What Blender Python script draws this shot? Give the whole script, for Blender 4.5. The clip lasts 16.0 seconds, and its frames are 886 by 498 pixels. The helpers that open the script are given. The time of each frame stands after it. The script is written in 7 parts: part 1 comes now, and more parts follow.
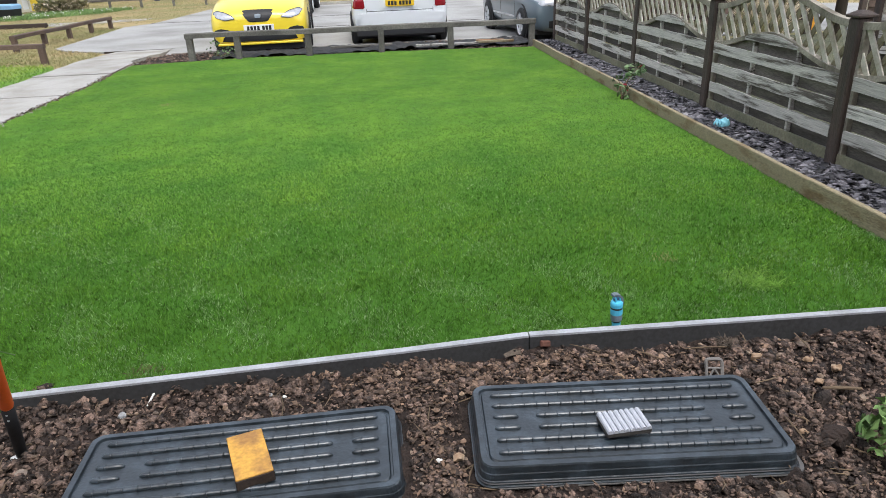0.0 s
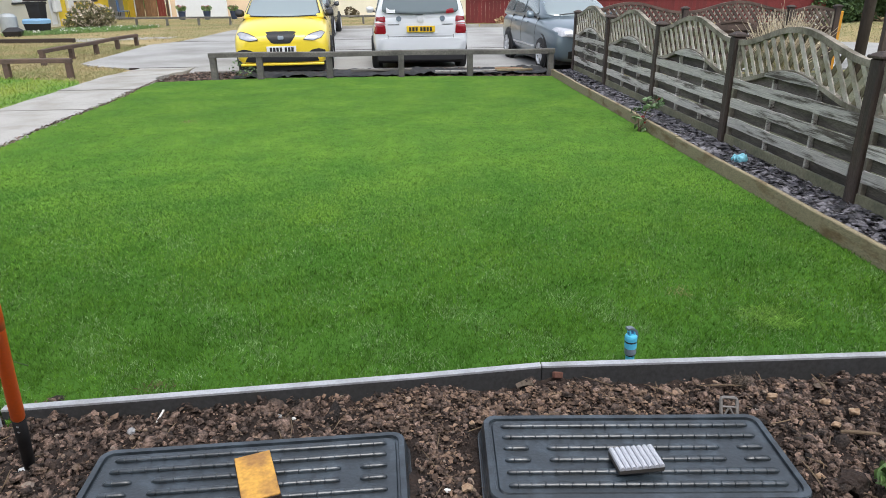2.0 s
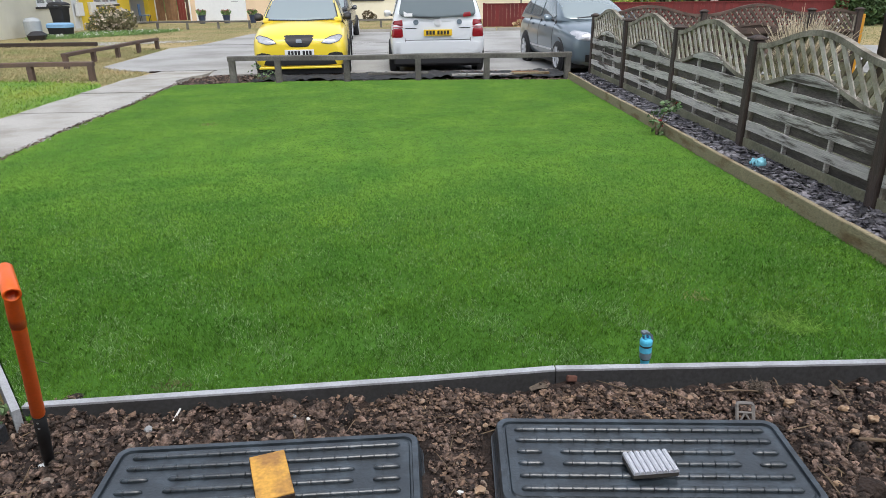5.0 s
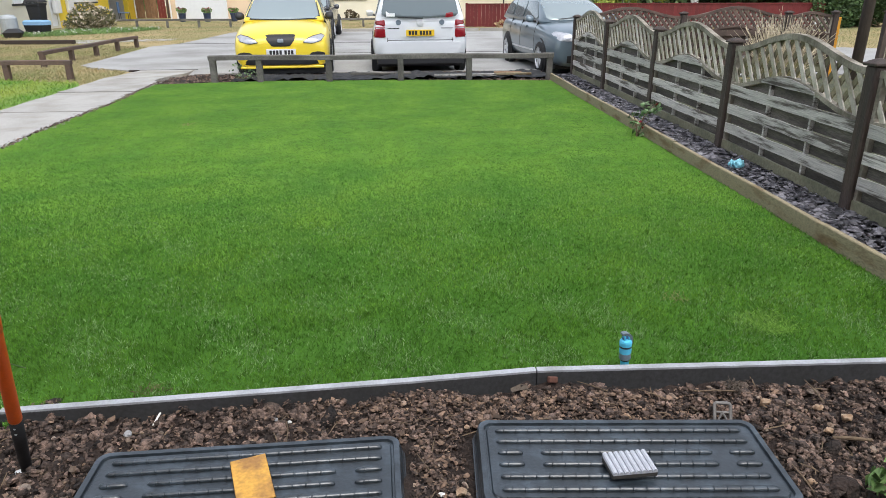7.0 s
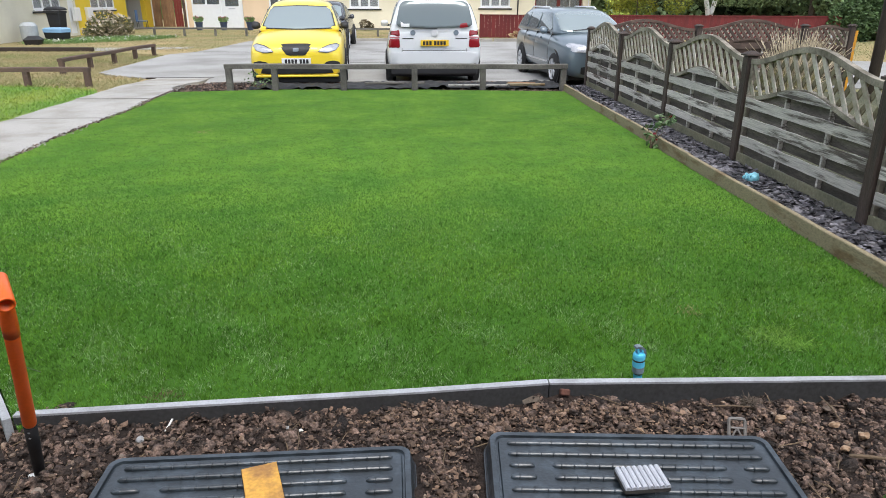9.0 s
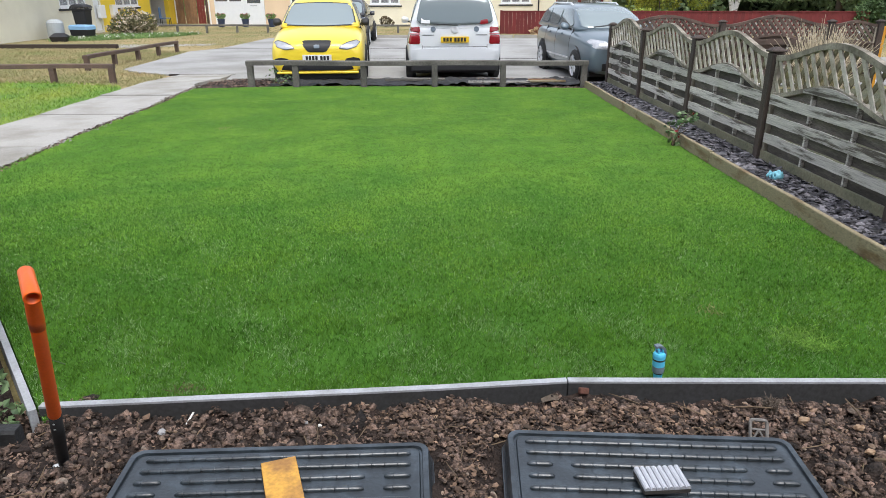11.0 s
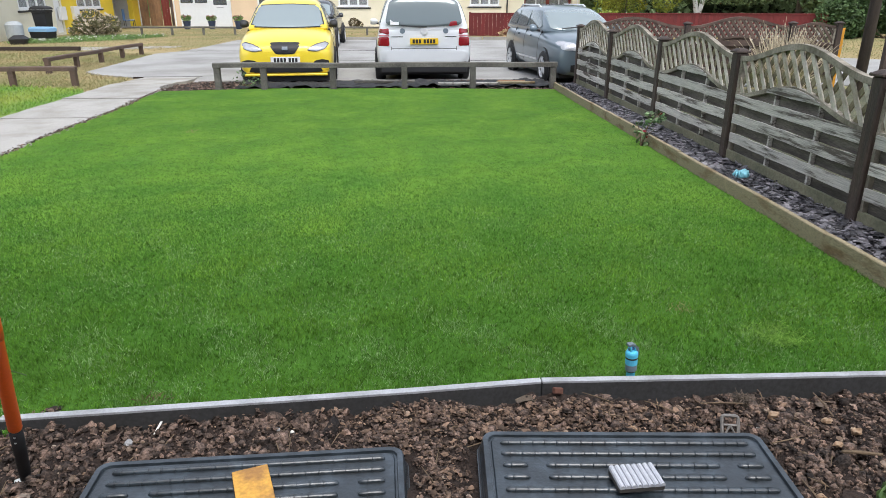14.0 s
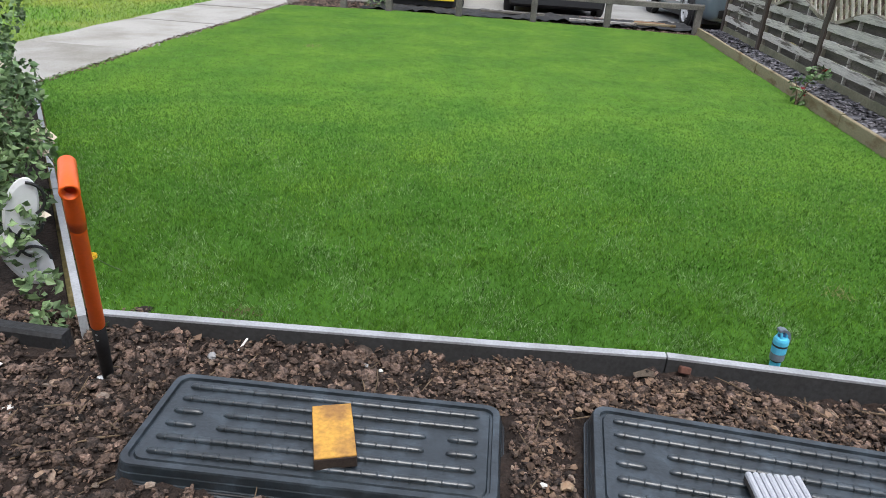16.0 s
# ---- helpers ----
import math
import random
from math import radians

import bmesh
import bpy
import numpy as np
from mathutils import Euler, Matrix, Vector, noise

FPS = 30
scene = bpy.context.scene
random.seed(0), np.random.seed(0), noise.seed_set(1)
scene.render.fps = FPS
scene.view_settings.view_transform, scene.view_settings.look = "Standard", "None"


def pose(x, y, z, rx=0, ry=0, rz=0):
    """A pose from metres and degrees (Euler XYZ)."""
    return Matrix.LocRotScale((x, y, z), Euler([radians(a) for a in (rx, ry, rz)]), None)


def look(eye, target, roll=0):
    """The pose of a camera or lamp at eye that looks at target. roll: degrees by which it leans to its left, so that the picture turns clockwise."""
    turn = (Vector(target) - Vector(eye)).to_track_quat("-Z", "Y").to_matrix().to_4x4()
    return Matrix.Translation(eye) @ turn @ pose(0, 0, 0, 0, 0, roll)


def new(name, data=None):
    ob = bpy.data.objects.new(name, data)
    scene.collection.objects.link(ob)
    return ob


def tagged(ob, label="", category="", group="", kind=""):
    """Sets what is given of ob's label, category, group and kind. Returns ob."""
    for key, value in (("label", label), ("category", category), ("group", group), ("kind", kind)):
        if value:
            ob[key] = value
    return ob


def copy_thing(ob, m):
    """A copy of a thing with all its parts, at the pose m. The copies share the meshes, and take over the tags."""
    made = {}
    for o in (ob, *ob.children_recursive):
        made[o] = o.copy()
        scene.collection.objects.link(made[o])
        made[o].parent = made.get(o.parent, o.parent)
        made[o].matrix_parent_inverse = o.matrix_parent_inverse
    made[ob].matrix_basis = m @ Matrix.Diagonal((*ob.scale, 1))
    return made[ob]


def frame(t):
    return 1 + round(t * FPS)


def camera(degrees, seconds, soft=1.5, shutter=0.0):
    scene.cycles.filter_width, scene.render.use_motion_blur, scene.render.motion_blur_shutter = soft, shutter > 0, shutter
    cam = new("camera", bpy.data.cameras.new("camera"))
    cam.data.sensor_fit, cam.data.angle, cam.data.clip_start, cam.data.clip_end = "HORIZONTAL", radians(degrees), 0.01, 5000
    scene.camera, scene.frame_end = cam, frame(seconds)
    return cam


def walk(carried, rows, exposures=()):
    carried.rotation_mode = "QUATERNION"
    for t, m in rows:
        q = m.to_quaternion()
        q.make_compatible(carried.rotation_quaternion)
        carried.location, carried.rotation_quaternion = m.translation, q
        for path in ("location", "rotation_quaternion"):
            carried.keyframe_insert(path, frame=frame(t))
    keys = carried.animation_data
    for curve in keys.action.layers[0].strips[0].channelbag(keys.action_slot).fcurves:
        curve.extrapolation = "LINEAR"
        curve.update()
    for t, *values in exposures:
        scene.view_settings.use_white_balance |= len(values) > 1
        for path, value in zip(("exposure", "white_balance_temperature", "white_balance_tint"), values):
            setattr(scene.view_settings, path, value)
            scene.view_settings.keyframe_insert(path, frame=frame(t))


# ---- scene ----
cam = camera(67.0, 16.0, soft=0.6)
PATH = [
    (0, (0.317, 0.388, 1.451), (0.455, 2.216, 0.651), -2.3),
    (0.5, (0.305, 0.392, 1.447), (0.468, 2.23, 0.673), -0.3),
    (1, (0.305, 0.395, 1.452), (0.423, 2.235, 0.676), -1.0),
    (1.5, (0.3, 0.387, 1.453), (0.389, 2.236, 0.695), 0.1),
    (2, (0.301, 0.394, 1.46), (0.409, 2.252, 0.727), -0.6),
    (2.5, (0.308, 0.381, 1.475), (0.42, 2.293, 0.898), -1.8),
    (3, (0.301, 0.379, 1.459), (0.389, 2.279, 0.84), -1.4),
    (3.2, (0.303, 0.384, 1.452), (0.341, 2.268, 0.781), -1.5),
    (5.3, (0.306, 0.386, 1.464), (0.381, 2.242, 0.723), -0.3),
    (5.5, (0.307, 0.383, 1.476), (0.414, 2.231, 0.718), -0.5),
    (6, (0.308, 0.386, 1.476), (0.443, 2.224, 0.701), -0.6),
    (6.5, (0.316, 0.379, 1.475), (0.441, 2.239, 0.749), -0.1),
    (7, (0.312, 0.381, 1.474), (0.423, 2.241, 0.749), -0.3),
    (7.5, (0.314, 0.382, 1.474), (0.425, 2.243, 0.75), -0.8),
    (8, (0.304, 0.384, 1.476), (0.431, 2.256, 0.784), 0.1),
    (8.5, (0.304, 0.387, 1.469), (0.377, 2.253, 0.752), -0.3),
    (9, (0.302, 0.383, 1.477), (0.381, 2.255, 0.778), 0.1),
    (9.2, (0.306, 0.381, 1.478), (0.401, 2.25, 0.773), 0.0),
    (11.3, (0.296, 0.388, 1.477), (0.315, 2.258, 0.769), -0.1),
    (11.5, (0.288, 0.392, 1.47), (0.325, 2.267, 0.775), 0.2),
    (12, (0.292, 0.387, 1.463), (0.35, 2.264, 0.776), 0.3),
    (12.5, (0.307, 0.379, 1.469), (0.391, 2.256, 0.784), 0.5),
    (13, (0.302, 0.393, 1.465), (0.422, 2.255, 0.745), 0.3),
    (13.5, (0.308, 0.392, 1.47), (0.41, 2.263, 0.771), -0.6),
    (14, (0.301, 0.402, 1.47), (0.407, 2.272, 0.767), 0.0),
    (14.5, (0.297, 0.405, 1.465), (0.393, 2.277, 0.767), 1.1),
    (15, (0.308, 0.426, 1.452), (0.372, 2.273, 0.685), 0.1),
    (15.5, (0.323, 0.521, 1.416), (0.486, 2.354, 0.633), 4.3),
    (15.8, (0.267, 0.607, 1.386), (0.25, 2.412, 0.525), 5.5),
    (16, (0.231, 0.688, 1.328), (0.050, 2.481, 0.459), 3.5),
]
walk(cam, [(t, look(eye, target, roll)) for t, eye, target, roll in PATH],
     exposures=[(0.0, 0.52), (2.0, 0.46), (2.5, 0.27), (3.0, -0.02), (3.5, 0.06), (5.3, 0.40), (6.5, 0.46), (16.0, 0.50)])
from mathutils.bvhtree import BVHTree

# ---- world, sun, exposure ----
world = bpy.data.worlds.new("overcast_sky")
scene.world = world
world.use_nodes = True
wn = world.node_tree.nodes
sky = wn.new("ShaderNodeTexSky")
sky.sky_type, sky.sun_disc = "NISHITA", False
sky.sun_elevation, sky.sun_rotation = radians(66), radians(164)
sky.dust_density, sky.air_density, sky.ozone_density = 2.0, 1.0, 1.0
hsv = wn.new("ShaderNodeHueSaturation")
hsv.inputs["Saturation"].default_value = 0.42
world.node_tree.links.new(sky.outputs[0], hsv.inputs["Color"])
world.node_tree.links.new(hsv.outputs[0], wn["Background"].inputs[0])
wn["Background"].inputs[1].default_value = 0.225
sun_data = bpy.data.lights.new("sun", "SUN")
sun_data.energy, sun_data.angle, sun_data.color = 1.1, radians(30), (1.0, 0.995, 0.985)
sun = new("sun", sun_data)
sun.matrix_world = look((0, 0, 0), (-0.12, 0.42, -1.0))

# ---- materials ----


def mat(name, base, rough=0.8, var=0.25, scale=3.0, fine=60.0, bump=0.3, metal=0.0, other=None, rnd=0.0,
        island=0.0, spec=0.5, coat=0.0, stretch=(1, 1, 1), depth=0.004, edge=(0.36, 0.66)):
    """A surface with variation at two scales; other: a second colour for its stains."""
    m = bpy.data.materials.new(name)
    m.use_nodes = True
    n, l = m.node_tree.nodes, m.node_tree.links
    bsdf = n["Principled BSDF"]
    tc = n.new("ShaderNodeTexCoord")
    mp = n.new("ShaderNodeMapping")
    mp.inputs["Scale"].default_value = stretch
    l.new(tc.outputs["Object"], mp.inputs[0])
    big, small = n.new("ShaderNodeTexNoise"), n.new("ShaderNodeTexNoise")
    for node, s, d in ((big, scale, 4), (small, fine, 3)):
        node.inputs["Scale"].default_value, node.inputs["Detail"].default_value = s, d
        l.new(mp.outputs[0], node.inputs["Vector"])
    ramp = n.new("ShaderNodeValToRGB")
    ramp.color_ramp.elements[0].position, ramp.color_ramp.elements[1].position = edge
    second = other or tuple(c * (1 - var) for c in base)
    ramp.color_ramp.elements[0].color = (*base, 1)
    ramp.color_ramp.elements[1].color = (*second, 1)
    l.new(big.outputs["Fac"], ramp.inputs[0])
    hs = n.new("ShaderNodeHueSaturation")
    l.new(ramp.outputs[0], hs.inputs["Color"])
    mr = n.new("ShaderNodeMapRange")
    mr.inputs["From Min"].default_value, mr.inputs["From Max"].default_value = 0.25, 0.75
    mr.inputs["To Min"].default_value, mr.inputs["To Max"].default_value = 1 - var, 1 + var
    l.new(small.outputs["Fac"], mr.inputs["Value"])
    value = mr.outputs[0]
    if rnd:  # no two pieces carry the same stains
        info, shift = n.new("ShaderNodeObjectInfo"), n.new("ShaderNodeVectorMath")
        shift.operation = "SCALE"
        shift.inputs[0].default_value = (31.0, 47.0, 23.0)
        l.new(info.outputs["Random"], shift.inputs["Scale"])
        l.new(shift.outputs[0], mp.inputs["Location"])
    for amount, kind, socket in ((rnd, "ShaderNodeObjectInfo", "Random"), (island, "ShaderNodeNewGeometry", "Random Per Island")):
        if amount:
            src = n.new(kind)
            r2, mul = n.new("ShaderNodeMapRange"), n.new("ShaderNodeMath")
            r2.inputs["To Min"].default_value, r2.inputs["To Max"].default_value = 1 - amount, 1 + amount
            mul.operation = "MULTIPLY"
            l.new(src.outputs[socket], r2.inputs["Value"])
            l.new(r2.outputs[0], mul.inputs[0])
            l.new(value, mul.inputs[1])
            value = mul.outputs[0]
    l.new(value, hs.inputs["Value"])
    l.new(hs.outputs[0], bsdf.inputs["Base Color"])
    bsdf.inputs["Roughness"].default_value = rough
    bsdf.inputs["Metallic"].default_value = metal
    bsdf.inputs["Specular IOR Level"].default_value = spec
    bsdf.inputs["Coat Weight"].default_value = coat
    bsdf.inputs["Coat Roughness"].default_value = 0.08
    if bump:
        b = n.new("ShaderNodeBump")
        b.inputs["Strength"].default_value, b.inputs["Distance"].default_value = bump, depth
        l.new(small.outputs["Fac"], b.inputs["Height"])
        l.new(b.outputs[0], bsdf.inputs["Normal"])
    return m


def glass_mat(name, tint, rough=0.03, alpha=0.6):
    """Dark glazing that mirrors the sky and lets some of what is behind it through."""
    m = bpy.data.materials.new(name)
    m.use_nodes = True
    b = m.node_tree.nodes["Principled BSDF"]
    b.inputs["Base Color"].default_value = (*tint, 1)
    b.inputs["Roughness"].default_value = rough
    b.inputs["Alpha"].default_value = alpha
    b.inputs["Coat Weight"].default_value = 0.5
    return m


M_GROUND = mat("dry_verge_grass", (0.36, 0.27, 0.13), 0.95, 0.3, 0.35, 30, 0.6, other=(0.21, 0.20, 0.08), depth=0.02)
M_ASPHALT = mat("worn_asphalt", (0.36, 0.356, 0.344), 0.85, 0.2, 0.7, 90, 0.4, other=(0.235, 0.23, 0.215), spec=0.25, edge=(0.40, 0.72))
M_CONCRETE = mat("worn_concrete", (0.375, 0.36, 0.335), 0.85, 0.2, 1.7, 85, 0.5, other=(0.25, 0.235, 0.20), rnd=0.09, edge=(0.42, 0.70))
M_LAWN = mat("lawn_turf", (0.052, 0.136, 0.019), 0.95, 0.2, 1.2, 70, 0.4, other=(0.064, 0.156, 0.022), depth=0.02, spec=0.1)
M_SOIL = mat("damp_soil", (0.032, 0.020, 0.015), 0.95, 0.5, 5, 60, 1.0, other=(0.02, 0.013, 0.010), depth=0.015)
M_CLOD = mat("soil_clod", (0.205, 0.138, 0.106), 0.9, 0.5, 22, 130, 1.0, other=(0.058, 0.042, 0.034), island=0.85, depth=0.012)
M_STONE = mat("pebble", (0.21, 0.135, 0.085), 0.75, 0.3, 20, 90, 0.5, other=(0.25, 0.20, 0.16), island=0.5)
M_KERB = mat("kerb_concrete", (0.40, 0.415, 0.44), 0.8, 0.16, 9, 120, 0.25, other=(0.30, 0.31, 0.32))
# near-black grey that carries the shade of upright faces in its colour
M_SHADEDFACE = mat("shaded_grey_face", (0.046, 0.047, 0.049), 0.75, 0.3, 6, 60, 0.35, other=(0.04, 0.04, 0.04))
M_SLEEPER = mat("weathered_sleeper", (0.30, 0.252, 0.155), 0.85, 0.34, 2.6, 45, 0.7, other=(0.185, 0.125, 0.062), stretch=(2, 0.9, 3.5), edge=(0.52, 0.66))
M_SLATE = mat("purple_slate", (0.185, 0.176, 0.19), 0.46, 0.25, 9, 80, 0.3, other=(0.04, 0.038, 0.045), island=0.85, edge=(0.40, 0.60))
M_POST = mat("dark_stained_post", (0.072, 0.050, 0.040), 0.7, 0.35, 3, 30, 0.6, other=(0.040, 0.029, 0.025), stretch=(5, 5, 0.7))
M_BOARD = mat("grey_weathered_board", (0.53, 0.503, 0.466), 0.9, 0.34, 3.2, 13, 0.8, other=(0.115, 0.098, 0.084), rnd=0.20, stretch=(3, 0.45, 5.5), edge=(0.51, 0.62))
for n_ in M_BOARD.node_tree.nodes:
    if n_.type == "TEX_NOISE":
        n_.inputs["Roughness"].default_value = 0.68
grain = next(n for n in M_BOARD.node_tree.nodes if n.type == "TEX_NOISE" and n.inputs["Scale"].default_value > 10)
fibre = M_BOARD.node_tree.nodes.new("ShaderNodeMapping")
fibre.inputs["Scale"].default_value = (8, 0.5, 11)
M_BOARD.node_tree.links.new(next(n for n in M_BOARD.node_tree.nodes if n.type == "TEX_COORD").outputs["Object"], fibre.inputs[0])
M_BOARD.node_tree.links.new(fibre.outputs[0], grain.inputs["Vector"])
# darker copy of the board colour, holding the shade between the front boards
M_BOARDSHADED = mat("shaded_rear_board", (0.135, 0.12, 0.105), 0.9, 0.4, 2.5, 20, 0.5, other=(0.065, 0.057, 0.05), rnd=0.3, stretch=(8, 1.0, 7))
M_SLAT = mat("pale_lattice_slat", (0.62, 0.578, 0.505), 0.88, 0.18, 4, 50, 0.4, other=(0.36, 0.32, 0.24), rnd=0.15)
M_SLATREAR = mat("olive_lattice_slat", (0.27, 0.24, 0.15), 0.9, 0.25, 4, 50, 0.4, other=(0.17, 0.15, 0.09), rnd=0.2)
M_FRAME = mat("mossy_fence_frame", (0.35, 0.315, 0.255), 0.88, 0.25, 5, 50, 0.5, other=(0.13, 0.115, 0.085))
M_GRAVELBOARD = mat("mossy_gravel_board", (0.21, 0.20, 0.13), 0.9, 0.25, 4, 50, 0.4, other=(0.14, 0.14, 0.09))
M_RAIL = mat("knee_rail_timber", (0.17, 0.16, 0.14), 0.88, 0.28, 3, 45, 0.5, other=(0.085, 0.08, 0.07), rnd=0.1)
M_RAILDARK = mat("dark_knee_rail_timber", (0.13, 0.085, 0.062), 0.85, 0.2, 3, 45, 0.4, other=(0.085, 0.06, 0.05), rnd=0.1)
M_TRAY = mat("black_tray_plastic", (0.015, 0.022, 0.028), 0.36, 0.32, 13, 75, 0.7, other=(0.042, 0.058, 0.073), spec=1.0, coat=0.12, depth=0.002, edge=(0.45, 0.70))
M_WOOD = mat("orange_wood_offcut", (0.62, 0.33, 0.06), 0.7, 0.18, 14, 90, 0.25, other=(0.33, 0.165, 0.05), edge=(0.46, 0.66))
M_WOODDARK = mat("dark_offcut_side", (0.045, 0.03, 0.022), 0.85, 0.3, 20, 90, 0.4)
M_GREYBLOCK = mat("grey_ribbed_composite", (0.48, 0.495, 0.54), 0.6, 0.08, 20, 150, 0.1)
M_GREYSIDE = mat("ribbed_composite_underside", (0.06, 0.055, 0.05), 0.8, 0.2, 20, 100, 0.2)
M_ORANGE = mat("orange_spade_handle", (0.85, 0.13, 0.012), 0.38, 0.06, 12, 120, 0.05)
M_BLACKMETAL = mat("black_spade_metal", (0.012, 0.012, 0.013), 0.7, 0.25, 14, 90, 0.2)
M_CYAN = mat("cyan_plastic", (0.10, 0.55, 0.80), 0.35, 0.05, 20, 100, 0.05)
M_GREYPLASTIC = mat("grey_plastic", (0.16, 0.20, 0.24), 0.4, 0.08, 20, 100, 0.05)
M_TURQ = mat("turquoise_rubber", (0.25, 0.62, 0.74), 0.5, 0.12, 20, 100, 0.1)
M_TWIG = mat("dry_twig", (0.17, 0.12, 0.075), 0.9, 0.25, 20, 90, 0.4, island=0.3)
M_WHITECHIP = mat("white_chip", (0.75, 0.74, 0.70), 0.7, 0.06, 20, 90, 0.1)
M_WHITE = mat("white_upvc", (0.80, 0.81, 0.82), 0.4, 0.04, 6, 60, 0.05)
M_CREAM = mat("cream_render", (0.82, 0.76, 0.60), 0.9, 0.06, 0.8, 60, 0.3, other=(0.75, 0.69, 0.54))
M_PEACH = mat("peach_render", (0.80, 0.61, 0.42), 0.9, 0.06, 0.8, 60, 0.3, other=(0.73, 0.55, 0.37))
M_PALE = mat("pale_render", (0.76, 0.73, 0.60), 0.9, 0.06, 0.8, 60, 0.3, other=(0.66, 0.63, 0.52))
M_YELLOWWALL = mat("yellow_painted_wall", (0.83, 0.61, 0.045), 0.8, 0.05, 0.8, 60, 0.2, other=(0.75, 0.55, 0.05))
M_TILE = mat("concrete_roof_tile", (0.172, 0.162, 0.157), 0.9, 0.25, 0.5, 30, 0.4, other=(0.115, 0.108, 0.105), island=0.08)
M_RED = mat("red_painted_fence", (0.155, 0.018, 0.018), 0.75, 0.12, 1.5, 40, 0.25, other=(0.115, 0.015, 0.015), rnd=0.06)
M_REDDOOR = mat("dark_red_timber", (0.22, 0.04, 0.03), 0.6, 0.12, 3, 40, 0.1)
M_GUTTER = mat("weathered_gutter", (0.60, 0.60, 0.59), 0.5, 0.08, 3, 60, 0.05)
M_GLASS = glass_mat("window_glass", (0.20, 0.23, 0.25), 0.04, 0.34)
M_CARGLASS = glass_mat("car_glass", (0.40, 0.465, 0.46), 0.07, 0.96)
M_CARGLASS.node_tree.nodes["Principled BSDF"].inputs["Metallic"].default_value = 0.55
M_REARGLASS = glass_mat("dark_car_glass", (0.135, 0.165, 0.172), 0.06, 0.97)
M_REARGLASS.node_tree.nodes["Principled BSDF"].inputs["Metallic"].default_value = 0.35
M_CURTAIN = mat("net_curtain", (0.80, 0.80, 0.82), 0.95, 0.12, 2, 30, 0.2, stretch=(12, 12, 0.4))
M_DARKROOM = mat("dim_interior", (0.22, 0.22, 0.215), 0.95, 0.1, 2, 30, 0)
M_CARYELLOW = mat("yellow_car_paint", (0.87, 0.66, 0.045), 0.3, 0.02, 3, 200, 0, coat=0.7)
M_CARSILVER = mat("silver_car_paint", (0.80, 0.82, 0.845), 0.30, 0.03, 3, 200, 0, metal=0.12, coat=0.7)
M_CARGREY = mat("slate_grey_car_paint", (0.14, 0.185, 0.215), 0.28, 0.03, 3, 200, 0, metal=0.2, coat=0.9)
M_CARBLACK = mat("black_car_paint", (0.02, 0.021, 0.024), 0.25, 0.03, 3, 200, 0, coat=0.7)
M_BLACK = mat("black_trim", (0.018, 0.018, 0.02), 0.55, 0.15, 8, 100, 0.05)
M_TYRE = mat("tyre_rubber", (0.022, 0.022, 0.023), 0.85, 0.2, 12, 90, 0.2)
M_ALLOY = mat("alloy_wheel", (0.78, 0.79, 0.81), 0.35, 0.08, 12, 90, 0.05, metal=0.25)
M_LAMP = mat("clear_headlamp", (0.46, 0.47, 0.50), 0.12, 0.12, 14, 30, 0.1, metal=0.3, coat=1.0)
M_LAMPCLEAR = mat("bright_headlamp", (0.56, 0.57, 0.60), 0.12, 0.12, 14, 30, 0.1, metal=0.2, coat=1.0)
M_TAIL = mat("red_tail_lamp", (0.27, 0.010, 0.017), 0.2, 0.1, 14, 60, 0.05, coat=0.8)
M_TAILPALE = mat("pale_tail_lamp", (0.58, 0.22, 0.24), 0.2, 0.1, 14, 60, 0.05, coat=0.8)
M_PLATEY = mat("yellow_plate", (0.80, 0.52, 0.02), 0.45, 0.04, 8, 80, 0)
M_PLATEW = mat("white_plate", (0.80, 0.80, 0.80), 0.45, 0.04, 8, 80, 0)
M_BLUE = mat("blue_plastic", (0.07, 0.17, 0.36), 0.5, 0.1, 5, 60, 0.05)
M_POT = mat("blue_glazed_pot", (0.035, 0.05, 0.10), 0.35, 0.15, 6, 60, 0.05)
M_PINK = mat("pink_petals", (0.45, 0.15, 0.18), 0.8, 0.2, 20, 60, 0, island=0.4)
M_PETAL = mat("cream_petals", (0.66, 0.57, 0.46), 0.8, 0.12, 20, 60, 0, island=0.25)
M_YPETAL = mat("yellow_petals", (0.80, 0.50, 0.03), 0.7, 0.12, 20, 60, 0, island=0.25)
M_BARK = mat("bark", (0.13, 0.10, 0.075), 0.95, 0.3, 4, 30, 0.8, other=(0.08, 0.065, 0.05), depth=0.02)
M_BIRCH = mat("birch_bark", (0.78, 0.77, 0.74), 0.85, 0.12, 3, 30, 0.4, other=(0.25, 0.23, 0.2), stretch=(1, 1, 3), edge=(0.55, 0.62))
M_TARRED = mat("tarred_pole", (0.085, 0.068, 0.06), 0.85, 0.25, 4, 40, 0.5, other=(0.055, 0.046, 0.042), stretch=(5, 5, 0.6))
M_STEEL = mat("galvanised_steel", (0.50, 0.52, 0.53), 0.5, 0.1, 5, 60, 0.05, metal=0.6)
M_MEMBRANE = mat("black_weed_membrane", (0.03, 0.031, 0.033), 0.75, 0.35, 4, 60, 0.5, depth=0.01)
M_FENCEWOOD = mat("brown_timber_fence", (0.31, 0.175, 0.09), 0.85, 0.22, 2, 30, 0.3, other=(0.20, 0.115, 0.065), rnd=0.1)
M_DRIED = mat("dry_grass_stalk", (0.46, 0.33, 0.19), 0.9, 0.15, 10, 60, 0, island=0.35)


def leaf_mat(name, base, other, gloss=0.75, scale=0.9, island=0.42, spec=0.4, var=0.2, fine=12):
    return mat(name, base, gloss, var, scale, fine, 0, other=other, island=island, spec=spec)


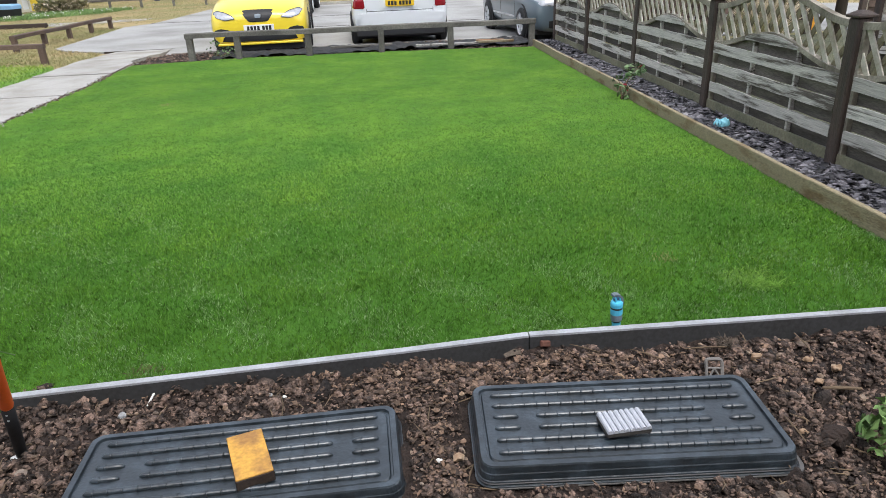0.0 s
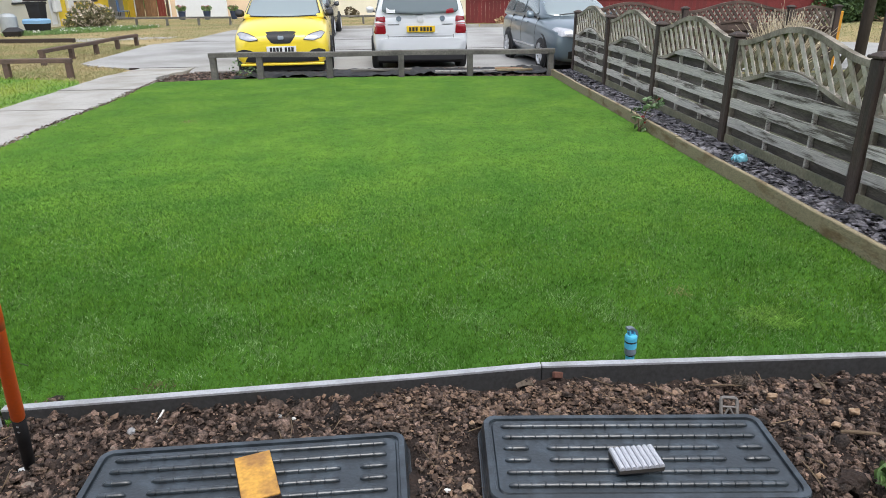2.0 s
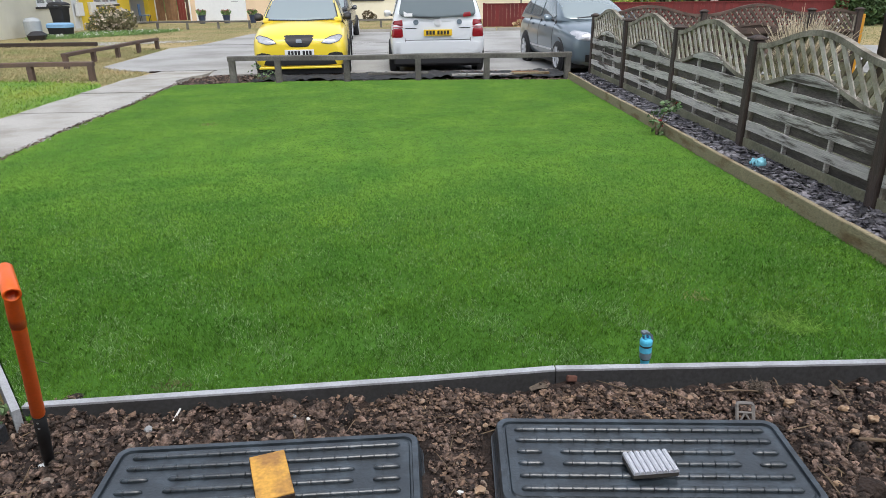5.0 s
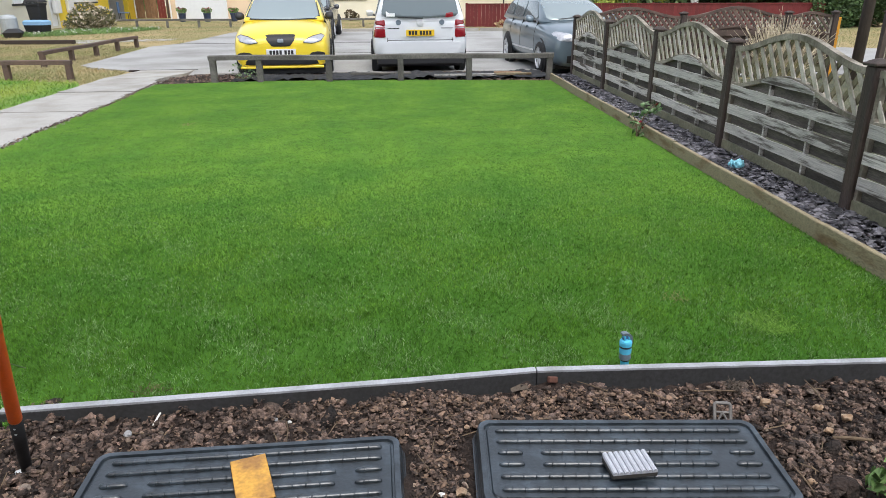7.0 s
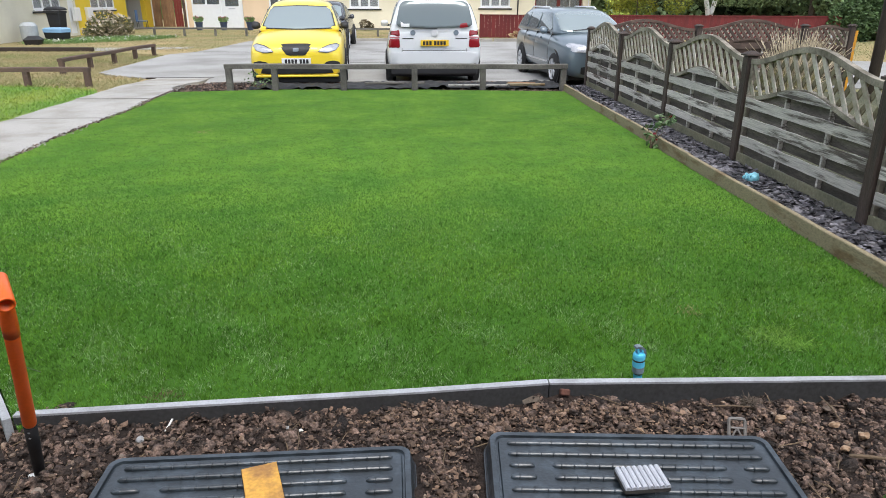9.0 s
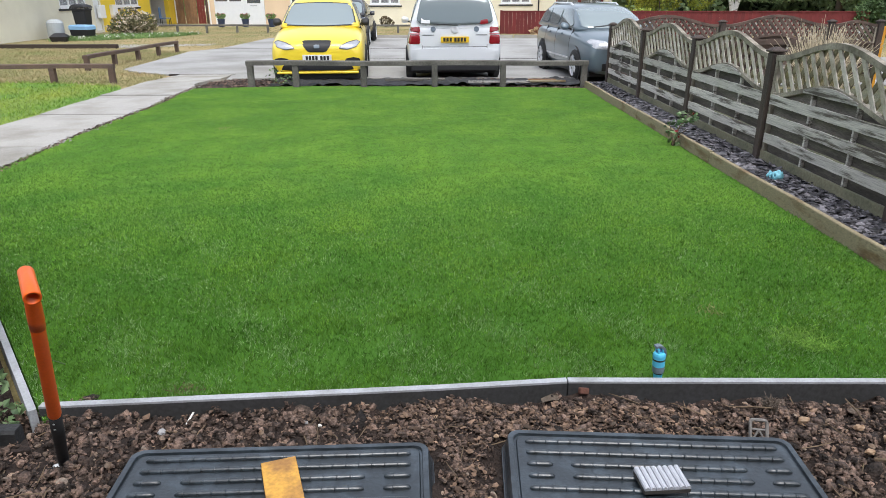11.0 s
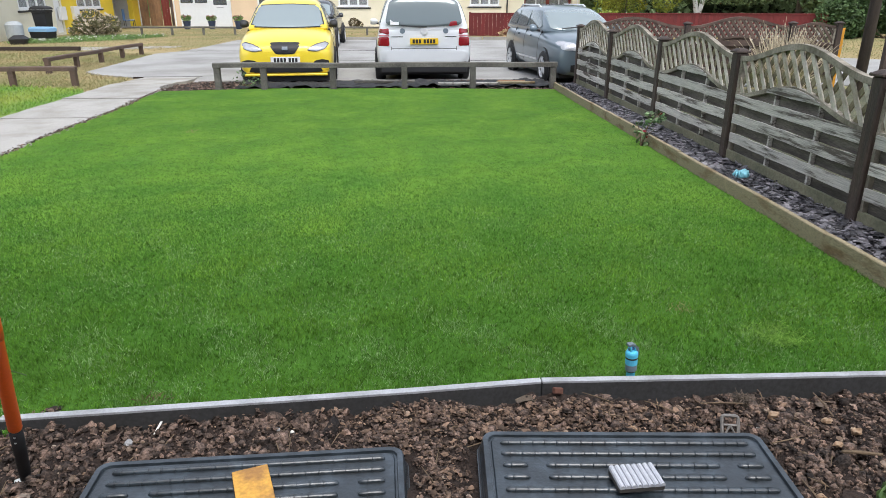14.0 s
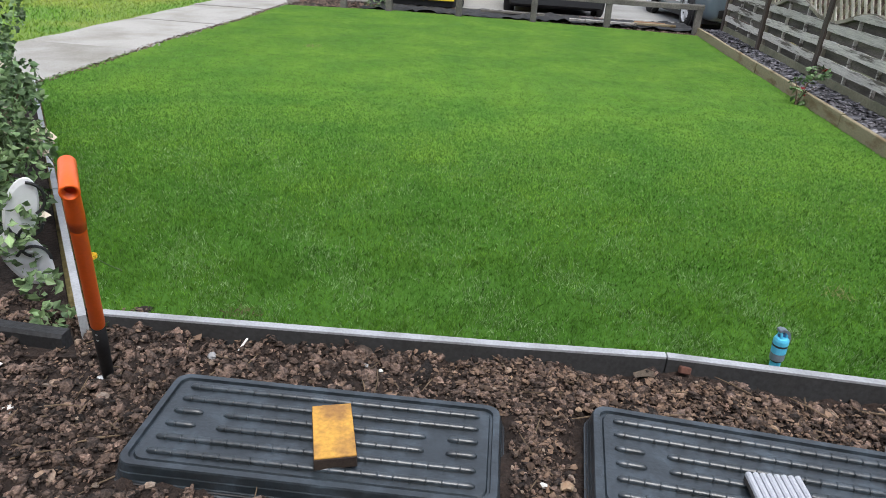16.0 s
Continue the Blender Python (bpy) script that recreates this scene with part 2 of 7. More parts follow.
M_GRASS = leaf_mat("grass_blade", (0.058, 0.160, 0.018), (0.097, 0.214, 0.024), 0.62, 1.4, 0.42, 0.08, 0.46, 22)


def sward_tones(m, cool, warm):
    """Drifts of bluish and of yellowish grass through a lawn, a hand to a stride across."""
    n, l = m.node_tree.nodes, m.node_tree.links
    hs = next(x for x in n if x.type == "HUE_SAT")
    source = hs.inputs["Color"].links[0].from_socket
    tc = n.new("ShaderNodeTexCoord")
    for colour, scale, lo, hi, most, shift in ((cool, 1.7, 0.48, 0.76, 0.5, 3.7), (warm, 2.3, 0.54, 0.78, 0.5, 9.1)):
        mp, nz, mr, mx = n.new("ShaderNodeMapping"), n.new("ShaderNodeTexNoise"), n.new("ShaderNodeMapRange"), n.new("ShaderNodeMixRGB")
        mp.inputs["Location"].default_value = (shift, shift * 0.7, 0)
        nz.inputs["Scale"].default_value, nz.inputs["Detail"].default_value = scale, 5
        mr.inputs["From Min"].default_value, mr.inputs["From Max"].default_value, mr.inputs["To Max"].default_value = lo, hi, most
        mx.inputs[2].default_value = (*colour, 1)
        l.new(tc.outputs["Object"], mp.inputs[0])
        l.new(mp.outputs[0], nz.inputs["Vector"])
        l.new(nz.outputs["Fac"], mr.inputs["Value"])
        l.new(mr.outputs[0], mx.inputs[0])
        l.new(source, mx.inputs[1])
        source = mx.outputs[0]
    l.new(source, hs.inputs["Color"])


# paler than M_GRASS: sheen and lit tips of a glancing view, as colour
M_GRASSLIT = leaf_mat("even_lit_grass_blade", (0.096, 0.236, 0.028), (0.154, 0.308, 0.036), 0.6, 1.4, 0.08, 0.24, 0.20, 9)
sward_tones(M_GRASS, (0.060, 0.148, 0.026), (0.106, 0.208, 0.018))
sward_tones(M_GRASSLIT, (0.088, 0.214, 0.040), (0.152, 0.296, 0.026))
M_GRASSPALE = leaf_mat("pale_grass_blade", (0.20, 0.335, 0.125), (0.27, 0.395, 0.19), 0.8, 3.0, 0.3, 0.1)
M_CLOVER = leaf_mat("pale_clover_blade", (0.16, 0.34, 0.045), (0.21, 0.38, 0.065), 0.6)
M_GRASS2 = leaf_mat("dry_lawn_blade", (0.36, 0.30, 0.16), (0.23, 0.25, 0.10), 0.8, 0.6, 0.18)
M_LEAFMID = leaf_mat("mid_green_leaf", (0.14, 0.24, 0.075), (0.19, 0.30, 0.10))
M_LEAFGOLD = leaf_mat("golden_leaf", (0.56, 0.55, 0.085), (0.24, 0.33, 0.07), 0.75, 0.7)
M_LEAFBIRCH = leaf_mat("birch_leaf", (0.112, 0.155, 0.054), (0.08, 0.118, 0.04))
M_LEAFROSE = leaf_mat("rose_leaf", (0.075, 0.140, 0.055), (0.20, 0.29, 0.13), 0.5, 6.0, 0.6)
M_NEEDLE = leaf_mat("conifer_needle", (0.040, 0.066, 0.040), (0.065, 0.10, 0.058), 0.8)
# leaf green lifted so that its colour carries distant haze and skylight
M_LEAFWOOD = leaf_mat("hazy_skylit_leaf", (0.18, 0.265, 0.125), (0.25, 0.335, 0.16))

# ---- building helpers ----


def thing(name, m, label, category, group="", kind=""):
    ob = new(name)
    ob.matrix_basis = m
    ob.empty_display_size = 0.1
    return tagged(ob, label, category, group, kind)


def mesh_of(name, bm, material, smooth=False):
    me = bpy.data.meshes.new(name)
    bmesh.ops.recalc_face_normals(bm, faces=bm.faces)
    if smooth:
        for f in bm.faces:
            f.smooth = True
    bm.to_mesh(me)
    bm.free()
    me.materials.append(material)
    return me


def part(name, bm, material, parent, label="", smooth=False):
    ob = new(name, mesh_of(name, bm, material, smooth))
    ob.parent = parent
    return tagged(ob, label)


def solid(name, bm, material, label, category, group="", kind="", m=None, smooth=False):
    ob = new(name, mesh_of(name, bm, material, smooth))
    if m:
        ob.matrix_basis = m
    return tagged(ob, label, category, group, kind)


def box(bm, x0, x1, y0, y1, z0, z1, bevel=0.0):
    v = [bm.verts.new((x, y, z)) for z in (z0, z1) for y in (y0, y1) for x in (x0, x1)]
    fs = [bm.faces.new([v[i] for i in q]) for q in
          ((0, 2, 3, 1), (4, 5, 7, 6), (0, 1, 5, 4), (2, 6, 7, 3), (0, 4, 6, 2), (1, 3, 7, 5))]
    if bevel:
        es = list({e for f in fs for e in f.edges})
        bmesh.ops.bevel(bm, geom=es, offset=bevel, segments=1, affect="EDGES")
    return bm


def boxes(*args, bevel=0.0):
    bm = bmesh.new()
    for a in args:
        box(bm, *a, bevel=bevel)
    return bm


def loft(bm, rings, cap=True, closed=True):
    vs = [[bm.verts.new(p) for p in r] for r in rings]
    n = len(vs[0])
    for a, b in zip(vs, vs[1:]):
        for i in range(n if closed else n - 1):
            j = (i + 1) % n
            bm.faces.new((a[i], a[j], b[j], b[i]))
    if cap and closed:
        bm.faces.new(vs[0][::-1])
        bm.faces.new(vs[-1])
    return bm


def ring(c, axis, r, seg=10, r2=None):
    """A circle round the point c, square to axis."""
    axis = Vector(axis).normalized()
    a = axis.orthogonal().normalized()
    b = axis.cross(a)
    return [Vector(c) + a * r * math.cos(k * 2 * math.pi / seg) + b * (r2 or r) * math.sin(k * 2 * math.pi / seg) for k in range(seg)]


def tube(bm, points, radii, seg=8):
    pts = [Vector(p) for p in points]
    if not isinstance(radii, (list, tuple)):
        radii = [radii] * len(pts)
    a, rings = None, []
    for i, p in enumerate(pts):
        d = (pts[min(i + 1, len(pts) - 1)] - pts[max(i - 1, 0)]).normalized()
        a = d.orthogonal() if a is None else a - d * a.dot(d)
        a = a.normalized()
        b = d.cross(a)
        rings.append([p + (a * math.cos(k * 2 * math.pi / seg) + b * math.sin(k * 2 * math.pi / seg)) * radii[i] for k in range(seg)])
    return loft(bm, rings)


def patch(bm, corners, rnd=0.12, off=0.006, thick=0.012, bow=0.0, seg=5):
    """A panel with rounded corners laid over four points, proud of them along their normal."""
    A, B, C, D = [Vector(c) for c in corners]
    n = (B - A).cross(D - A).normalized()
    out = []
    for cu, cv, a0 in ((1 - rnd, 1 - rnd, 0), (rnd, 1 - rnd, 90), (rnd, rnd, 180), (1 - rnd, rnd, 270)):
        for k in range(seg + 1):
            an = radians(a0 + 90 * k / seg)
            out.append((cu + rnd * math.cos(an), cv + rnd * math.sin(an)))
    at = lambda u, v: (A * (1 - u) + B * u) * (1 - v) + (D * (1 - u) + C * u) * v
    rings = []
    for h, s in ((-thick, 1.0), (off, 1.0)):
        rings.append([at(u, v) + n * h for u, v in out])
    low, top = [[bm.verts.new(p) for p in r] for r in rings]
    k = len(top)
    for i in range(k):
        bm.faces.new((low[i], low[(i + 1) % k], top[(i + 1) % k], top[i]))
    mid = bm.verts.new(at(0.5, 0.5) + n * (off + bow))
    inner = []
    for u, v in out:
        u, v = 0.5 + (u - 0.5) * 0.55, 0.5 + (v - 0.5) * 0.55
        inner.append(bm.verts.new(at(u, v) + n * (off + bow * 0.75)))
    for i in range(k):
        j = (i + 1) % k
        bm.faces.new((top[i], top[j], inner[j], inner[i]))
        bm.faces.new((inner[i], inner[j], mid))
    bm.faces.new(low[::-1])
    return bm


def from_arrays(name, verts, quads, material, smooth=False):
    """A mesh from numpy arrays of places and of corner numbers."""
    me = bpy.data.meshes.new(name)
    k = quads.shape[1]
    me.vertices.add(len(verts))
    me.vertices.foreach_set("co", verts.astype(np.float32).ravel())
    me.loops.add(quads.size)
    me.loops.foreach_set("vertex_index", quads.astype(np.int32).ravel())
    me.polygons.add(len(quads))
    me.polygons.foreach_set("loop_start", np.arange(0, quads.size, k, dtype=np.int32))
    me.polygons.foreach_set("use_smooth", np.full(len(quads), smooth))
    me.update(calc_edges=True)
    me.materials.append(material)
    return me


def grid_mesh(name, xs, ys, zf, material):
    """A sheet over a grid, its height by zf(x, y)."""
    X, Y = np.meshgrid(xs, ys)
    V = np.stack([X, Y, zf(X, Y)], -1).reshape(-1, 3)
    nx = len(xs)
    i = (np.arange(len(ys) - 1)[:, None] * nx + np.arange(nx - 1)[None, :]).ravel()
    Q = np.stack([i, i + 1, i + 1 + nx, i + nx], -1)
    return from_arrays(name, V, Q, material, smooth=True)


def waves(X, Y, amp, size, seed, octaves=3):
    """Smooth uneven height from a sum of turned sine waves."""
    g = np.random.default_rng(seed)
    Z = np.zeros_like(X)
    for o in range(octaves):
        for _ in range(4):
            a, p = g.uniform(0, 2 * np.pi, 2)
            f = 2 * np.pi / size * 1.9 ** o * g.uniform(0.7, 1.4)
            Z += amp * 0.5 ** o * 0.5 * np.sin(f * (X * np.cos(a) + Y * np.sin(a)) + p)
    return Z


def blades(name, pos, height, width, lean, material, seed, spread=0.5, soft=0.0):
    """Many narrow bent leaf blades as one mesh; pos: their feet, n x 3. soft: how far their shading is rounded off towards the sky."""
    g = np.random.default_rng(seed)
    n = len(pos)
    a = g.uniform(0, 2 * np.pi, n)
    h = np.asarray(height) * g.uniform(1 - spread, 1 + spread, n)
    w = np.asarray(width) * g.uniform(0.7, 1.3, n)
    d = g.uniform(0, 2 * np.pi, n)
    le = np.asarray(lean) * g.uniform(0.2, 1.2, n) * h
    side = np.stack([np.cos(a), np.sin(a), np.zeros(n)], -1) * w[:, None]
    tip = np.stack([np.cos(d) * le, np.sin(d) * le, h], -1)
    mid = tip * np.array([0.38, 0.38, 0.62])
    V = np.empty((n, 4, 3))
    V[:, 0], V[:, 1] = pos - side, pos + mid - side * 0.8
    V[:, 2], V[:, 3] = pos + tip, pos + mid * 0.6 + side
    b = np.arange(n)[:, None] * 4
    T = np.concatenate([b + [0, 3, 1], b + [1, 3, 2]])
    V = V.reshape(-1, 3)
    if np.isscalar(soft) and not soft:
        return from_arrays(name, V, T, material)
    N = np.cross(V[T[:, 1]] - V[T[:, 0]], V[T[:, 2]] - V[T[:, 0]])
    back = N @ np.array([0.0, -0.96, 0.28]) < 0
    T[back] = T[back][:, ::-1]
    N[back] *= -1
    N /= np.linalg.norm(N, axis=1)[:, None] + 1e-9
    keep = np.repeat(np.broadcast_to(soft, n), 4)
    up = np.zeros((n * 4, 3))
    np.add.at(up, T.ravel(), np.repeat(N * 0.5, 3, axis=0))
    up *= (1 - keep)[:, None]
    up[:, 2] += keep
    up /= np.linalg.norm(up, axis=1)[:, None]
    me = from_arrays(name, V, T, material, smooth=True)
    me.normals_split_custom_set_from_vertices(up)
    return me


def leaves(name, centres, size, material, seed, long=1.6, droop=0.0):
    """Many small pointed leaves, one folded diamond each, as one mesh."""
    g = np.random.default_rng(seed)
    n = len(centres)
    u = g.normal(size=(n, 3))
    u[:, 2] = u[:, 2] * 0.7 - droop
    u /= np.linalg.norm(u, axis=1)[:, None]
    v = np.cross(u, g.normal(size=(n, 3)))
    v /= np.linalg.norm(v, axis=1)[:, None]
    s = (size * g.uniform(0.6, 1.35, n))[:, None]
    w = np.cross(u, v)
    V = np.empty((n, 4, 3))
    V[:, 0], V[:, 2] = centres - u * s * long / 2, centres + u * s * long / 2
    V[:, 1], V[:, 3] = centres + v * s / 2 + w * s * 0.15, centres - v * s / 2 + w * s * 0.15
    b = np.arange(n)[:, None] * 4
    return from_arrays(name, V.reshape(-1, 3), np.concatenate([b + [0, 1, 2], b + [0, 2, 3]]), material)


def lumps(name, pos, size, flat, material, seed, seg=5, rough=0.28, rows=3, smooth=False):
    """Many small uneven stones or clods as one mesh; size: one radius each."""
    g = np.random.default_rng(seed)
    n = len(pos)
    rings_z, rings_r = ((-0.6, 0.25, 0.8), (0.8, 1.0, 0.55)) if rows == 3 else ((-0.5, 0.45), (0.9, 0.85))
    V = np.empty((n, rows * seg + 1, 3))
    turn = g.uniform(0, 2 * np.pi, n)
    ax = g.uniform(0.65, 1.35, (n, 2))
    for r in range(rows):
        for k in range(seg):
            an = turn * 0 + 2 * np.pi * (k + 0.5 * r) / seg
            rr = rings_r[r] * size * (1 + g.uniform(-rough, rough, n))
            x, y = rr * np.cos(an) * ax[:, 0], rr * np.sin(an) * ax[:, 1]
            V[:, r * seg + k, 0] = x * np.cos(turn) - y * np.sin(turn)
            V[:, r * seg + k, 1] = x * np.sin(turn) + y * np.cos(turn)
            V[:, r * seg + k, 2] = rings_z[r] * size * flat * (1 + g.uniform(-rough, rough, n))
    V[:, rows * seg] = np.stack([g.uniform(-.2, .2, n) * size, g.uniform(-.2, .2, n) * size, size * flat * g.uniform(0.8, 1.1, n)], -1)
    tilt = g.normal(0, 0.25, (n, 2))
    V[:, :, 2] += V[:, :, 0] * tilt[:, 0:1] + V[:, :, 1] * tilt[:, 1:2]
    V += pos[:, None, :]
    F = []
    for r in range(rows - 1):
        for k in range(seg):
            a, b2 = r * seg + k, r * seg + (k + 1) % seg
            c, d = a + seg, b2 + seg
            F += [(a, b2, d), (a, d, c)]
    for k in range(seg):
        F.append(((rows - 1) * seg + k, (rows - 1) * seg + (k + 1) % seg, rows * seg))
    b = np.arange(n)[:, None] * (rows * seg + 1)
    T = np.concatenate([b + np.array(f) for f in F])
    return from_arrays(name, V.reshape(-1, 3), T, material, smooth=smooth)


def along(x0, x1, n):
    return [x0 + (x1 - x0) * i / (n - 1) for i in range(n)]

# ---- ground ----
g0 = np.concatenate([[-3000, -800, -250, -90], np.linspace(-40, 40, 60), [90, 250, 800, 3000]])
gy = np.concatenate([[-3000, -600, -120, -40], np.linspace(-8, 62, 60), [100, 300, 900, 3000]])
ground = new("ground", grid_mesh("ground", g0, gy, lambda X, Y: -0.10 + 0 * X, M_GROUND))
tagged(ground, "dry yellowed grass verge round the houses", "ground", kind="structure")


def slab_poly(name, pts, z0, z1, material, label, category, kind="structure"):
    """A flat slab of any outline."""
    bm = bmesh.new()
    loft(bm, [[(x, y, z0) for x, y in pts], [(x, y, z1) for x, y in pts]])
    return solid(name, bm, material, label, category, kind=kind)


road = slab_poly("road", [(-5.3, 14.97), (-4.0, 14.95), (-3.75, 13.75), (3.2, 13.75), (3.2, 12.9), (12.2, 12.9), (14.5, 6.0), (30.0, 6.0), (34.0, 13.2), (13.6, 17.8), (12.0, 18.9),
                 (11.0, 27.4), (-1.2, 27.9), (-6.15, 28.0), (-6.35, 24.0), (-6.5, 22.3), (-7.0, 21.3), (-6.85, 18.4), (-6.75, 16.1), (-6.2, 15.5)], -0.16, -0.07, M_ASPHALT,
                 "worn grey asphalt of the car park and road", "road")

# dark joints across the driveway
for x0, y0, x1, y1 in ((-5.3, 14.985, -3.9, 14.985), (-6.55, 22.32, 2.0, 22.1), (-3.2, 18.6, 9.0, 18.4)):
    d = (Vector((x1, y1)) - Vector((x0, y0))).normalized()
    nn = Vector((-d.y, d.x)) * 0.025
    bm = bmesh.new()
    loft(bm, [[(x0 - nn.x, y0 - nn.y, z), (x1 - nn.x, y1 - nn.y, z), (x1 + nn.x, y1 + nn.y, z), (x0 + nn.x, y0 + nn.y, z)] for z in (-0.12, -0.066)])
    solid("road_joint", bm, M_SOIL, "dark filled joint across the driveway", "road joint", "driveway joints", "structure")

# far kerb of the car park
for a, b in (((-3.2, 28.05), (-0.4, 28.0)), ((-0.35, 28.0), (3.4, 27.85)), ((3.45, 27.85), (10.8, 27.5))):
    bm = bmesh.new()
    d = (Vector(b) - Vector(a)).normalized()
    nn = Vector((-d.y, d.x)) * 0.13
    loft(bm, [[(*p, z) for p in (Vector(a), Vector(b), Vector(b) + nn, Vector(a) + nn)] for z in (-0.15, 0.03)])
    solid("kerb", bm, M_CONCRETE, "low concrete kerb at the car park's far edge", "kerb", "kerbs of the car park", "structure")

# concrete path, slab by slab
path = thing("path", pose(0, 0, 0), "worn pale concrete footpath in cast slabs", "path", kind="structure")
PATH_L = lambda y: -5.02 + 0.0 * y
PATH_R = lambda y: -3.72 - 0.022 * (y - 5.8) - 0.035 * math.sin(y * 1.7)
slab_poly("path_bed", [(-5.0, 3.3), (-3.8, 3.3), (-4.0, 12.2), (-4.0, 14.96), (-5.1, 14.97)], -0.14, -0.085, M_SOIL, "dark joints below the concrete path", "path bed")
for y0, y1 in ((3.2, 5.35), (5.37, 7.42), (7.44, 9.48), (9.53, 11.3), (11.32, 13.08), (13.11, 14.90)):
    bm = bmesh.new()
    ys = along(y0, y1, 9)
    right = [(min(PATH_R(y), -3.72) + random.uniform(-0.03, 0.02) + (-0.10 if 12.6 < y < 13.6 else 0.0), y) for y in ys]
    left = [(PATH_L(y) + random.uniform(-0.03, 0.03), y) for y in ys]
    out = right + left[::-1]
    dz = random.uniform(-0.006, 0.006)
    low = lambda y: dz - (0.062 * (y - 13.1) / 1.8 if y > 13.1 else 0.0)
    loft(bm, [[(x, y, -0.12) for x, y in out], [(x, y, low(y) - 0.012) for x, y in out], [(x * 0.998 - 0.008, y, low(y) - 0.002) for x, y in out]])
    part("slab", bm, M_CONCRETE, path)
# crumbs of broken mortar along the path's edge
g = np.random.default_rng(5)
n = 260
yy = g.uniform(5.9, 13.2, n)
crumbs = np.stack([-3.72 - 0.022 * (yy - 5.8) + g.normal(0.0, 0.035, n), yy, np.full(n, -0.005)], -1)
ob = part("rubble", bmesh.new(), M_STONE, path, "crumbled concrete along the edge")
ob.data = lumps("rubble", crumbs, g.uniform(0.006, 0.022, n), 0.5, M_CONCRETE, 3)
tagged(ob, kind="stuff")

n = 620
yy = g.uniform(5.7, 12.4, n)
edge_soil = np.stack([-3.70 - 0.022 * (yy - 5.8) - 0.035 * np.sin(yy * 1.7) + g.normal(0.0, 0.022, n), yy, np.full(n, -0.004)], -1)
ob = part("soil_edge", bmesh.new(), M_CLOD, path, "brown soil crumbs along the edge")
ob.data = lumps("soil_edge", edge_soil, g.uniform(0.006, 0.017, n), 0.55, M_CLOD, 4, rough=0.4)
tagged(ob, kind="stuff")
# lawn turf and its blades
LAWN = [(-1.18, 2.53), (-1.10, 2.58), (0.83, 2.735), (2.886, 2.695), (2.886, 12.05), (0.3, 12.38), (-2.0, 12.45), (-3.82, 12.15), (-3.80, 9.0), (-3.70, 5.76)]


def inside(P, poly):
    x, y = P[:, 0], P[:, 1]
    hit = np.zeros(len(P), bool)
    for (x0, y0), (x1, y1) in zip(poly, poly[1:] + poly[:1]):
        c = ((y0 > y) != (y1 > y)) & (x < (x1 - x0) * (y - y0) / (y1 - y0 + 1e-12) + x0)
        hit ^= c
    return hit


def scatter(poly, n, seed):
    g = np.random.default_rng(seed)
    P = np.array(poly)
    lo, hi = P.min(0), P.max(0)
    pts = g.uniform(lo, hi, (n, 2))
    return pts[inside(pts, poly)]


lawn = slab_poly("lawn", LAWN, -0.14, -0.012, M_LAWN, "neat bright green front lawn with soft mowing patches", "lawn")
tone = np.random.default_rng(14)
sward = scatter(LAWN, 4200000, 11)
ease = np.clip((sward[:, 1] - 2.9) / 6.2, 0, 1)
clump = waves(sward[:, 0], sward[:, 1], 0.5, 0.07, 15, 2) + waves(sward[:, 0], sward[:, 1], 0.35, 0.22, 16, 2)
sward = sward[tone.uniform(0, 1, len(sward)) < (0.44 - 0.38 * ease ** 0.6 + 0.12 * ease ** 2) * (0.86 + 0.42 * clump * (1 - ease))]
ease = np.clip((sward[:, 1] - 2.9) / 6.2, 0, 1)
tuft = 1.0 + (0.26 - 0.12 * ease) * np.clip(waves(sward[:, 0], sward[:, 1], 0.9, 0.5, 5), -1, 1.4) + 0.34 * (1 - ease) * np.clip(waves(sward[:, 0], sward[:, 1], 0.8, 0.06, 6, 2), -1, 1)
# farther blades take the paler colour, painting in the glancing light
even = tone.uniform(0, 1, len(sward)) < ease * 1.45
for pick, mt, k in ((~even, M_GRASS, 21), (even, M_GRASSLIT, 22)):
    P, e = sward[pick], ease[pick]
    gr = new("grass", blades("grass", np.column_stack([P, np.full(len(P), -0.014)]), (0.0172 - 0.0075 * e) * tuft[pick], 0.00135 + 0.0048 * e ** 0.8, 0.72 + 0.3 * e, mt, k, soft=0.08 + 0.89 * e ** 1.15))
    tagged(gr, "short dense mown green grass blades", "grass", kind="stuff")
near = sward[sward[:, 1] < 5.6]
drift = np.clip(0.5 + waves(near[:, 0], near[:, 1], 0.9, 0.55, 18, 2) + waves(near[:, 0], near[:, 1], 0.7, 0.07, 19, 2), 0.04, 2.0)
pale = near[tone.uniform(0, 1, len(near)) < 0.32 * drift * (1 - (near[:, 1] - 2.5) / 3.1)]
gr = new("grass", blades("grass", np.column_stack([pale, np.full(len(pale), -0.012)]), 0.0180, 0.0012, 0.8, M_GRASSPALE, 24))
tagged(gr, "scattered paler grass blades in the lawn", "grass", kind="stuff")
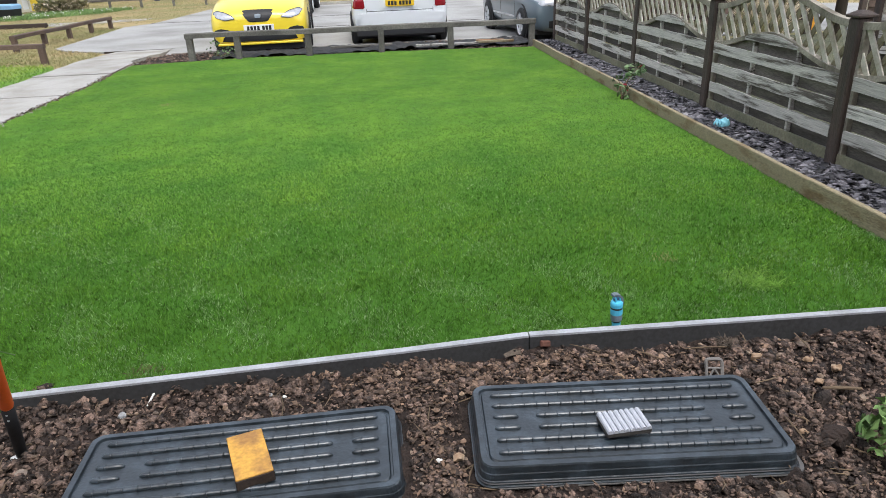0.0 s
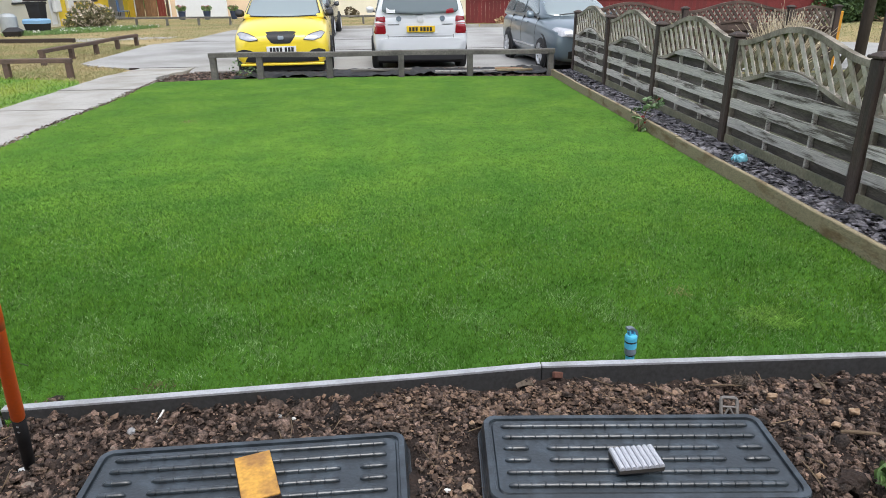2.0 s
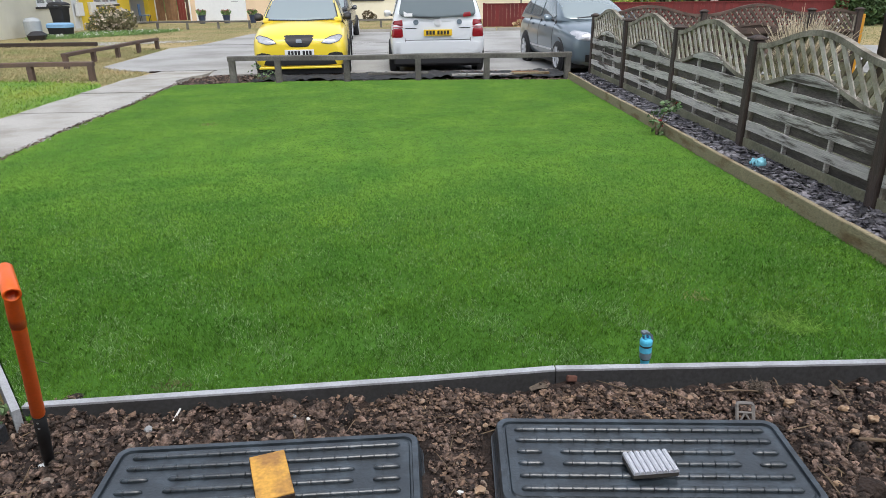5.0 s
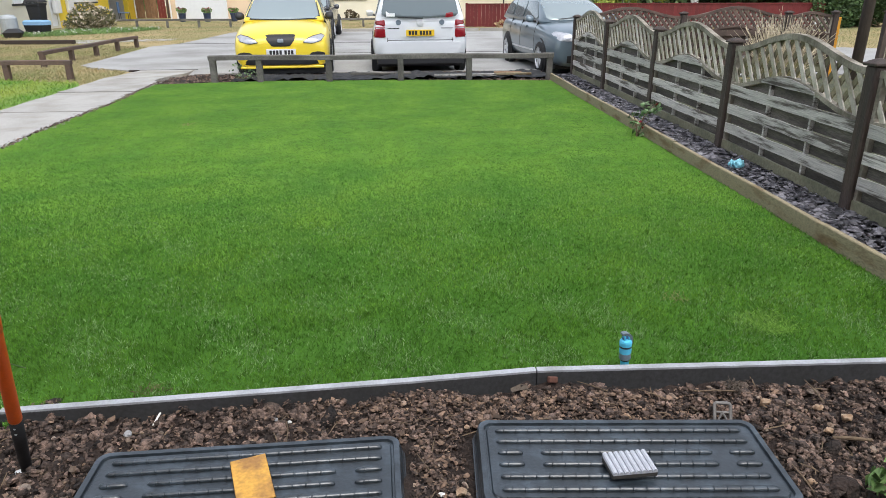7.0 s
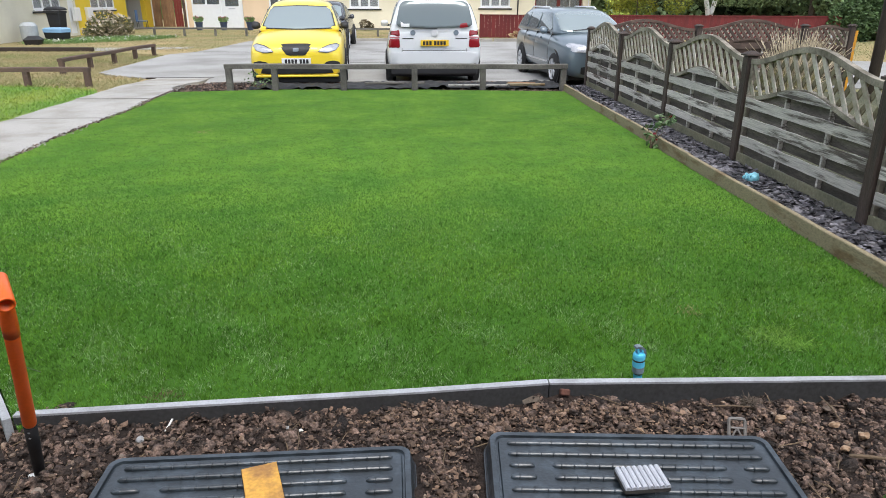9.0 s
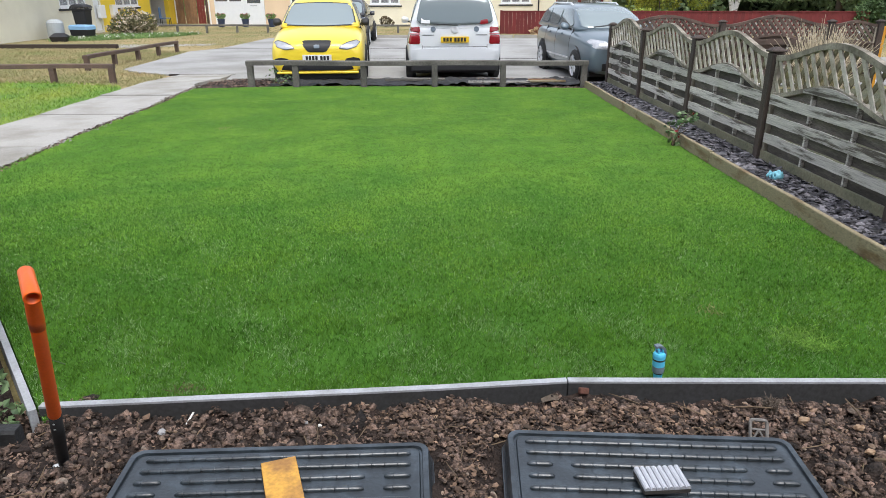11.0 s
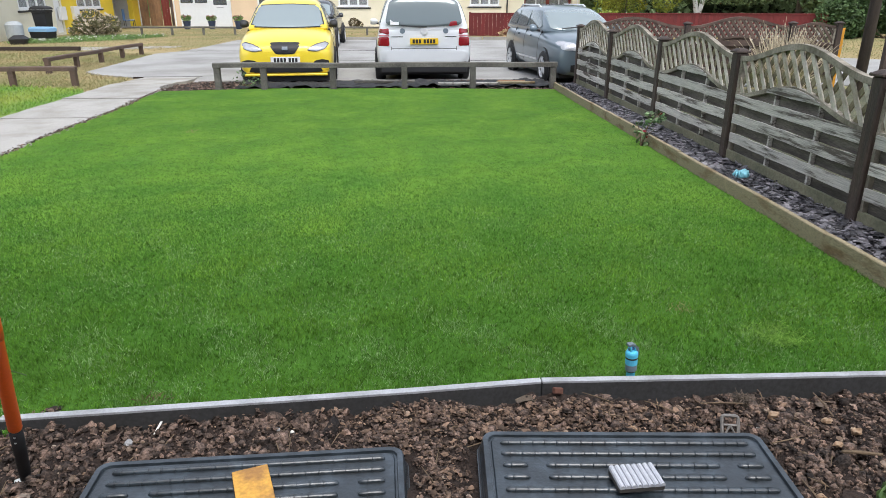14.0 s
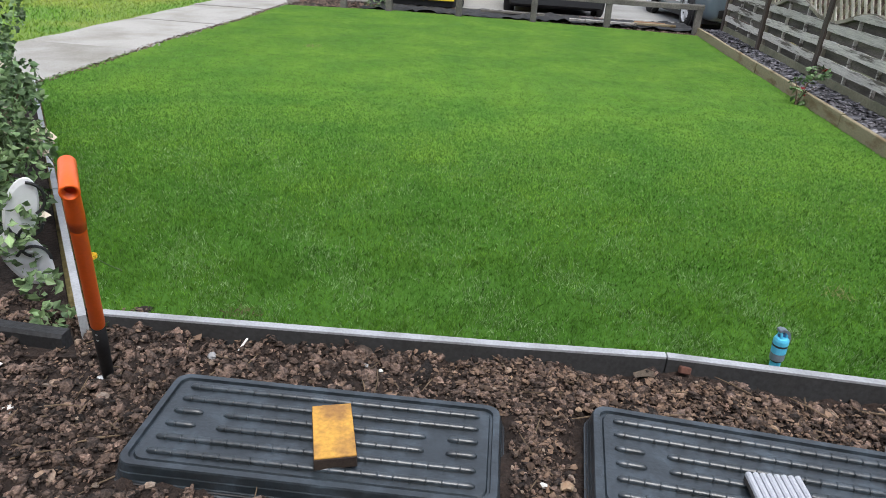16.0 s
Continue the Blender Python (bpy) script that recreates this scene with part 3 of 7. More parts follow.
# lighter clover-green patch and a dry spot
for cx, cy, rx, ry, n, mt, lab in ((1.98, 3.11, 0.13, 0.10, 1500, M_CLOVER, "pale lime-green tuft of coarse grass in the lawn"), (2.02, 3.02, 0.08, 0.035, 700, M_CLOVER, "pale lime-green tuft of coarse grass in the lawn"),
                                   (1.685, 3.39, 0.07, 0.05, 80, M_GRASS2, "small dry straw spot in the lawn"), (-0.705, 2.712, 0.06, 0.03, 90, M_TWIG, "dry brown bits at the lawn's edge"), (-2.2, 8.4, 0.1, 0.1, 90, M_GRASS2, "small dry straw spot in the lawn")):
    P = np.column_stack([tone.normal(cx, rx * 0.55, n), tone.normal(cy, ry * 0.55, n), np.full(n, -0.012)])
    gr = new("grass_patch", blades("grass_patch", P, 0.020, 0.0013, 1.2, mt, int(cx * 100) + 500))
    tagged(gr, lab, "grass", kind="stuff")

LAWN2 = [(-5.05, 2.0), (-5.08, 12.2), (-5.35, 12.75), (-7.0, 13.2), (-12.0, 13.3), (-16.0, 12.0), (-16.0, 2.0)]
slab_poly("lawn", LAWN2, -0.15, -0.03, mat("patchy_lawn_turf", (0.11, 0.22, 0.025), 0.9, 0.3, 0.9, 40, 0.8, other=(0.20, 0.26, 0.04), depth=0.02),
                  "patchy half-dry lawn beyond the path", "lawn")
pts = scatter(LAWN2, 66000, 31)
pts = pts[pts[:, 0] > -9.5]
gr = new("grass", blades("grass", np.column_stack([pts, np.full(len(pts), -0.03)]), 0.04, 0.006, 1.0,
         leaf_mat("patchy_blade", (0.135, 0.28, 0.03), (0.26, 0.32, 0.05)), 32))
tagged(gr, "patchy yellow-green grass blades", "grass", kind="stuff")
# dry tufts on the verges
VERGES = [[(-14.5, 13.45), (-9.6, 13.3), (-5.4, 12.8), (-5.12, 13.4), (-5.3, 14.9), (-6.25, 15.6), (-6.8, 16.2), (-6.9, 18.4), (-7.05, 21.3), (-9.6, 22.6), (-14.5, 22.8)],
          [(-14.0, 23.3), (-6.5, 22.6), (-6.3, 28.1), (10.0, 27.9), (10.0, 33.0), (-14.0, 38.5)],
          [(12.1, 19.0), (13.7, 17.9), (25.0, 15.4), (27.0, 27.0), (11.2, 27.3)]]
for poly, n, s in zip(VERGES, (66000, 52000, 24000), (41, 42, 43)):
    pts = scatter(poly, n, s)
    gr = new("grass", blades("grass", np.column_stack([pts, np.full(len(pts), -0.10)]), 0.042, 0.0075, 1.1, M_GRASS2, s))
    tagged(gr, "straw-coloured dry verge grass", "grass", kind="stuff")

# kerb between lawn and soil bed
KERB_PTS = [(-1.20, 2.57), (-0.27, 2.632), (0.31, 2.672), (0.826, 2.717)], [(0.831, 2.717), (1.75, 2.698), (2.84, 2.68)]
kerb_group = "concrete lawn edging"
for pts in KERB_PTS:
    kerb = thing("lawn_edging", pose(0, 0, 0), "grey concrete edging board with a worn top, shade coloured into its face, and a joint", "lawn edging", kerb_group, "structure")
    top, face = bmesh.new(), bmesh.new()
    for bm, z0, z1, grow in ((face, -0.20, 0.022, 0.0), (top, 0.022, 0.031, 0.0)):
        low = [(x, y - 0.019 - grow) for x, y in pts]
        high = [(x, y + 0.012 + grow) for x, y in pts][::-1]
        out = low + high
        rings = [[(x, y, z0) for x, y in out], [(x, y, z1 - (0.004 if grow else 0)) for x, y in out]]
        if grow:
            m2 = [(x, y - 0.014) for x, y in pts] + [(x, y + 0.014) for x, y in pts][::-1]
            rings.append([(x, y, z1) for x, y in m2])
        loft(bm, rings)
    # front face coloured dark for shade, top left at the concrete's own tone
    part("board", face, M_SHADEDFACE, kerb, "concrete face with its shade put into the colour")
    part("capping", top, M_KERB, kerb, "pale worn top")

# white edging that runs off at a slant past the flower bed
edge = thing("bed_edging", pose(0, 0, 0), "white-painted board edging beside the flower bed", "bed edging", kind="structure")
a, b = Vector((-1.20, 2.54)), Vector((-3.70, 5.74))
d = (b - a).normalized()
nn = Vector((-d.y, d.x))
for k in range(3):
    p, q = a.lerp(b, k / 3), a.lerp(b, (k + 1) / 3 - 0.004)
    bm = bmesh.new()
    loft(bm, [[(*(v + nn * o), z) for v, o in ((p, 0), (q, 0), (q, 0.028), (p, 0.028))] for z in (-0.16, 0.03)])
    part("board", bm, M_KERB, edge, "chipped white board")

# ---- soil bed ----
def soil_z(X, Y):
    bank = np.clip((Y - 2.42) / 0.2, 0, 1) * (0.017 - 0.02 * np.clip((X - 0.95) / 0.3, 0, 1))
    heap = 0.018 * np.exp(-((X - 0.41) / 0.075) ** 2) * np.clip((2.45 - Y) / 0.2, 0, 1)
    bed = sum(1 / (1 + np.exp(-(hx - np.abs(X - cx)) * 60)) / (1 + np.exp(-(hy - np.abs(Y - cy)) * 60)) for cx, cy, hx, hy in ((-0.235, 2.147, 0.54, 0.235), (1.04, 2.165, 0.53, 0.25)))
    return -0.056 - 0.014 * bed + bank + heap + waves(X, Y, 0.012, 0.55, 3) + waves(X, Y, 0.011, 0.13, 4)


soil = new("soil_bed", grid_mesh("soil_bed", np.linspace(-3.6, 3.5, 250), np.linspace(-1.29, 2.70, 150), soil_z, M_SOIL))
tagged(soil, "freshly dug damp brown soil in the bed", "soil bed", kind="structure")
g = np.random.default_rng(61)


def on_soil(n, x0=-2.0, x1=2.85, y0=1.55, y1=2.66):
    x, y = g.uniform(x0, x1, n), g.uniform(y0, y1, n)
    return np.column_stack([x, y, soil_z(x, y)])


def clear_of_trays(P, margin=0.0):
    """Keeps what does not lie beneath the two trays."""
    a = (np.abs(P[:, 0] + 0.23) < 0.535 + margin) & (np.abs(P[:, 1] - 2.147 - 0.02 * (P[:, 0] + 0.23)) < 0.222 + margin)
    c = (np.abs(P[:, 0] - 1.03) < 0.520 + margin) & (np.abs(P[:, 1] - 2.165 + 0.06 * (P[:, 0] - 1.03)) < 0.238 + margin)
    return P[~(a | c)]


for n, s0, s1, top, rows, seg, seed in ((22000, 0.0032, 0.0042, 0.019, 2, 4, 62), (4300, 0.006, 0.0060, 0.030, 3, 6, 64)):
    pos = clear_of_trays(on_soil(n), 0.022 if rows == 3 else 0.008)
    size = np.minimum(s0 + g.gamma(1.2, s1, len(pos)), top)
    pos[:, 2] += size * (0.35 if rows == 2 else 0.05) + (g.uniform(0, 0.012, len(pos)) if rows == 2 else 0)
    clods = new("soil_clods", lumps("soil_clods", pos, size, 0.72, M_CLOD, seed, seg=seg, rough=0.46, rows=rows, smooth=True))
    tagged(clods, "crumbly dark brown clods lying on the bed" if rows == 3 else "fine dark soil crumbs on the bed", "soil", kind="stuff")
pos = np.concatenate([on_soil(3000, -3.5, 2.85, -1.2, 1.6), on_soil(1500, -2.6, 2.85, 0.9, 1.6), on_soil(500, -3.0, -1.9, 1.2, 2.4)])
back_clods = new("soil_clods", lumps("soil_clods", pos, np.minimum(0.008 + g.gamma(1.2, 0.007, len(pos)), 0.034), 0.7, M_CLOD, 65, seg=5, rough=0.5, rows=2))
tagged(back_clods, "crumbly dark brown clods by the unseen rear wall", "soil", kind="stuff")
pos = clear_of_trays(on_soil(1500), 0.01)
size = np.minimum(0.003 + g.gamma(1.2, 0.0030, len(pos)), 0.017)
pos[:, 2] += size * 0.5 + 0.006
peb = new("pebbles", lumps("pebbles", pos, size, 0.65, M_STONE, 63, seg=7, rough=0.14))
tagged(peb, "tan and grey pebbles scattered in the soil", "pebbles", kind="stuff")
# bark and compost flakes, thickest by the bend of the edging
M_CHIP = mat("bark_chip", (0.20, 0.132, 0.09), 0.9, 0.3, 20, 90, 0.5, other=(0.10, 0.063, 0.043), island=0.7)
x, y = g.normal(0.80, 0.40, 3200), 2.62 - np.abs(g.normal(0, 0.12, 3200))
heaped = np.column_stack([x, y, soil_z(x, y)])
x, y = g.normal(0.41, 0.05, 450), g.uniform(1.8, 2.42, 450)
between = np.column_stack([x, y, soil_z(x, y)])
for pos, mt, seed, lab in ((np.concatenate([heaped, between, on_soil(2600)]), M_CHIP, 67, "tan bark flakes mixed into the soil"), (on_soil(6000), M_CLOD, 68, "thin dark compost flakes on the soil")):
    pos = clear_of_trays(pos, 0.012)
    size = np.minimum(0.0022 + g.gamma(1.4, 0.0019, len(pos)), 0.014)
    pos[:, 2] += size * 0.5 + g.uniform(0.004, 0.020, len(pos))
    fl = new("compost_flakes", lumps("compost_flakes", pos, size, 0.32, mt, seed, seg=4, rough=0.6, rows=2))
    tagged(fl, lab, "compost", kind="stuff")
bm = bmesh.new()
for p in on_soil(360):
    an, ln = g.uniform(0, 6.28), g.uniform(0.03, 0.14)
    dv = Vector((math.cos(an) * ln, math.sin(an) * ln, g.uniform(-0.01, 0.03)))
    c = Vector(p) + Vector((0, 0, 0.012))
    tube(bm, [c - dv / 2, c + Vector((g.normal(0, 0.004), g.normal(0, 0.004), 0.004)), c + dv / 2], [0.002, 0.0026, 0.0014], 5)
tw = new("twigs", mesh_of("twigs", bm, M_TWIG))
tagged(tw, "dry twigs and root bits in the soil", "twigs", kind="stuff")

# ---- timber edging and slate strip ----
sy = [1.74, 4.15, 6.55, 8.95, 11.35, 12.15]
for k, (y0, y1) in enumerate(zip([0.4] + sy, sy)):
    bm = bmesh.new()
    wob = lambda y: 0.007 * math.sin(y * 1.3 + k) + 0.004 * math.sin(y * 4.1)
    lift = 0.004 * math.sin(k * 2.3)
    loft(bm, [[(2.884 + wob(y), y, -0.14), (2.884 + wob(y), y, 0.100 + lift), (2.889 + wob(y), y, 0.106 + lift), (2.918 + wob(y), y, 0.106 + lift),
               (2.925 + wob(y), y, 0.100 + lift), (2.925 + wob(y), y, -0.14)] for y in along(y0 + 0.004, y1 - 0.004, 9)])
    solid("sleeper", bm, M_SLEEPER, "weathered brown timber board edging the slate", "sleeper", "timber boards along the lawn", "structure")
slab_poly("slate_bed", [(2.92, 0.4), (3.62, 0.4), (3.62, 12.3), (2.92, 12.15)], -0.14, 0.062, M_SLATE, "bed of purple-grey slate chippings along the fence", "slate bed")
n = 9500
P = np.column_stack([g.uniform(2.93, 3.40, n), g.uniform(2.2, 12.2, n), np.full(n, 0.070) + g.uniform(0, 0.014, n)])
more = np.random.default_rng(69).uniform((2.93, 0.45, 0.070), (3.55, 2.25, 0.084), (1700, 3))
P, n = np.concatenate([P, more]), n + 1700
chips = new("slate_chippings", lumps("slate_chippings", P, g.uniform(0.010, 0.034, n), 0.22, M_SLATE, 66, seg=5, rough=0.45, rows=2))
tagged(chips, "purple-grey slate chippings along the fence", "slate chippings", kind="stuff")

# ---- lattice fence ----
POST_Y = [2.60, 4.51, 6.43, 8.34, 10.27, 12.18]


def part_at(name, parent, m):
    ob = new(name)
    ob.parent = parent
    ob.matrix_basis = m
    ob.empty_display_size = 0.1
    return ob


def fence_post(m, fence, h=1.012):
    post = part_at("post", fence, m)
    part("shaft", boxes((-0.051, 0.051, -0.051, 0.051, -0.14, h), bevel=0.010), M_POST, post)
    bm = boxes((-0.066, 0.066, -0.066, 0.066, h, h + 0.020), bevel=0.005)
    loft(bm, [[(-0.055, -0.055, h + 0.022), (0.055, -0.055, h + 0.022), (0.055, 0.055, h + 0.022), (-0.055, 0.055, h + 0.022)],
              [(-0.02, -0.02, h + 0.042), (0.02, -0.02, h + 0.042), (0.02, 0.02, h + 0.042), (-0.02, 0.02, h + 0.042)]])
    part("cap", bm, M_POST, post, "flat square cap")
    return post


def hump(u, w):
    """The wave of a panel's top: low at the posts, a smooth hill between."""
    return 0.5 - 0.5 * math.cos(2 * math.pi * min(max((u / w), 0), 1))


TOP0, LOW0 = 0.99, 0.677


def ribbon(bm, w, z0, rise, thick, x0, x1, n=26):
    rings = []
    for i in range(n + 1):
        u = w * i / n
        z = z0 + rise * hump(u, w)
        rings.append([(x0, u, z - thick), (x1, u, z - thick), (x1, u, z), (x0, u, z)])
    return loft(bm, rings)


def fence_panel(m, fence, w=1.825, TOP1=0.156, LOW1=0.152, step=0.137, slope=0.70, wide=0.0205):
    """A panel along local y: boards below, lattice in a wavy frame above."""
    pan = part_at("panel", fence, m)
    fr = bmesh.new()
    ribbon(fr, w, TOP0, TOP1, 0.045, -0.024, 0.024)
    part("top_frame", fr, M_FRAME, pan, "curved top rail")
    fr = bmesh.new()
    ribbon(fr, w, LOW0, LOW1, 0.035, -0.022, 0.022)
    part("middle_frame", fr, M_FRAME, pan, "curved middle rail")
    for u in (0.0, w - 0.035):
        part("stile", boxes((-0.02, 0.02, u, u + 0.035, 0.09, TOP0 - 0.03)), M_FRAME, pan)
    # lattice slats, two layers crossing
    for layer, sx in ((0, -0.014), (1, 0.004)):
        s = -1 if layer else 1
        u0 = -0.9
        while u0 < w + 0.9:
            ends = []
            prev = None
            for i in range(240):
                h = i / 239 * 1.0
                u = u0 + s * h * slope
                z = LOW0 - 0.02 + h
                ok = 0.02 < u < w - 0.02 and LOW0 + LOW1 * hump(u, w) - 0.02 < z < TOP0 + TOP1 * hump(u, w) - 0.02
                if ok and prev is None:
                    prev = [(u, z), (u, z)]
                if ok:
                    prev[1] = (u, z)
                if prev and (not ok or i == 239):
                    if prev[1][1] - prev[0][1] > 0.04:
                        ends.append(prev)
                    prev = None
            for (ua, za), (ub, zb) in ends:
                d = Vector((0, ub - ua, zb - za)).normalized()
                nn = Vector((0, -d.z, d.y)) * wide
                bm = bmesh.new()
                q = [Vector((0, ua, za)) - nn, Vector((0, ua, za)) + nn, Vector((0, ub, zb)) + nn, Vector((0, ub, zb)) - nn]
                loft(bm, [[p + Vector((sx, 0, 0)) for p in q], [p + Vector((sx + 0.010, 0, 0)) for p in q]])
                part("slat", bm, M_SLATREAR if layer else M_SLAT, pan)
            u0 += step
    # boards, hit and miss
    front = [(0.238, 0.320), (0.408, 0.492), (0.576, 0.660), (0.744, 0.835)]
    rear = [(0.150, 0.246), (0.316, 0.412), (0.484, 0.580), (0.652, 0.748)]
    for k, (z0, z1, back) in enumerate([(*q, 0) for q in front] + [(*q, 1) for q in rear]):
        us = along(0.03, w - 0.03, 25)
        ragged = [0.0022 * math.sin(u * 5 + k * 2) + 0.0025 * math.sin(u * 17 + k * 5) for u in us]
        keep = [((u, z0 + 0.6 * r), (u, min(z1 + r, LOW0 + LOW1 * hump(u, w) - 0.012))) for u, r in zip(us, ragged)]
        keep = [(a, b) for a, b in keep if b[1] - a[1] > 0.012]
        if len(keep) > 2:
            out = [a for a, _ in keep] + [b for _, b in keep][::-1]
            x0 = 0.016 if back else -0.034
            bm = bmesh.new()
            loft(bm, [[(x0, u, zz) for u, zz in out], [(x0 + 0.014, u, zz) for u, zz in out]])
            # rear boards get the copy with shade in its colour
            part("board", bm, M_BOARDSHADED if back else M_BOARD, pan)
    for u in (w * 0.30, w * 0.635):
        zt = LOW0 + LOW1 * hump(u, w) - 0.03
        part("batten", boxes((-0.019, 0.015, u - 0.011, u + 0.011, 0.16, zt)), M_BOARD, pan)
    part("gravel_board", boxes((-0.028, 0.0, 0.0, w, 0.0, 0.158), bevel=0.003), M_GRAVELBOARD, pan, "green-stained bottom board")
    return pan


def lattice_fence(label, posts, panels):
    """A run of posts and panels; the first run is built, the others share its meshes."""
    f = thing("lattice_fence", pose(0, 0, 0), label, "fence", "lattice fences")
    for m in posts:
        if not models:
            models.append(fence_post(m, f))
        else:
            copy_thing(models[0], m).parent = f
    for m in panels:
        if len(models) < 2:
            models.append(fence_panel(m, f))
        else:
            copy_thing(models[1], m).parent = f
    return f


models = []
FX = 9.03
lattice_fence("weathered grey fence with wavy lattice top and dark posts", [pose(3.30 + 0.006 * math.sin(i * 3), y, 0, 0.5 * math.sin(i * 5), 0.6 * math.cos(i * 4), 0) for i, y in enumerate(POST_Y)],
              [pose(3.30, y + 0.045, 0.004 * math.sin(y * 7)) for y in POST_Y[:-1]])
lattice_fence("wavy lattice fence across the neighbour's front", [pose(x, y, 0.03) for x, y in ((5.24, 12.40), (7.16, 12.46), (8.02, 12.48), (FX, 12.52))],
              [])
front_fence = bpy.data.objects["lattice_fence.001"]
for m in (pose(3.36, 12.35, 0.02, 0, 0, -88.2), pose(5.29, 12.41, 0.02, 0, 0, -88.2), pose(FX + 0.055, 12.52, 0.02, 0, 0, -88.2)):
    fence_panel(m, front_fence, step=0.105, slope=0.85, wide=0.023)
fence_panel(pose(7.21, 12.47, 0.02, 0, 0, -89), front_fence, 0.76, 0.06, 0.05, step=0.105, slope=0.85, wide=0.022)
M_SLATBROWN = mat("brown_stained_slat", (0.13, 0.088, 0.07), 0.85, 0.2, 4, 50, 0.4, other=(0.06, 0.042, 0.034), rnd=0.2)
for ob in front_fence.children_recursive:
    if ob.type == "MESH" and (ob.name.split(".")[0] in ("board", "top_frame", "middle_frame") or ob.data.materials[0] is M_SLATREAR):
        ob.material_slots[0].link = "OBJECT"
        ob.material_slots[0].material = M_SLATBROWN
lattice_fence("lattice fence on the neighbour's far side", [pose(6.05, 8.05, 0), pose(6.55, 6.20, 0)], [pose(6.53, 6.25, 0.0, 0, 0, 15)])

slab_poly("neighbour_garden", [(3.36, 0.2), (8.2, 0.2), (8.2, 12.3), (3.36, 12.2)], -0.14, -0.06, mat("rough_garden_ground", (0.10, 0.10, 0.055), 0.95, 0.4, 1.2, 40, 0.8, other=(0.055, 0.06, 0.035), depth=0.02), "rough weedy ground of the next garden", "garden ground")

# ---- knee rail at the lawn's end ----
KX = [-2.88, -2.10, -0.92, 0.307, 1.49, 2.89]


def knee_rail(m, xs, label, material, h=0.42, sizes=0.1, group="knee rails"):
    r = thing("knee_rail", m, label, "knee rail", group)
    for x in xs:
        part("post", boxes((x - sizes / 2, x + sizes / 2, -sizes / 2, sizes / 2, -0.15, h - 0.04), bevel=0.006), material, r)
    bm = bmesh.new()
    secs = along(xs[0] - 0.06, xs[-1] + 0.06, 14)
    rings = []
    for x in secs:
        dz = 0.006 * math.sin(x * 2.1)
        hw, z0, z1 = sizes / 2 + 0.008, h - 0.065 + dz, h + 0.015 + dz
        rings.append([(x, -hw, z0), (x, -hw, z1 - 0.012), (x, -hw + 0.012, z1), (x, hw - 0.012, z1), (x, hw, z1 - 0.012), (x, hw, z0)])
    loft(bm, rings)
    part("rail", bm, material, r, "flat top rail")
    return r


knee_rail(pose(0, 12.30, 0, 0, 0, -1.0), KX, "low weathered grey timber knee rail at the lawn's end", M_RAIL)


# unseen walls and roof behind the eye, added to dim the near ground
solid("wall_south", boxes((-9.0, 9.0, -1.55, -1.30, -0.2, 2.75)), mat("brown_shade_wall", (0.17, 0.115, 0.085), 0.9, 0.15, 1.0, 40, 0.3, other=(0.13, 0.09, 0.07)), "plain unseen brown wall added behind the eye to block sky", "wall", kind="structure")
# added out of view, tall enough to keep sky light off the left lawn
solid("wall_west", boxes((-9.0, -3.7, -1.29, 2.0, -0.2, 4.4)), bpy.data.materials["brown_shade_wall"], "plain unseen brown block added to shade the lawn's left", "wall", kind="structure")
bm = bmesh.new()
loft(bm, [[(x, -0.95, 2.70), (x, -5.0, 5.2), (x, -9.0, 2.70), (x, -9.0, 2.60), (x, -0.95, 2.60)] for x in (-9.2, 9.2)])
solid("roof_south", bm, M_TILE, "plain unseen tiled roof added behind the eye to block sky", "roof", kind="structure")

# ---- planting strip under the rail ----
STRIP = [(-3.95, 12.12), (-2.0, 12.42), (0.3, 12.36), (2.86, 12.02), (3.2, 12.1), (3.2, 13.66), (-3.6, 13.66), (-4.0, 13.0)]
slab_poly("planting_strip", STRIP, -0.15, -0.035, M_SOIL, "bare dark soil strip beneath the knee rail", "soil strip")
n = 2600
P = scatter(STRIP, n * 2, 71)[:n]
st = new("soil_clods", lumps("soil_clods", np.column_stack([P, np.full(len(P), -0.03)]), np.random.default_rng(72).uniform(0.008, 0.035, len(P)), 0.6, M_CLOD, 73, rough=0.4))
tagged(st, "dark soil crumbs under the knee rail", "soil", kind="stuff")
for x0, x1, y0, y1 in ((-3.6, -1.2, 13.66, 13.72), (-1.19, 1.1, 13.66, 13.72), (1.11, 3.2, 13.66, 13.72)):
    solid("edging_strip", boxes((x0, x1, y0, y1, -0.15, -0.005), bevel=0.005), M_CONCRETE, "pale concrete edging behind the planting strip", "edging", "edging strips", "structure")
mem = new("weed_membrane", grid_mesh("weed_membrane", np.linspace(-2.6, 2.95, 90), np.linspace(12.46, 13.45, 24),
          lambda X, Y: -0.012 + np.abs(waves(X, Y, 0.035, 0.5, 8)) - 0.02 * ((X < -2.2) | (Y > 13.3)), M_MEMBRANE))
tagged(mem, "crumpled black weed membrane on the soil strip", "membrane")
for (x0, x1, y, an, mt) in ((0.9, 2.0, 12.52, -1.5, M_BOARD), (1.95, 2.65, 12.62, 2.0, M_SLEEPER), (2.0, 2.5, 12.8, -4.0, M_FENCEWOOD), (-0.6, 0.5, 12.9, 1.2, M_RAIL)):
    ln = x1 - x0
    solid("loose_plank", boxes((-ln / 2, ln / 2, -0.03, 0.03, 0, 0.035), bevel=0.004), mt, "loose weathered plank lying on black membrane", "plank", "loose planks",
          m=pose((x0 + x1) / 2, y, 0.028, 2, 0, an))

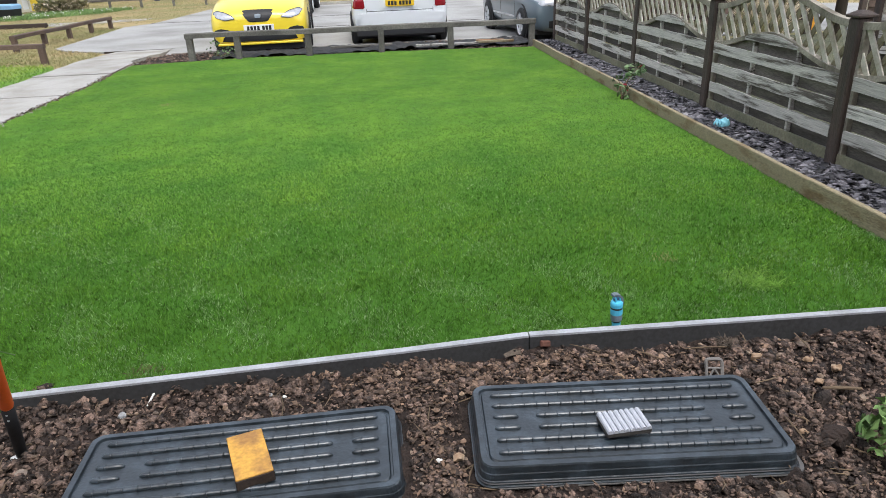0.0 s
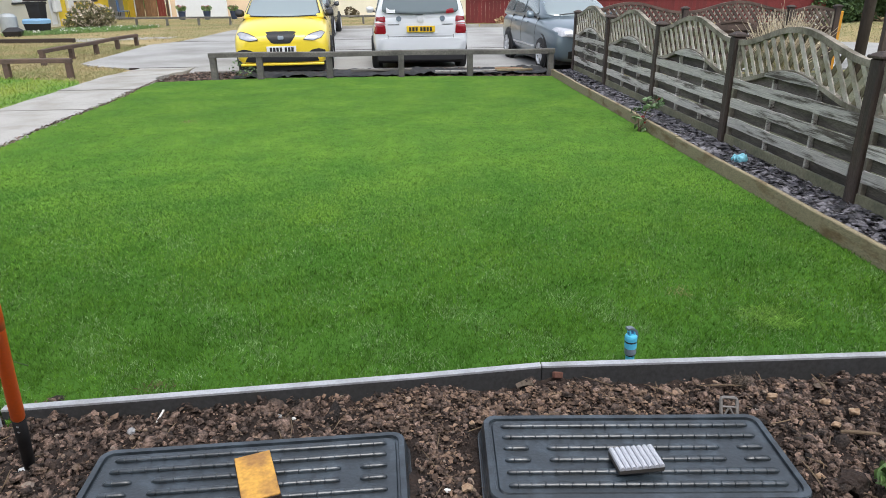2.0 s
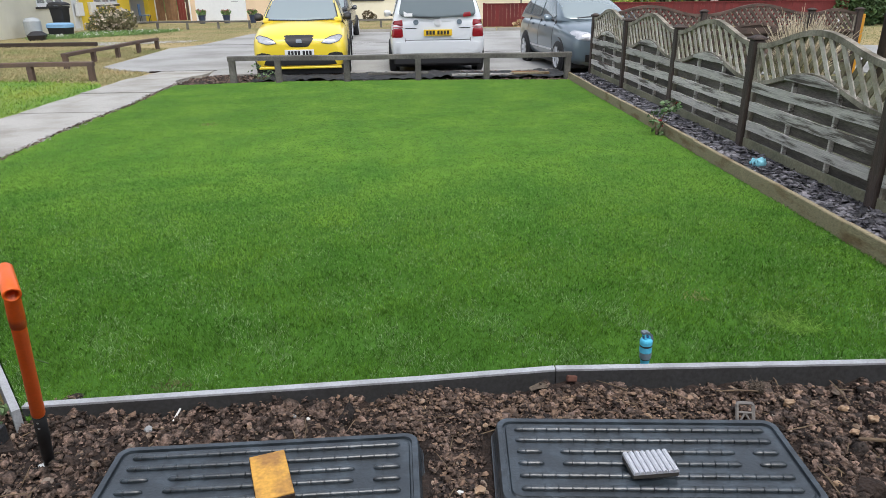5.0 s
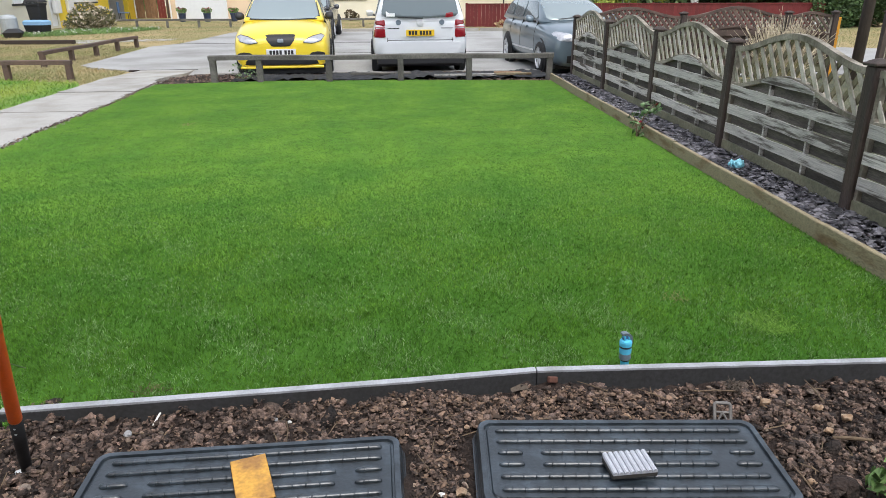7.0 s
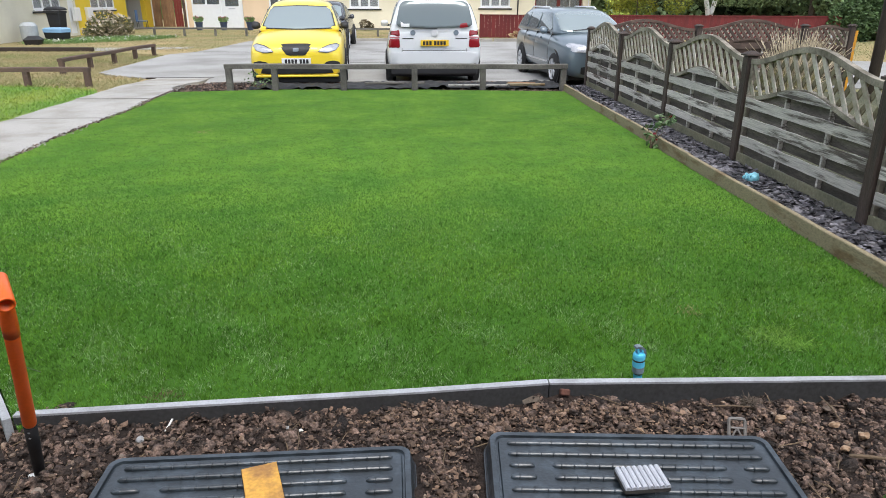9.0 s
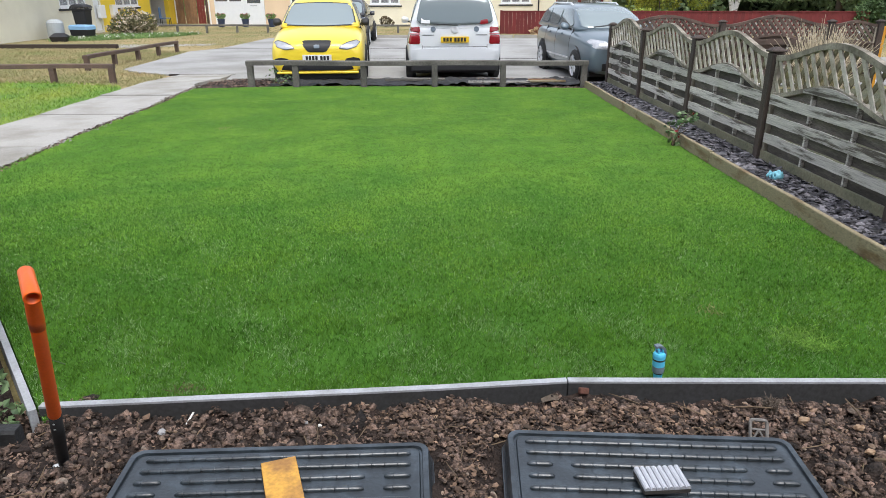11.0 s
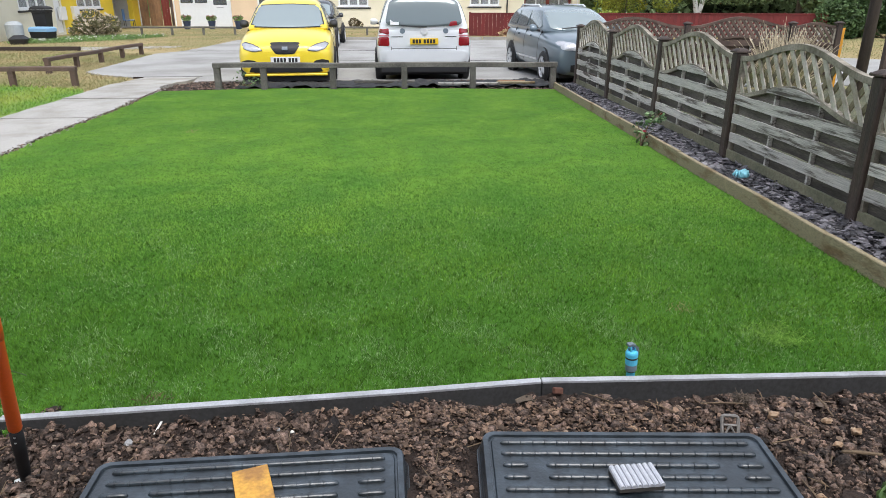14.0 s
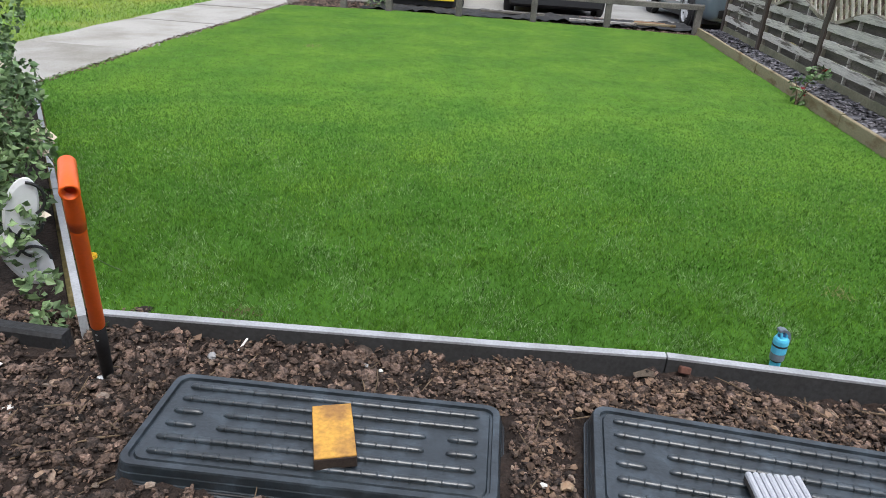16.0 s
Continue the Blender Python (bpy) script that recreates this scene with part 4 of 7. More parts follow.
# ---- other knee rails ----
knee_rail(pose(-5.84, 13.58, -0.03, 0, 0, 180), [0, 1.12, 2.3, 3.5], "dark brown timber knee rail beside the patchy lawn", M_RAILDARK, 0.29, 0.10)
knee_rail(pose(-7.48, 16.0, -0.08, 0, 0, 88.6), [0, 1.3, 2.6, 3.9, 5.22], "dark brown timber knee rail along the driveway", M_RAILDARK, 0.31, 0.10)
knee_rail(pose(-12.7, 32.6, -0.08, 0, 0, -3), [0, 1.35, 2.7, 4.1, 5.5], "weathered grey knee rail before the peach bungalow", M_RAIL, 0.34, 0.09)
knee_rail(pose(-3.4, 31.9, -0.08, 0, 0, 0), [0, 2.1, 4.2, 6.2], "weathered grey knee rail before the cream bungalow", M_RAIL, 0.34, 0.09)
solid("raised_bed_edge", boxes((-17, -9.9, 22.9, 23.1, -0.12, 0.03), bevel=0.01), M_WOODDARK, "dark timber edge of a raised bed", "bed edge", kind="structure", m=pose(0, 0, 0, 0, 0, 0))
slab_poly("footway", [(-20, 24.3), (-20, 23.2), (-9.9, 23.2), (-7.35, 24.2), (-7.35, 25.0), (-10, 24.6)], -0.15, -0.085, M_CONCRETE, "narrow concrete footway to the yellow bungalow", "footway")


# ---- houses ----
def wall_cells(bm, u0, u1, z0, z1, y0, y1, holes):
    """A wall with openings, from butted blocks."""
    us = sorted({u0, u1, *[h[0] for h in holes], *[h[1] for h in holes]})
    us = [u for u in us if u0 <= u <= u1]
    for a, b in zip(us, us[1:]):
        cuts = sorted((h[2], h[3]) for h in holes if h[0] <= a and h[1] >= b)
        z = z0
        for c, d in cuts:
            if c > z:
                box(bm, a, b, y0, y1, z, c)
            z = d
        if z < z1:
            box(bm, a, b, y0, y1, z, z1)
    bmesh.ops.remove_doubles(bm, verts=bm.verts, dist=0.0005)
    return bm


def house_window(parent, u0, u1, z0, z1, curtain=True, deep=0.006, material=None):
    """White framed window of three lights with a top vent in the middle one."""
    material = material or M_WHITE
    win = new("window")
    win.parent = parent
    w, f = u1 - u0, 0.085
    fr = boxes((u0, u1, deep, deep + 0.07, z0, z0 + f), (u0, u1, deep, deep + 0.07, z1 - f, z1), (u0, u0 + f, deep, deep + 0.07, z0 + f, z1 - f),
               (u1 - f, u1, deep, deep + 0.07, z0 + f, z1 - f))
    part("frame", fr, material, win)
    m1, m2 = u0 + w * 0.34, u0 + w * 0.66
    for a in (m1, m2):
        part("mullion", boxes((a - 0.06, a + 0.06, deep - 0.004, deep + 0.066, z0 + f, z1 - f)), material, win)
    zt = z1 - (z1 - z0) * 0.30
    part("transom", boxes((m1 + 0.06, m2 - 0.06, deep - 0.006, deep + 0.064, zt - 0.05, zt + 0.05)), material, win)
    for a, b, c, d in ((u0 + f, m1 - 0.06, z0 + f, z1 - f), (m2 + 0.06, u1 - f, z0 + f, z1 - f), (m1 + 0.06, m2 - 0.06, z0 + f, zt - 0.05), (m1 + 0.06, m2 - 0.06, zt + 0.05, z1 - f)):
        part("pane", boxes((a, b, deep + 0.03, deep + 0.042, c, d)), M_GLASS, win)
    part("sill", boxes((u0 - 0.06, u1 + 0.06, -0.07, deep, z0 - 0.05, z0)), material, win)
    # thin dark box below the sill stands in for its shadow
    part("sill_shadow_drip", boxes((u0 - 0.12, u1 + 0.12, -0.05, 0.02, z0 - 0.13, z0 - 0.056)), M_SHADEDFACE, win, "dark strip standing for the sill's shadow")
    if curtain:
        bm = bmesh.new()
        n = 40
        for (a, b) in ((u0 + 0.03, u1 - 0.03),):
            rr = [[(a + (b - a) * i / n, deep + 0.075 + 0.012 * math.sin(i * 1.9), z) for i in range(n + 1)] for z in (z0, z1)]
            loft(bm, rr, cap=False, closed=False)
        part("curtain", bm, M_CURTAIN, win, "pale net curtain")
    return win


def tiled_roof(parent, u0, u1, z0, deep, pitch, seed, cover=0.30, wide=0.30):
    """Both slopes of a pitched roof, course by course, tile by tile."""
    g = np.random.default_rng(seed)
    run = deep / 2 + 0.35
    c, s = math.cos(radians(pitch)), math.sin(radians(pitch))
    rows, cols = int(run / c / cover) + 1, int((u1 - u0) / wide)
    V, F = [], []
    for r in range(rows):
        for k in range(cols):
            a = u0 + (k + (0.5 if r % 2 else 0.0)) * wide
            b = min(a + wide - 0.005, u1)
            d0, d1 = r * cover - 0.02, (r + 1) * cover + 0.03
            j = g.normal(0, 0.004)
            base = len(V)
            for d, lift in ((d0, 0.055 + j), (d1, 0.022 + j)):
                for q, arch in ((a, 0.0), ((a + b) / 2, 0.016), (b, 0.0)):
                    V.append((q, -0.35 + d * c - (lift + arch) * s, z0 + d * s + (lift + arch) * c - 0.02))
            for q in (a, b):
                V.append((q, -0.35 + d0 * c, z0 + d0 * s - 0.02))
            F += [(base, base + 1, base + 4, base + 3), (base + 1, base + 2, base + 5, base + 4), (base + 6, base + 7, base + 1, base), (base + 7, base + 7, base + 2, base + 1)]
    F = [f for f in F if len(set(f)) == 4] + []
    roof = new("roof")
    roof.parent = parent
    t = new("tiles", from_arrays("tiles", np.array(V), np.array(F), M_TILE))
    t.parent = roof
    tagged(t, "courses of weathered grey-brown concrete tiles", kind="stuff")
    bm = bmesh.new()
    top = z0 + run * s / c
    loft(bm, [[(u, -0.35, z0 - 0.06), (u, deep + 0.35, z0 - 0.06), (u, deep / 2, top - 0.03)] for u in (u0 + 0.03, u1 - 0.03)])
    part("deck", bm, M_TILE, roof, "plain roof body")
    bm = bmesh.new()
    tube(bm, [(u0, deep / 2, top + 0.02), (u1, deep / 2, top + 0.02)], 0.12, 8)
    part("ridge", bm, M_TILE, roof, "half-round ridge tiles")
    part("fascia", boxes((u0, u1, -0.372, -0.345, z0 - 0.12, z0 - 0.03)), M_WHITE, parent, "white fascia board")
    bm = bmesh.new()
    tube(bm, [(u0, -0.42, z0 - 0.07), (u1, -0.42, z0 - 0.07)], 0.045, 8)
    part("gutter", bm, M_GUTTER, parent, "weathered pale gutter")
    part("soffit", boxes((u0, u1, -0.345, 0.0, z0 - 0.20, z0 - 0.17)), M_WHITE, parent)
    return roof


def pipe(parent, u, z1, material=None):
    bm = bmesh.new()
    tube(bm, [(u, -0.42, z1 - 0.10), (u, -0.40, z1 - 0.18), (u, -0.08, z1 - 0.34), (u, -0.06, z1 - 0.42), (u, -0.06, 0.05)], 0.036, 8)
    part("downpipe", bm, material or M_WHITE, parent, "rainwater downpipe")


def shell(parent, u0, u1, deep, height, material, holes, thick=0.25):
    bm = bmesh.new()
    wall_cells(bm, u0, u1, 0, height, 0, thick, holes)
    part("front_wall", bm, material, parent, "painted rendered front wall")
    for n_, q in (("side_wall", (u0, u0 + thick, thick, deep, 0, height)), ("side_wall", (u1 - thick, u1, thick, deep, 0, height)), ("back_wall", (u0 + thick, u1 - thick, deep - thick, deep, 0, height))):
        part(n_, boxes(q), material, parent)
    part("inner_floor", boxes((u0 + thick, u1 - thick, thick, deep - thick, 0, 0.05)), M_DARKROOM, parent)
    part("inner_wall", boxes((u0 + thick, u1 - thick, 2.4, 2.5, 0.05, height)), M_DARKROOM, parent)


EAVE = 2.52
peach = thing("bungalow", pose(0, 39.65, -0.1), "peach rendered bungalow with grey tiled roof and white glazed porch", "house", "bungalows round the green")
shell(peach, -12.1, -5.07, 8.0, EAVE, M_PEACH, [(-11.75, -9.0, 0.08, 2.27), (-7.57, -5.95, 1.12, 2.24)])
house_window(peach, -7.57, -5.95, 1.12, 2.24, curtain=False)
porch = new("porch_front")
porch.parent = peach
tagged(porch, "white glazed porch front with panelled door")
part("lower_panel", boxes((-11.75, -10.18, 0.03, 0.09, 0.08, 1.22)), M_WHITE, porch, "white lower panel")
part("frame", boxes((-11.75, -10.18, 0.02, 0.09, 1.22, 1.30), (-11.75, -10.18, 0.02, 0.09, 1.86, 1.95), (-11.75, -10.18, 0.02, 0.09, 2.19, 2.27), *[(u0_, u1_, 0.022, 0.088, c_, d_) for u0_, u1_ in ((-11.75, -11.67), (-11.02, -10.92), (-10.26, -10.18)) for c_, d_ in ((1.30, 1.86), (1.95, 2.19))]), M_WHITE, porch)
for a, b in ((-11.67, -11.02), (-10.92, -10.26)):
    for c, d in ((1.30, 1.86), (1.95, 2.19)):
        part("pane", boxes((a, b, 0.045, 0.06, c, d)), M_GLASS, porch)
door = boxes((-10.17, -9.02, 0.02, 0.09, 0.08, 1.2), (-10.17, -9.95, 0.02, 0.09, 1.2, 2.27), (-9.22, -9.02, 0.02, 0.09, 1.2, 2.27), (-9.95, -9.22, 0.02, 0.09, 2.14, 2.27))
part("door", door, M_WHITE, porch, "white door with tall glass")
part("pane", boxes((-9.95, -9.22, 0.045, 0.06, 1.2, 2.14)), M_GLASS, porch)
part("letterbox", boxes((-9.78, -9.42, 0.0, 0.02, 1.05, 1.10)), M_STEEL, porch)
tiled_roof(peach, -12.35, -5.07, EAVE, 8.0, 38, 1)
pipe(peach, -12.02, EAVE)
pipe(peach, -5.2, EAVE, M_BLACK)
part("wall_lamp", boxes((-8.75, -8.62, -0.1, 0, 1.72, 1.84), bevel=0.02), M_BLACK, peach, "small black wall lamp")

cream = thing("bungalow", pose(0, 39.65, -0.1), "cream rendered bungalow with grey tiled roof and dark red porch", "house", "bungalows round the green")
shell(cream, -5.07, 10.15, 8.0, EAVE, M_CREAM, [(-3.2, -1.57, 1.13, 2.27), (-0.25, 2.55, 0.0, 2.42), (4.0, 5.65, 1.17, 2.36), (7.04, 9.71, 0.0, 2.42)])
house_window(cream, -3.2, -1.57, 1.13, 2.27)
house_window(cream, 4.0, 5.65, 1.17, 2.36)
part("porch_wall", boxes((-0.25, 2.55, 1.15, 1.25, 0, 1.1), (-0.25, 0.6, 1.15, 1.25, 1.1, EAVE), (2.1, 2.55, 1.15, 1.25, 1.1, EAVE)), M_CREAM, cream)
house_window(cream, 0.6, 2.1, 1.15, 2.3, deep=1.17)
rp = new("porch_front")
rp.parent = cream
tagged(rp, "dark red timber porch with glazed panels")
part("frame", boxes((7.04, 7.16, 0.3, 0.4, 0, 2.42), (8.32, 8.5, 0.3, 0.4, 0, 2.42), (9.6, 9.71, 0.3, 0.4, 0, 2.42), (7.16, 8.32, 0.3, 0.4, 2.28, 2.42), (8.5, 9.6, 0.3, 0.4, 2.28, 2.42),
                    (7.16, 8.32, 0.3, 0.4, 0, 0.95), (8.5, 9.6, 0.3, 0.4, 0, 0.95)), M_REDDOOR, rp)
for a, b in ((7.16, 7.72), (7.78, 8.32), (8.5, 9.02), (9.08, 9.6)):
    part("pane", boxes((a, b, 0.34, 0.355, 0.95, 2.28)), M_GLASS, rp)
part("mullion", boxes((7.72, 7.78, 0.31, 0.39, 0.95, 2.28)), M_WHITE, rp)
part("mullion", boxes((9.02, 9.08, 0.31, 0.39, 0.95, 2.28)), M_WHITE, rp)
bm = bmesh.new()
loft(bm, [[(7.1 + 2.5 * i / 50, 0.40 + 0.015 * math.sin(i * 1.7), z) for i in range(51)] for z in (0.9, 2.3)], cap=False, closed=False)
part("curtain", bm, M_CURTAIN, rp, "pale net curtain")
tiled_roof(cream, -5.07, 10.2, EAVE, 8.0, 38, 2)
pipe(cream, -4.95, EAVE)
pipe(cream, -3.8, EAVE, M_CREAM)
pipe(cream, 6.08, EAVE, M_BLACK)
pipe(cream, 10.02, EAVE)
for u, r, mt in ((6.72, 0.09, M_GREYPLASTIC), (7.0 - 0.12, 0.13, M_STEEL)):
    bm = bmesh.new()
    tube(bm, [(u, -0.03, 1.72), (u, 0.0, 1.72)], r, 14)
    part("wall_plaque", bm, mt, cream, "round wall plaque")

yel = thing("bungalow", pose(-15.08, 0, -0.1, 0, 0, 90), "bungalow part yellow, part pale render, with grey tiled roof", "house", "bungalows round the green")
bm = bmesh.new()
wall_cells(bm, 20.0, 33.5, 0, EAVE, 0, 0.25, [(29.85, 32.1, 1.14, 2.36), (32.75, 33.35, 0.1, 2.34)])
part("pale_wall", bm, M_PALE, yel, "pale cream render")
bm = bmesh.new()
wall_cells(bm, 33.5, 42.9, 0, EAVE, 0, 0.25, [(35.0, 37.7, 1.1, 2.38), (39.2, 41.9, 0.0, 2.40)])
part("yellow_wall", bm, M_YELLOWWALL, yel, "bright yellow painted render")
for q in ((20.0, 20.25, 0.25, 8, 0, EAVE), (42.65, 42.9, 0.25, 8, 0, EAVE), (20.25, 42.65, 7.75, 8, 0, EAVE)):
    part("side_wall", boxes(q), M_PALE, yel)
part("inner_wall", boxes((20.25, 38.9, 2.4, 2.5, 0.0, EAVE)), M_DARKROOM, yel)
part("recess_wall", boxes((39.2, 41.9, 1.0, 1.1, 0, EAVE), (41.9, 42.0, 0.25, 1.1, 0, EAVE), (39.1, 39.2, 0.25, 1.1, 0, EAVE)), mat("grey_recess_render", (0.42, 0.42, 0.40), 0.9, 0.1, 1, 50, 0.2), yel, "grey porch recess")
house_window(yel, 29.85, 32.1, 1.14, 2.36)
house_window(yel, 35.0, 37.7, 1.1, 2.38)
part("side_door", boxes((32.75, 33.35, 0.05, 0.12, 0.1, 2.34)), M_WHITE, yel, "white side door")
for u in (33.0, 34.3):
    part("meter_box", boxes((u, u + 0.55, -0.16, 0.0, 0.62, 1.2), bevel=0.02), M_WHITE, yel, "white meter box")
for u in (29.25, 32.25):
    bm = bmesh.new()
    loft(bm, [ring((u, -0.02 - 0.0, 1.72 - 0.2 * k / 4), (0, 0, 1), 0.19 * math.cos(k / 4 * 1.35), 12, 0.14 * math.cos(k / 4 * 1.35)) for k in range(5)])
    part("wall_basket", bm, M_BARK, yel, "half-round coir wall basket")
tiled_roof(yel, 19.5, 43.05, EAVE, 8.0, 36, 3, cover=0.33, wide=0.38)
pipe(yel, 42.78, EAVE)
dish = new("satellite_dish")
dish.parent = yel
tagged(dish, "grey satellite dish on a pole")
bm = bmesh.new()
loft(bm, [ring((33.1 - 0.10 * (k / 5) ** 2, -0.55 - 0.08 * (k / 5) ** 2, 3.2), (-0.8, -0.65, 0.2), 0.03 + 0.24 * k / 5, 18, 0.03 + 0.19 * k / 5) for k in range(6)])
part("bowl", bm, mat("dark_dish_mesh", (0.09, 0.09, 0.095), 0.6, 0.1, 8, 60, 0.1), dish, "mesh dish bowl")
bm = bmesh.new()
tube(bm, [(33.7, -0.38, 2.4), (33.7, -0.38, 3.1), (33.2, -0.42, 3.2)], 0.025, 8)
tube(bm, [(33.1, -0.42, 2.95), (33.45, -0.95, 3.1)], 0.015, 6)
part("mast", bm, M_STEEL, dish)

# timber fence and gate in the gap between the bungalows
gapf = thing("timber_fence", pose(0, 0, 0), "tall brown timber fence and gates between the bungalows", "fence")
for i, (x, w, h, mt, lab) in enumerate(((-15.7, 0.9, 1.95, M_FENCEWOOD, "orange-brown timber fence panel"), (-14.75, 0.7, 1.95, M_FENCEWOOD, "orange-brown timber fence panel"), (-14.0, 0.45, 1.8, M_REDDOOR, "dark red timber gate"), (-13.5, 0.55, 1.85, M_RAILDARK, "dark brown timber gate"),
                         (-12.9, 0.7, 2.0, M_FENCEWOOD, "orange-brown timber fence panel"))):
    f = part_at("panel", gapf, pose(x, 43.6, -0.1))
    tagged(f, lab)
    nb = max(3, int(w / 0.15))
    for k in range(nb):
        part("board", boxes((k * w / nb, (k + 1) * w / nb - 0.008, 0, 0.02, 0, h - 0.03 * (k % 2))), mt, f)
    part("crossbar", boxes((0, w, 0.02, 0.06, 0.4, 0.48), (0, w, 0.02, 0.06, h - 0.5, h - 0.42)), mt, f)

# far house beyond
fh = thing("far_house", pose(-22.85, 78, -0.1), "distant two-storey cream house with dark roof", "house")
part("wall", boxes((-2.5, 2.6, 0, 7, 0, 5.7)), M_PALE, fh)
bm = bmesh.new()
loft(bm, [[(-3.0, y, 5.6), (3.1, y, 5.6), (0.05, y, 9.6)] for y in (-0.4, 7.4)])
part("roof", bm, M_TILE, fh, "dark gabled roof")
part("eave_board", boxes((-3.0, 3.1, -0.46, -0.4, 5.45, 5.65)), M_WHITE, fh)
for u in (0.4, 1.4):
    w = new("window")
    w.parent = fh
    part("frame", boxes((u, u + 0.8, -0.06, 0.0, 4.2, 5.4)), M_WHITE, w)
    part("pane", boxes((u + 0.08, u + 0.72, -0.075, -0.062, 4.3, 5.3)), M_GLASS, w)

# red fence before the cream bungalow and the wood
RED = [(3.2, 30.9), (10.9, 29.5), (17.6, 28.3)]
redf = thing("red_fence", pose(0, 0, 0), "low close-boarded fence painted dark red", "fence")
for (x0, y0), (x1, y1) in zip(RED, RED[1:]):
    ln = math.hypot(x1 - x0, y1 - y0)
    an = math.degrees(math.atan2(y1 - y0, x1 - x0))
    k = int(round(ln / 1.85))
    for i in range(k):
        f = part_at("panel", redf, pose(x0 + (x1 - x0) * i / k, y0 + (y1 - y0) * i / k, -0.1, 0, 0, an))
        w = ln / k
        for j in range(12):
            part("board", boxes((j * w / 12 + 0.002, (j + 1) * w / 12 - 0.002, 0.0, 0.018 + 0.004 * (j % 2), 0.02, 0.93)), M_RED, f)
        part("capping", boxes((0, w, -0.03, 0.05, 0.93, 0.97)), M_RED, f)
        part("post", boxes((-0.045, 0.045, 0.03, 0.12, 0, 0.99)), M_RED, f)


# ---- cars ----
def car_ring(y, zb, zt, hw):
    h = zt - zb
    half = [(0.0, zb), (hw * 0.78, zb), (hw * 0.96, zb + 0.10 * h), (hw, zb + 0.40 * h), (hw * 0.985, zb + 0.72 * h), (hw * 0.93, zb + 0.93 * h), (hw * 0.62, zt), (0.0, zt + 0.012)]
    return [(x, y, z) for x, z in half] + [(-x, y, z) for x, z in half[-2:0:-1]]


def roof_ring(y, zb, zt, hb, ht):
    h = max(zt - zb, 0.02)
    half = [(0.0, zb - 0.08), (hb, zb - 0.08), (hb * 0.995, zb), (hb + (ht - hb) * 0.55, zb + 0.55 * h), (ht, zb + 0.88 * h), (ht * 0.82, zt), (0.0, zt + 0.014)]
    return [(x, y, z) for x, z in half] + [(-x, y, z) for x, z in half[-2:0:-1]]


def smooth_part(name, bm, material, parent, label="", levels=2):
    ob = part(name, bm, material, parent, label, smooth=True)
    md = ob.modifiers.new("round", "SUBSURF")
    md.levels = md.render_levels = levels
    return ob


def wheel(parent, x, y, r, side, spokes=7):
    wh = new("wheel")
    wh.parent = parent
    bm = bmesh.new()
    w = 0.20
    prof = [(r * 0.64, 0.0), (r * 0.93, 0.005), (r, 0.035), (r, w - 0.03), (r * 0.93, w), (r * 0.64, w)]
    loft(bm, [ring((x - side * d, y, r), (1, 0, 0), q, 28) for q, d in prof], cap=False)
    part("tyre", bm, M_TYRE, wh, smooth=True)
    bm = bmesh.new()
    loft(bm, [ring((x - side * d, y, r), (1, 0, 0), q, 24) for q, d in ((r * 0.68, -0.002), (r * 0.63, 0.004), (r * 0.60, 0.026))], cap=False)
    for k in range(spokes):
        a = 2 * math.pi * k / spokes
        d = Vector((0, math.cos(a), math.sin(a)))
        e = Vector((0, -math.sin(a), math.cos(a)))
        c = Vector((x - side * 0.006, y, r))
        q = [c + d * r * 0.1 - e * 0.034, c + d * r * 0.63 - e * 0.045, c + d * r * 0.63 + e * 0.045, c + d * r * 0.1 + e * 0.034]
        loft(bm, [q, [v - Vector((side * 0.02, 0, 0)) for v in q]])
    tube(bm, [(x + side * 0.002, y, r), (x - side * 0.028, y, r)], r * 0.16, 12)
    part("rim", bm, M_ALLOY, wh, "silver alloy rim")
    bm = bmesh.new()
    tube(bm, [(x - side * 0.028, y, r), (x - side * 0.034, y, r)], r * 0.6, 20)
    part("brake", bm, M_BLACK, wh)
    return wh


def chaikin(pts, n=2):
    """Rounds off the corners of an outline."""
    for _ in range(n):
        out = []
        for (a, b), (c, d) in zip(pts, pts[1:] + pts[:1]):
            out += [(a * 0.88 + c * 0.12, b * 0.88 + d * 0.12), (a * 0.12 + c * 0.88, b * 0.12 + d * 0.88)]
        pts = out
    return pts


def surface_of(obs):
    deps = bpy.context.evaluated_depsgraph_get()
    return [BVHTree.FromObject(o, deps) for o in obs]


